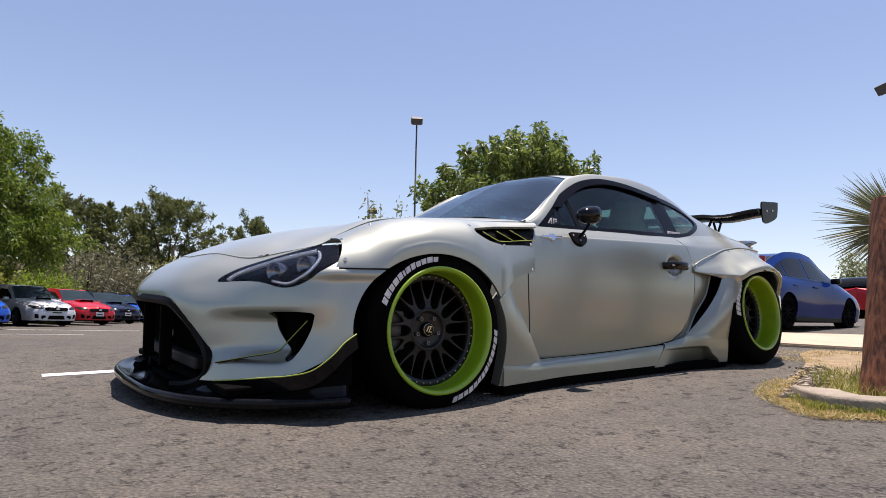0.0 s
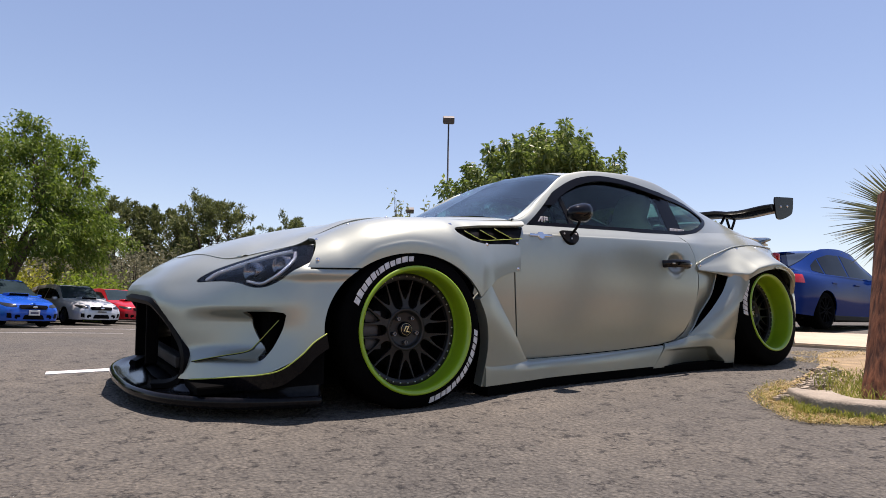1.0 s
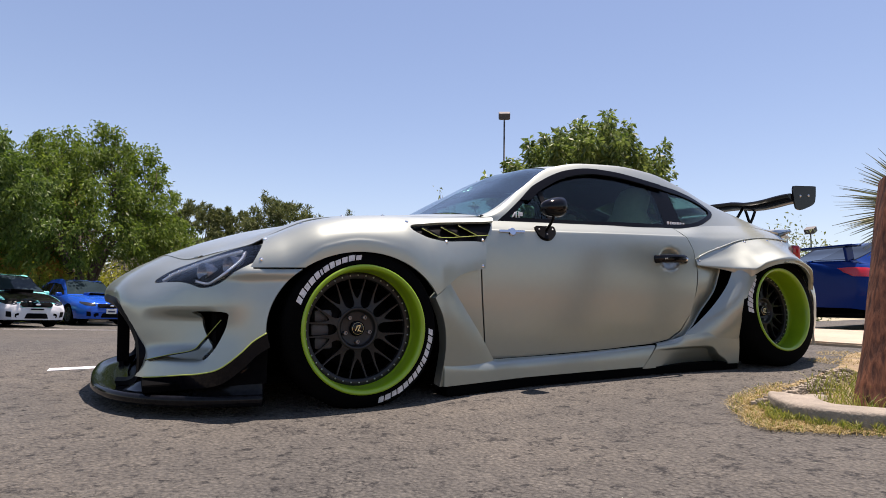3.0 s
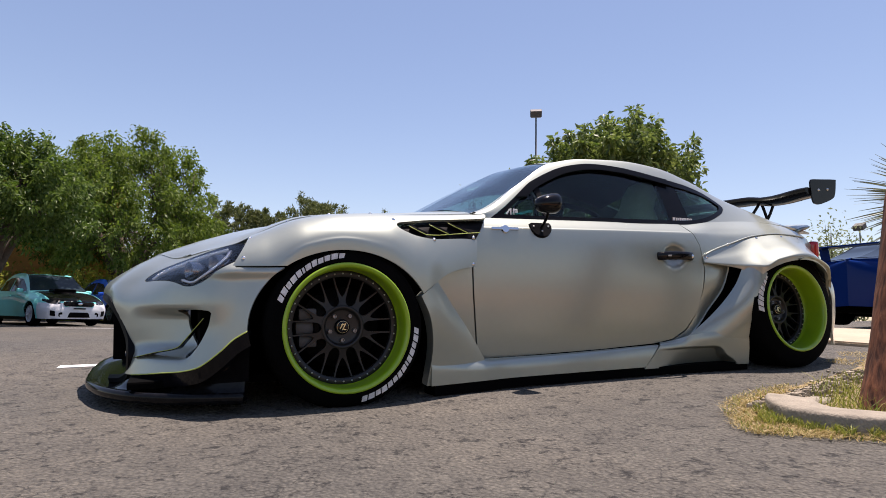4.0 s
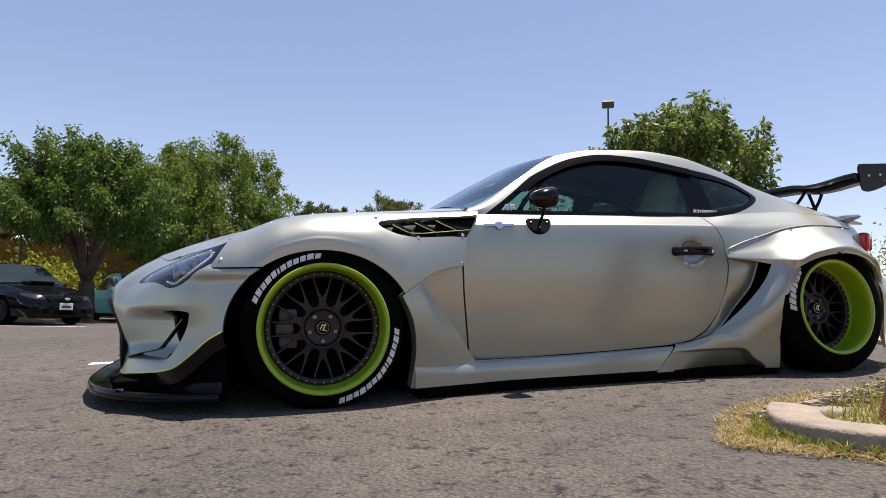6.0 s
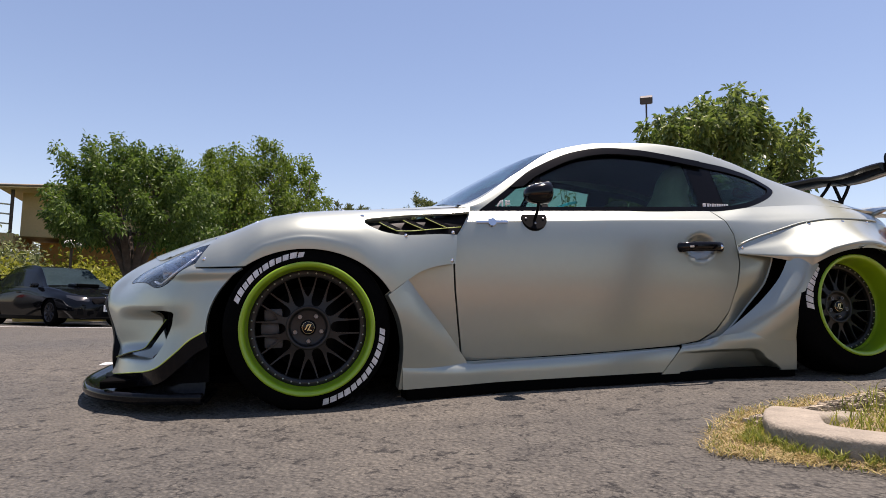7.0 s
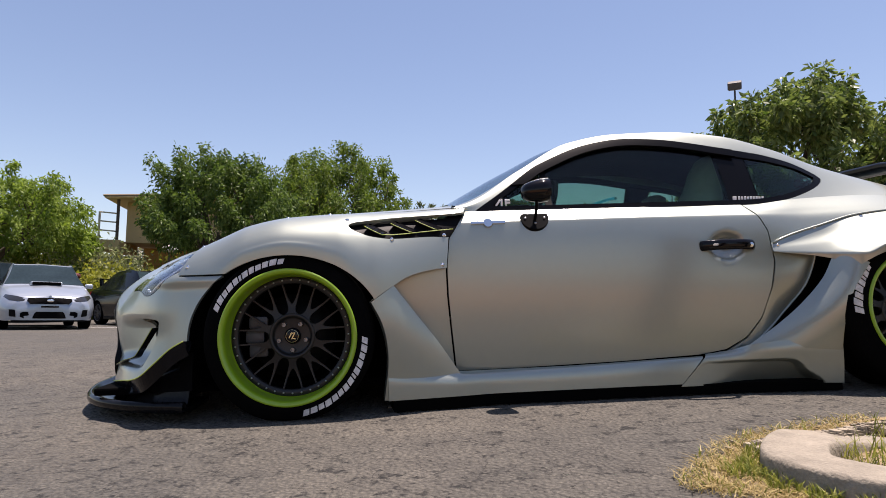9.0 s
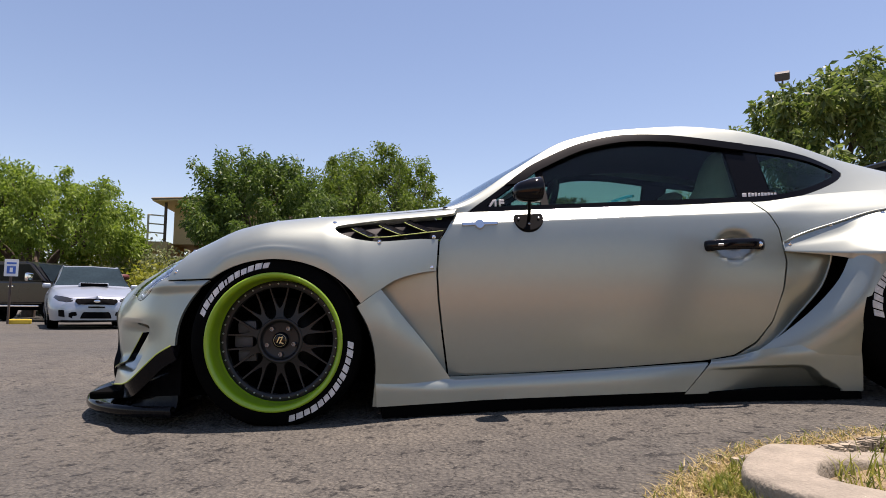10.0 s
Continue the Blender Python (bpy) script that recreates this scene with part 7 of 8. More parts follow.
def sedan(name, label, paint, at, heading, rim=RIM_DARK, wing=False, scoop=True, hatch=False, hood_mat=None, nose_mat=None, plate=True, height=1.0, group="cars parked in the row", roof_mat=None, mirror_mat=None):
    """A four-door car: +x is its front. at: middle of the wheelbase on the ground; heading in degrees."""
    t = thing(name, label, "car", Matrix.Translation((at[0], at[1], ground_z(*at))) @ Matrix.Rotation(radians(heading), 4, "Z"), group)
    xs = np.concatenate([np.linspace(-2.24, -1.9, 10), np.arange(-1.86, 1.85, 0.055), np.linspace(1.86, 2.30, 16)])
    k = height
    c0 = [(-2.24, 0.0, 0.30), (-2.22, 0.60, 0.28), (-2.0, 0.80, 0.24), (0, 0.84, 0.19), (1.7, 0.83, 0.20), (2.1, 0.74, 0.19), (2.27, 0.50, 0.20), (2.30, 0.0, 0.20)]
    c1 = [(-2.24, 0.0, 0.55), (-2.22, 0.66, 0.52), (-2.0, 0.86, 0.50), (-1.35, 0.90, 0.48), (0, 0.87, 0.48), (1.3, 0.90, 0.48), (1.8, 0.87, 0.45), (2.1, 0.78, 0.42), (2.27, 0.55, 0.42), (2.30, 0.0, 0.42)]
    c2 = [(-2.24, 0.0, 0.85), (-2.22, 0.64, 0.80), (-2.0, 0.83, 0.78), (-1.35, 0.89, 0.74), (0, 0.865, 0.72), (1.3, 0.885, 0.68), (1.8, 0.84, 0.63), (2.1, 0.73, 0.58), (2.25, 0.52, 0.56), (2.28, 0.0, 0.56)]
    c3 = [(-2.22, 0.0, 0.96), (-2.18, 0.60, 0.94), (-2.0, 0.77, 0.93), (-1.35, 0.82, 0.91), (0, 0.83, 0.90), (0.95, 0.82, 0.87), (1.4, 0.80, 0.80), (1.8, 0.76, 0.735), (2.05, 0.66, 0.685), (2.20, 0.48, 0.65), (2.25, 0.0, 0.65)]
    c4 = [(-2.16, 0.0, 1.03), (-2.12, 0.52, 1.01), (-1.9, 0.62, 1.00), (-1.35, 0.70, 0.97), (0, 0.74, 0.95), (0.95, 0.70, 0.93), (1.4, 0.66, 0.88), (1.8, 0.60, 0.80), (2.05, 0.52, 0.735), (2.17, 0.40, 0.69), (2.22, 0.0, 0.69)]
    c5 = [(-2.14, 0.0, 1.035), (-1.9, 0.0, 1.03), (-1.35, 0.0, 1.0), (0, 0.0, 0.98), (0.95, 0.0, 0.975), (1.4, 0.0, 0.93), (1.8, 0.0, 0.84), (2.05, 0.0, 0.77), (2.17, 0.0, 0.72), (2.21, 0.0, 0.705)]

    def hskin(curves, xs_, per=5):
        G = loft(curves, xs_, per)
        sk = Skin.grid(G)
        P_, N_ = sk.A[:, :3], sk.A[:, 3:6]
        if np.mean(np.sum((P_ - np.array((0, 0, 0.6))) * N_, 1)) < 0:
            sk.A[:, 3:6] *= -1
            sk.T = sk.T[:, ::-1]
        return sk
    body = hskin([c0, c1, c2, c3, c4, c5], xs)
    for cx in (-1.32, 1.33):
        body = body.cut(lambda A: np.where(A[:, 2] < 0.75, 0.355 - np.hypot(A[:, 0] - cx, (A[:, 2] - 0.31)), -0.1))
    front = body.copy().cut(lambda A: 1.78 - A[:, 0]).cut(lambda A: A[:, 2] - 0.62)
    hoodp = body.copy().cut(lambda A: 1.0 - A[:, 0]).cut(lambda A: np.abs(A[:, 1]) - 0.66).cut(lambda A: 0.66 - A[:, 2])
    B_ = body.A[body.A[:, 0] > 1.55]

    def face_patch(poly, off=0.006):
        """A piece of the front face with outline (half width, z), following the nose."""
        q = np.array(poly)
        ws_ = np.arange(max(0.0, q[:, 0].min() - 0.02), q[:, 0].max() + 0.03, 0.016)
        zs_ = np.arange(q[:, 1].min() - 0.015, q[:, 1].max() + 0.025, 0.012)
        G_ = np.zeros((len(ws_), len(zs_), 3))
        for a, w_ in enumerate(ws_):
            for b, z_ in enumerate(zs_):
                d2 = (B_[:, 1] + w_) ** 2 + (B_[:, 2] - z_) ** 2 + 1e-5
                n8 = np.argpartition(d2, 8)[:8]
                G_[a, b] = (np.sum(B_[n8, 0] / d2[n8]) / np.sum(1 / d2[n8]) + off, -w_, z_)
        for _ in range(3):
            G_[1:-1, :, 0] = (G_[:-2, :, 0] + G_[1:-1, :, 0] * 2 + G_[2:, :, 0]) / 4
            G_[:, 1:-1, 0] = (G_[:, :-2, 0] + G_[:, 1:-1, 0] * 2 + G_[:, 2:, 0]) / 4
        return Skin.grid(G_).cut(lambda A: poly_dist(poly, -A[:, 1], A[:, 2]))
    mouth = face_patch([(-0.1, 0.235), (0.44, 0.235), (0.51, 0.27), (0.51, 0.345), (0.46, 0.372), (-0.1, 0.372)], 0.010)
    surround = face_patch([(-0.1, 0.515), (0.36, 0.515), (0.43, 0.60), (0.40, 0.672), (-0.1, 0.677)], 0.010)
    grille = face_patch([(-0.1, 0.532), (0.345, 0.532), (0.405, 0.60), (0.38, 0.655), (-0.1, 0.660)], 0.034)
    lamps = face_patch([(0.44, 0.575), (0.70, 0.600), (0.81, 0.685), (0.76, 0.725), (0.57, 0.69), (0.44, 0.650)], 0.012)
    fogs = face_patch([(0.58, 0.265), (0.69, 0.28), (0.70, 0.42), (0.60, 0.41)], 0.012)
    tails = body.copy().cut(lambda A: A[:, 0] + 1.95).cut(lambda A: poly_dist([(0.42, 0.78), (0.88, 0.76), (0.88, 0.90), (0.46, 0.92)], -A[:, 1], A[:, 2]))
    body.make("body", paint, t, "", 0.015)
    for sk, nm, mt, off in ((mouth, "lower_grille", BLACK_MATT, 0.0), (surround, "grille_surround", paint, 0.0), (grille, "grille", BLACK_MATT, 0.0), (lamps, "headlamp", HEADLAMP, 0.0), (fogs, "fog_lamp_pocket", BLACK_SATIN, 0.0), (tails, "tail_lamp", RED_LENS, 0.006)):
        sk.A[:, :3] += off * sk.A[:, 3:6]
        sk.make(nm, mt, t, "", 0.01)
    if nose_mat:
        front.A[:, :3] += 0.0025 * front.A[:, 3:6]
        front.make("front_bumper", nose_mat, t, "white front bumper", 0.006)
    if hood_mat:
        hoodp.A[:, :3] += 0.003 * hoodp.A[:, 3:6]
        hoodp.make("hood", hood_mat, t, "bare carbon hood", 0.006)
    # cabin
    rl = -1.55 if not hatch else -1.95
    gx2 = np.arange(-2.05 if not hatch else -2.15, 1.06, 0.045)
    b_ = [(-2.15, 0.70, 0.99), (-1.35, 0.79, 0.935), (0, 0.82, 0.915), (0.95, 0.80, 0.895), (1.06, 0.78, 0.895)]
    zr = [(-2.15, 0.985), (-2.0, 1.02), (-1.55, 1.16), (-1.1, 1.33), (-0.75, 1.405), (-0.2, 1.435), (0.2, 1.40), (0.6, 1.17), (0.95, 0.95), (1.06, 0.90)] if not hatch else [(-2.15, 1.05), (-2.0, 1.24), (-1.75, 1.37), (-1.2, 1.43), (-0.4, 1.455), (0.2, 1.41), (0.6, 1.17), (0.95, 0.95), (1.06, 0.90)]
    wr = pc([(-2.15, 0.60), (-1.2, 0.60), (0.0, 0.60), (0.3, 0.61), (0.95, 0.76), (1.06, 0.78)])
    r_ = [(x, float(wr(x)), z * k if z > 1 else z) for x, z in zr]
    i_ = [(x, w_ - 0.09, z + 0.022) for x, w_, z in r_]
    m_ = [(x, 0.0, z + 0.045) for x, w_, z in r_]
    cab = hskin([b_, r_, i_, m_], gx2, 7)
    sidep = cab.copy().cut(lambda A: A[:, 7] - 0.35)
    outl = [(0.80, 0.945), (0.52, 1.12), (0.20, 1.29), (-0.25, 1.345), (-0.75, 1.33), (-1.15, 1.235), (-1.42, 1.10), (-1.50, 1.0), (-1.1, 0.955), (0, 0.935)] if not hatch else [(0.80, 0.945), (0.52, 1.12), (0.20, 1.29), (-0.4, 1.36), (-1.2, 1.33), (-1.75, 1.22), (-1.9, 1.05), (-1.2, 0.96), (0, 0.935)]
    winp = sidep.copy().cut(lambda A: poly_dist(outl, A[:, 0], A[:, 2]))
    cab.make("cabin", roof_mat or paint, t, "", 0.012)
    for lo, hi, nm in ((-0.30, 2, "front_side_window"), (-1.12, -0.36, "rear_side_window"), (-3, -1.17, "quarter_window")):
        g_ = winp.copy().cut(lambda A: lo - A[:, 0]).cut(lambda A: A[:, 0] - hi)
        g_.A[:, :3] += 0.004 * g_.A[:, 3:6]
        g_.make(nm, CAR_GLASS, t, "", 0.01)
    sh = cab.copy().cut(lambda A: 0.40 - A[:, 7]).cut(lambda A: 0.24 - A[:, 0]).cut(lambda A: A[:, 0] - 0.97)
    sh.A[:, :3] += 0.004 * sh.A[:, 3:6]
    sh.make("windscreen", CAR_SHIELD, t, "", 0.01)
    rw = cab.copy().cut(lambda A: 0.42 - A[:, 7]).cut(lambda A: A[:, 0] + (1.12 if not hatch else 1.80)).cut(lambda A: (-1.95 if not hatch else -2.10) - A[:, 0])
    rw.A[:, :3] += 0.004 * rw.A[:, 3:6]
    rw.make("rear_window", CAR_GLASS, t, "", 0.01)
    for s in (-1, 1):
        for cx in (-1.32, 1.33):
            car_wheel(t, cx, 0.87 * s, 0.325, rim, s)
        part("door_mirror", box_bm(0.11, 0.17, 0.11, (0.66, 0.905 * s, 0.955), 0.04, 3), mirror_mat or paint, t, smooth=True)
        part("sill", box_bm(2.0, 0.10, 0.10, (0, 0.80 * s, 0.20), 0.02), BLACK_SATIN, t)
        for hx_ in (-0.15, -1.0):
            part("door_handle", box_bm(0.18, 0.03, 0.03, (hx_, 0.868 * s, 0.80), 0.01), paint, t)
    part("underbody", box_bm(3.9, 1.5, 0.24, (0, 0, 0.32), 0.05), BLACK_DEEP, t)
    part("front_lip", box_bm(0.30, 1.30, 0.035, (2.12, 0, 0.185), 0.012, 2), BLACK_SATIN, t)
    if scoop:
        part("hood_scoop", box_bm(0.36, 0.60, 0.09, (1.16, 0, 0.975), 0.035, 3), hood_mat or paint, t, smooth=True)
        part("scoop_mouth", box_bm(0.03, 0.54, 0.070, (1.338, 0, 0.978), 0.01, 1), BLACK_DEEP, t)
    V, F = lathe([(0.0001, -0.004), (0.04, -0.004), (0.045, 0.0), (0.045, 0.02)], 20)
    lg = obj("nose_emblem", V, F, CHROME, t)
    lg.matrix_basis = Matrix.Translation((2.345, 0, 0.60)) @ Matrix.Rotation(radians(90), 4, "Z") @ Matrix.Diagonal((1.4, 1, 0.75, 1))
    if plate:
        pl = part("number_plate", box_bm(0.015, 0.31, 0.155, (2.315, 0, 0.43), 0.004, 1), PLATE, t, "white number plate")
        part("plate_bar", box_bm(0.004, 0.22, 0.05, (2.325, 0, 0.425), 0.001, 1), PLATE_INK, pl)
    else:
        part("plate_holder", box_bm(0.015, 0.32, 0.035, (2.318, 0, 0.475), 0.004, 1), BLACK_SATIN, t)
    if wing:
        w_ = part("boot_wing", box_bm(0.26, 1.34, 0.025, (-2.02, 0, 1.27), 0.01), paint, t)
        for s in (-1, 1):
            part("wing_foot", box_bm(0.20, 0.04, 0.26, (-1.99, 0.52 * s, 1.14), 0.015, rot=Matrix.Rotation(radians(-14), 4, "Y")), paint, t)
    return t


def fwd(nose, heading, back=1.5):
    return (nose[0] - back * math.cos(radians(heading)), nose[1] - back * math.sin(radians(heading)))


P_SILVER = car_paint("car_silver", (0.33, 0.37, 0.42), 0.5)
P_BRIGHT = car_paint("car_bright_silver", (0.5104, 0.528, 0.5456), 0.25)
P_BLACK = car_paint("car_black", (0.003, 0.0035, 0.005), 0.0, 0.25, 0.12)
P_TEAL = car_paint("car_teal", (0.22, 0.76, 0.70), 0.05)
P_WHITE = car_paint("car_white", (0.6512, 0.66, 0.6688), 0.0)
P_BLUE = car_paint("car_blue", (0.0088, 0.0792, 0.4224), 0.1)
P_BLUE2 = mat("car_deep_blue", (0.004, 0.024, 0.135), 0.10, 0.0, 0.0, var=0.05, scale=3, spec=0.10)
P_RED = car_paint("car_red", (0.4224, 0.0106, 0.0194), 0.2)
P_NAVY = car_paint("car_navy", (0.006, 0.011, 0.032), 0.0)
P_GREY = car_paint("truck_grey", (0.014, 0.015, 0.018), 0.0)
sedan("sedan_car", "pale silver sedan with a black hood scoop, nose to the lane", P_SILVER, fwd((-7.25, 10.95), -57), -57, plate=False)
sedan("sedan_car", "glossy black sedan with dark wheels and a boot wing", P_BLACK, fwd((-5.25, 13.45), -43), -43, wing=True)
sedan("sedan_car", "teal and white sedan with a carbon hood and white wheels", P_TEAL, fwd((-3.45, 17.1), -60), -60, rim=RIM_WHITE, hood_mat=CARBON, nose_mat=P_WHITE, plate=False)
sedan("sedan_car", "bright blue older sedan with a white number plate", P_BLUE, fwd((-1.75, 19.9), -63), -63)
sedan("hatchback_car", "bright silver hatchback with a black hood scoop", P_BRIGHT, fwd((0.35, 23.9), -66), -66, hatch=True, plate=False)
sedan("sedan_car", "red sedan with a black hood scoop", P_RED, fwd((2.05, 26.6), -66), -66)
sedan("hatchback_car", "dark navy hatchback parked in the row", P_NAVY, fwd((3.75, 30.5), -66), -66, hatch=True)
sedan("sedan_car", "blue sedan at the far end of the row", P_BLUE, fwd((5.0, 33.6), -66), -66)
sedan("sedan_car", "blue sedan past the end of the row", P_BLUE, fwd((6.5, 37.0), -66), -66)
sedan("sedan_car", "deep blue sedan with a tall boot wing and black wheels", P_BLUE2, (11.35, 3.45), 2, rim=BLACK_MATT, wing=True, plate=False, mirror_mat=BLACK_GLOSS)
sedan("hatchback_car", "red hatchback with a black roof beyond the blue sedan", P_RED, (24.6, 6.6), 8, hatch=True, roof_mat=P_BLACK, plate=False, scoop=False)


def pickup(at, heading):
    t = thing("pickup_truck", "dark grey crew-cab pickup with chrome mirrors", "truck", Matrix.Translation((at[0], at[1], ground_z(*at))) @ Matrix.Rotation(radians(heading), 4, "Z"))

    def extrude(name, outline, half, mt, bevel=0.05):
        bm = bmesh.new()
        a = [bm.verts.new((x, -half, z)) for x, z in outline]
        b = [bm.verts.new((x, half, z)) for x, z in outline]
        bm.faces.new(a), bm.faces.new(b[::-1])
        for i in range(len(a)):
            j = (i + 1) % len(a)
            bm.faces.new((a[i], b[i], b[j], a[j]))
        bmesh.ops.recalc_face_normals(bm, faces=bm.faces)
        bmesh.ops.bevel(bm, geom=bm.edges[:], offset=bevel, segments=3, affect="EDGES")
        return part(name, bm, mt, t, smooth=True)
    extrude("body", [(-2.8, 0.55), (-2.85, 1.22), (-1.0, 1.25), (1.35, 1.22), (2.55, 1.12), (2.75, 1.0), (2.75, 0.55)], 0.97, P_GREY)
    extrude("cab", [(-1.05, 1.18), (-0.9, 1.78), (-0.6, 1.88), (0.55, 1.88), (0.8, 1.82), (1.45, 1.18)], 0.80, P_GREY, 0.07)
    for s in (-1, 1):
        for x0, x1, xt0, xt1 in ((-0.88, 0.0, -0.78, 0.0), (0.08, 1.22, 0.08, 0.70)):
            bm = bmesh.new()
            f = bm.faces.new([bm.verts.new(p) for p in ((x0, 0.806 * s, 1.26), (x1, 0.806 * s, 1.26), (xt1, 0.802 * s, 1.77), (xt0, 0.802 * s, 1.77))])
            bmesh.ops.solidify(bm, geom=[f], thickness=0.01)
            part("side_window", bm, CAR_GLASS, t)
        for cx in (-1.85, 1.75):
            car_wheel(t, cx, 0.96 * s, 0.41, RIM_DARK, s)
        mm = part("door_mirror", box_bm(0.12, 0.24, 0.26, (1.05, 1.12 * s, 1.36), 0.05, 3), CHROME, t, "chrome towing mirror", smooth=True)
        part("running_board", box_bm(2.6, 0.14, 0.06, (0.1, 1.0 * s, 0.48), 0.02), CHROME, t, "chrome running board")
        part("headlamp", box_bm(0.08, 0.34, 0.22, (2.74, 0.72 * s, 0.93), 0.03), HEADLAMP, t)
        for hx_ in (-0.75, 0.25):
            part("door_handle", box_bm(0.20, 0.03, 0.05, (hx_, 0.985 * s, 1.08), 0.012), CHROME, t)
    bm = bmesh.new()
    f = bm.faces.new([bm.verts.new(p) for p in ((1.44, -0.70, 1.24), (1.44, 0.70, 1.24), (0.86, 0.62, 1.80), (0.86, -0.62, 1.80))])
    bmesh.ops.solidify(bm, geom=[f], thickness=-0.03)
    part("windscreen", bm, CAR_SHIELD, t)
    part("grille", box_bm(0.06, 1.0, 0.30, (2.76, 0, 0.90), 0.03), BLACK_SATIN, t)
    part("front_bumper", box_bm(0.20, 1.9, 0.22, (2.78, 0, 0.60), 0.06, 3), CHROME, t, smooth=True)
    part("underbody", box_bm(5.0, 1.5, 0.3, (0, 0, 0.5), 0.05), BLACK_DEEP, t)


pickup((-12.8, 17.3), -13)

# two-storey tan building with an outside gallery
WALL_TAN = mat("tan_stucco", (0.5456, 0.396, 0.2024), 0.9, var=0.08, scale=1.5, bump=0.3, bump_scale=40)
WALL_ORANGE = mat("orange_siding", (0.4576, 0.2112, 0.0528), 0.85, var=0.15, scale=2)
ROOF_EDGE = mat("roof_edge", (0.26, 0.20, 0.14), 0.85, var=0.1)
TRIM_WHITE = mat("cream_trim", (0.5456, 0.484, 0.352), 0.8, var=0.05)
SOFFIT = mat("tan_soffit", (0.72, 0.52, 0.28), 0.8, var=0.05)
POST_BROWN = mat("dark_post", (0.09, 0.065, 0.05), 0.8, var=0.1)
hx0, hy0 = -12.2, 26.4
gz = ground_z(hx0, hy0)
house_ = thing("building", "two-storey tan building with a wide eave and outside gallery", "building", Matrix.Translation((hx0, hy0, gz)) @ Matrix.Rotation(radians(8), 4, "Z"))
part("upper_wall", box_bm(9.0, 7.0, 2.15, (4.5, 3.5, 4.38), 0.02, 1), WALL_TAN, house_, "tan stucco upper wall")
lw = part("lower_wall", box_bm(8.6, 6.4, 3.15, (4.9, 4.0, 1.57), 0.02, 1), WALL_ORANGE, house_, "orange-brown lower wall")
for k in range(12):
    part("siding_board", box_bm(8.6, 0.03, 0.20, (4.9, 0.79, 0.25 + 0.245 * k), 0.006, 1, rot=Matrix.Rotation(radians(5), 4, "X")), WALL_ORANGE, lw)
rf = part("roof", box_bm(10.2, 9.6, 0.09, (4.45, 3.4, 5.50), 0.03, 1, rot=Matrix.Rotation(radians(-3), 4, "Y")), ROOF_EDGE, house_, "flat roof with a wide eave")
part("soffit", box_bm(10.1, 9.5, 0.05, (4.45, 3.4, 5.42), 0.01, 1, rot=Matrix.Rotation(radians(-3), 4, "Y")), SOFFIT, rf, "tan painted soffit")
part("gallery_floor", box_bm(1.0, 3.0, 0.45, (-0.5, 0.6, 3.12), 0.02, 1), WALL_TAN, house_, "tan gallery floor edge")
for x, y in ((-0.9, -0.8), (-0.15, -0.8), (-0.9, 2.0)):
    part("gallery_post", box_bm(0.11, 0.11, 3.3 if x < -0.5 else 5.4, (x, y, 1.65 if x < -0.5 else 2.7), 0.01, 1), TRIM_WHITE if x < -0.5 else POST_BROWN, house_)
part("gallery_post", box_bm(0.08, 0.08, 1.3, (-0.9, -0.8, 3.95), 0.01, 1), TRIM_WHITE, house_)
for z in (3.75, 4.15, 4.55):
    part("gallery_rail", box_bm(0.80, 0.05, 0.06, (-0.52, -0.8, z), 0.01, 1, rot=Matrix.Rotation(radians(4), 4, "Y")), TRIM_WHITE, house_)
for x in (1.6, 4.4, 7.0):
    wn_ = part("window", box_bm(1.2, 0.06, 1.2, (x, -0.01, 4.75), 0.01, 1), POST_BROWN, house_)
    part("pane", box_bm(1.0, 0.03, 1.0, (x, -0.045, 4.75), 0.005, 1), CAR_GLASS, wn_)
# low yellow wall and bin behind the row
YELLOW_WALL = mat("yellow_stucco", (0.484, 0.3344, 0.088), 0.9, var=0.1, scale=2, bump=0.3)
RED_BIN = mat("maroon_plastic", (0.10, 0.022, 0.022), 0.6, var=0.2, scale=8)
wl = thing("low_wall", "low yellow stucco wall behind the parked cars", "wall", Matrix.Translation((-7.22, 18.68, ground_z(-7.22, 18.68))) @ Matrix.Rotation(radians(38), 4, "Z"))
part("wall_body", box_bm(3.5, 0.22, 0.80, (0, 0, 0.38), 0.01, 1), YELLOW_WALL, wl)
part("wall_cap", box_bm(3.6, 0.30, 0.07, (0, 0, 0.80), 0.015, 1), YELLOW_WALL, wl)
for x, y in ((-10.9, 19.1), (-7.9, 20.4)):
    bn = thing("litter_bin", "dark maroon litter bin with a flat lid", "bin", Matrix.Translation((x, y, ground_z(x, y))), "litter bins")
    V, F = lathe([(0.001, 0.0), (0.26, 0.0), (0.29, 1.35), (0.27, 1.35), (0.001, 1.30)], 20, "z")
    obj("drum", V, F, RED_BIN, bn)
    V, F = lathe([(0.001, 1.62), (0.28, 1.60), (0.34, 1.56), (0.34, 1.44), (0.30, 1.42), (0.001, 1.42)], 20, "z")
    obj("lid", V, F, RED_BIN, bn)
    tube("lid_post", [(0.2, 0, 1.3), (0.2, 0, 1.45)], 0.02, RED_BIN, bn)

# lamps
LAMP_METAL = mat("lamp_metal", (0.10, 0.095, 0.09), 0.6, 0.4, var=0.1, scale=10)
LAMP_LENS = mat("lamp_lens", (0.45, 0.44, 0.40), 0.3)


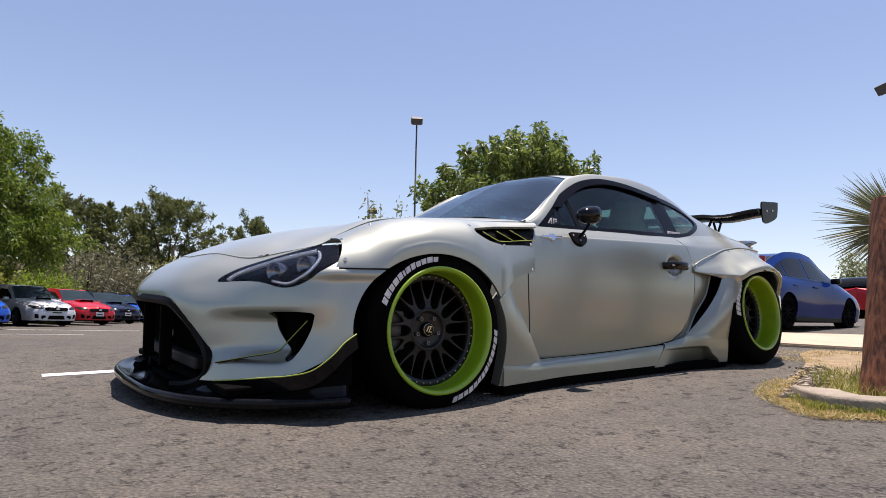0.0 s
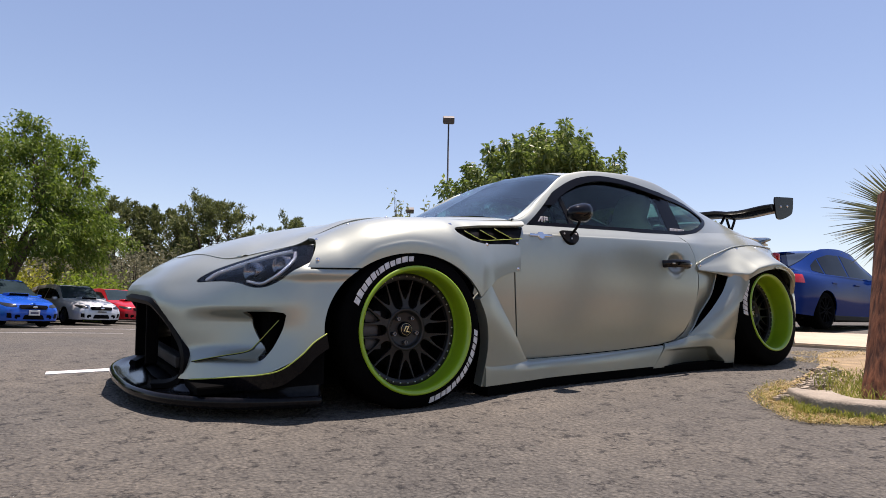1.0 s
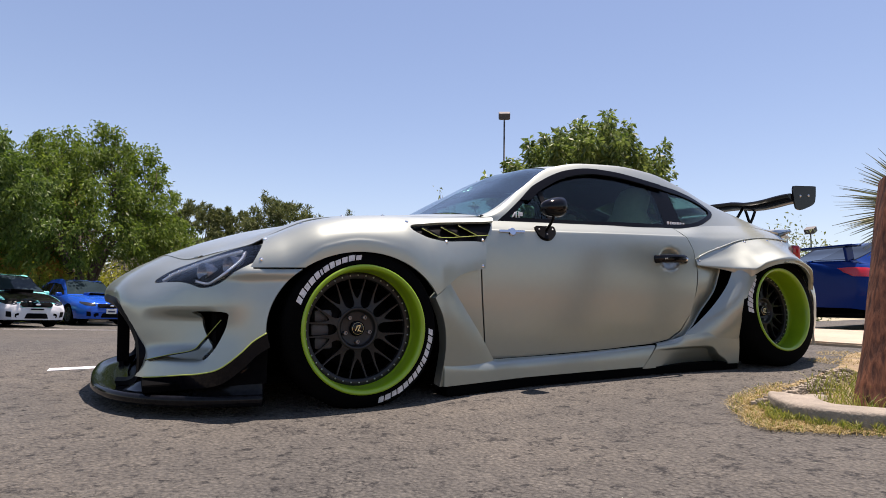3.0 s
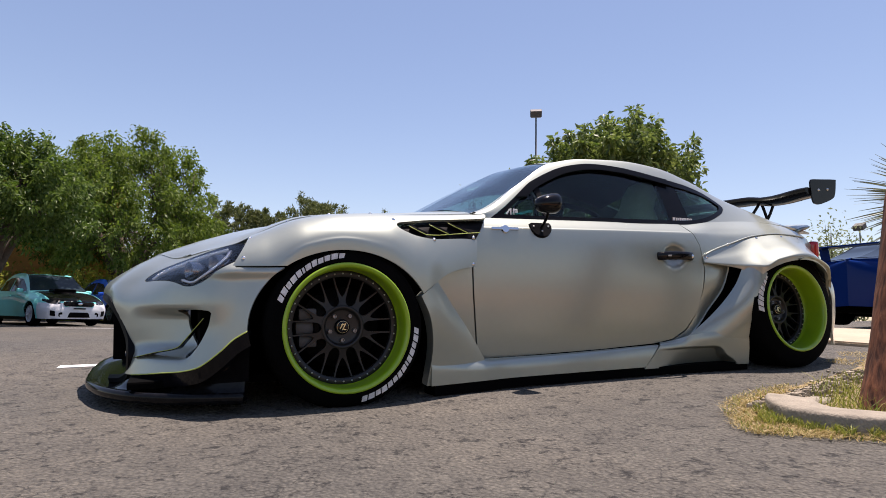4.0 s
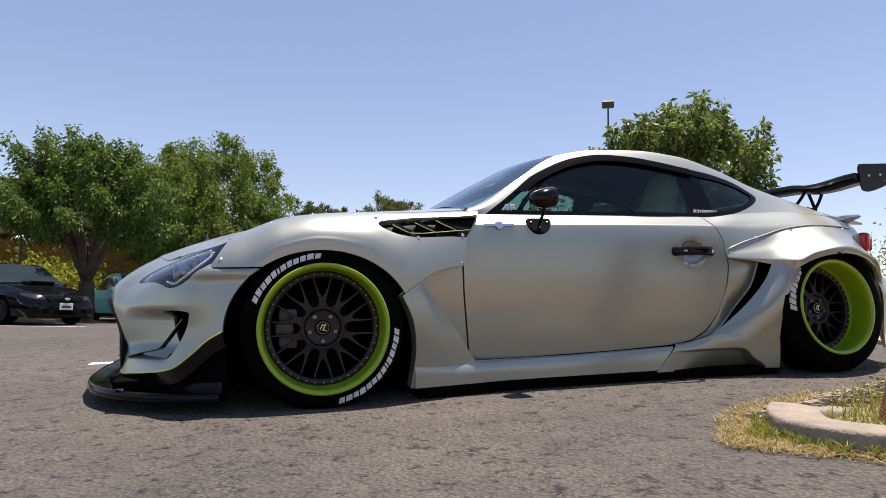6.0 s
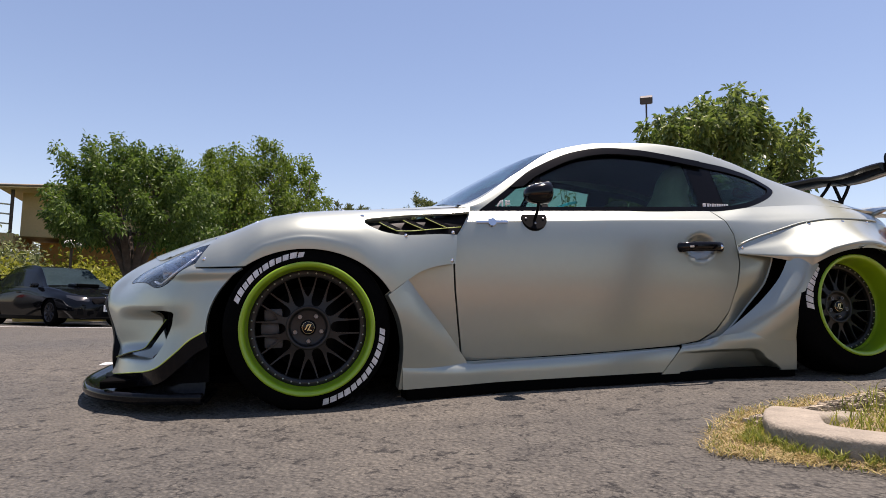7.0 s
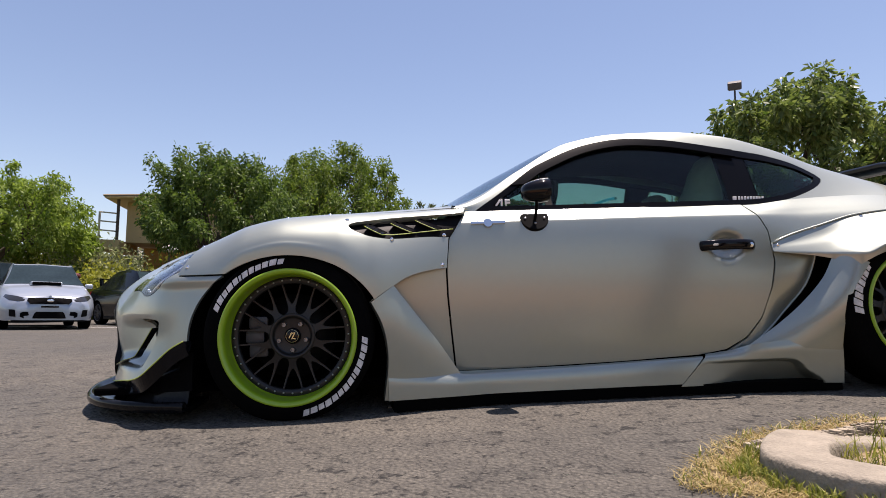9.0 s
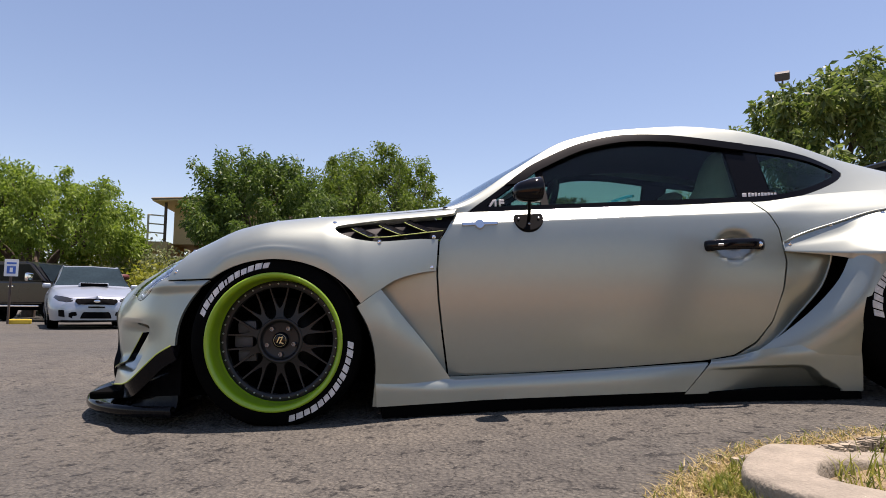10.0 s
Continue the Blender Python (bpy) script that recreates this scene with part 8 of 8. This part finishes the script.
def floodlight(at, h, ang, size=1.0, label="tall thin floodlight pole over the car park"):
    t = thing("street_lamp", label, "lamp", Matrix.Translation((at[0], at[1], ground_z(*at))) @ Matrix.Rotation(radians(ang), 4, "Z"), "car park lamps")
    V, F = sweep([(0, 0, -0.1), (0, 0, h * 0.5), (0, 0, h - 0.3 * size)], ring(1, 10), up=(1, 0.1, 0), scale=[0.075 * size, 0.06 * size, 0.05 * size])
    obj("pole", V, F, LAMP_METAL, t)
    tube("bracket", [(0, 0, h - 0.45 * size), (0.14 * size, 0, h - 0.28 * size), (0.05 * size, 0, h - 0.12 * size)], 0.03 * size, LAMP_METAL, t)
    hd_ = part("head", box_bm(0.62 * size, 0.72 * size, 0.40 * size, (0, 0, h), 0.03, 2, rot=Matrix.Rotation(radians(28), 4, "Y")), LAMP_METAL, t)
    part("lens", box_bm(0.5 * size, 0.6 * size, 0.03, (-0.10 * size, 0, h - 0.185 * size), 0.01, 1, rot=Matrix.Rotation(radians(28), 4, "Y")), LAMP_LENS, hd_)


floodlight((11.8, 17.4), 8.2, -120, 0.62)
floodlight((32.3, 8.3), 11.2, 150, 1.15)
floodlight((32.6, 57.8), 12.2, -120, 1.2)
floodlight((56.0, 35.0), 9.0, 190, 1.2)
pl_ = thing("path_lamp", "white capped path lamp near the building", "lamp", Matrix.Translation((-8.87, 22.6, ground_z(-8.87, 22.6))))
tube("pole", [(0, 0, 0), (0, 0, 2.7)], 0.05, POST_BROWN, pl_)
V, F = lathe([(0.05, 2.62), (0.30, 2.66), (0.34, 2.74), (0.20, 2.86), (0.001, 2.92)], 20, "z")
obj("shade", V, F, WHITE, pl_)
# parking sign
SIGN_BLUE = mat("sign_blue", (0.02, 0.10, 0.40), 0.5)
sg = thing("parking_sign", "white and blue parking sign on a dark pole", "sign", Matrix.Translation((-11.0, 13.65, ground_z(-11.0, 13.65))) @ Matrix.Rotation(radians(32), 4, "Z"))
tube("pole", [(0, 0, -0.05), (0, 0, 1.72)], 0.03, POST_BROWN, sg)
pn = part("panel", box_bm(0.32, 0.012, 0.46, (0, -0.04, 1.50), 0.012, 2), WHITE, sg, "white sign panel")
part("blue_square", box_bm(0.20, 0.004, 0.20, (0, -0.049, 1.44), 0.004, 1), SIGN_BLUE, pn)
part("sign_mark", box_bm(0.07, 0.003, 0.12, (0, -0.053, 1.44), 0.001, 1), WHITE, pn)
part("sign_bar", box_bm(0.22, 0.003, 0.05, (0, -0.048, 1.62), 0.001, 1), SIGN_BLUE, pn)
YELLOW_PAINT = mat("yellow_paint", (0.62, 0.44, 0.04), 0.7, var=0.15, scale=8)
for x, y in ((-10.85, 13.9),):
    ws_ = thing("wheel_stop", "short yellow painted concrete kerb end by the sign", "wheel stop", Matrix.Translation((x, y, ground_z(x, y))) @ Matrix.Rotation(radians(30), 4, "Z"), "wheel stops")
    part("stop_block", box_bm(0.55, 0.16, 0.14, (0, 0, 0.06), 0.03, 2), YELLOW_PAINT, ws_)
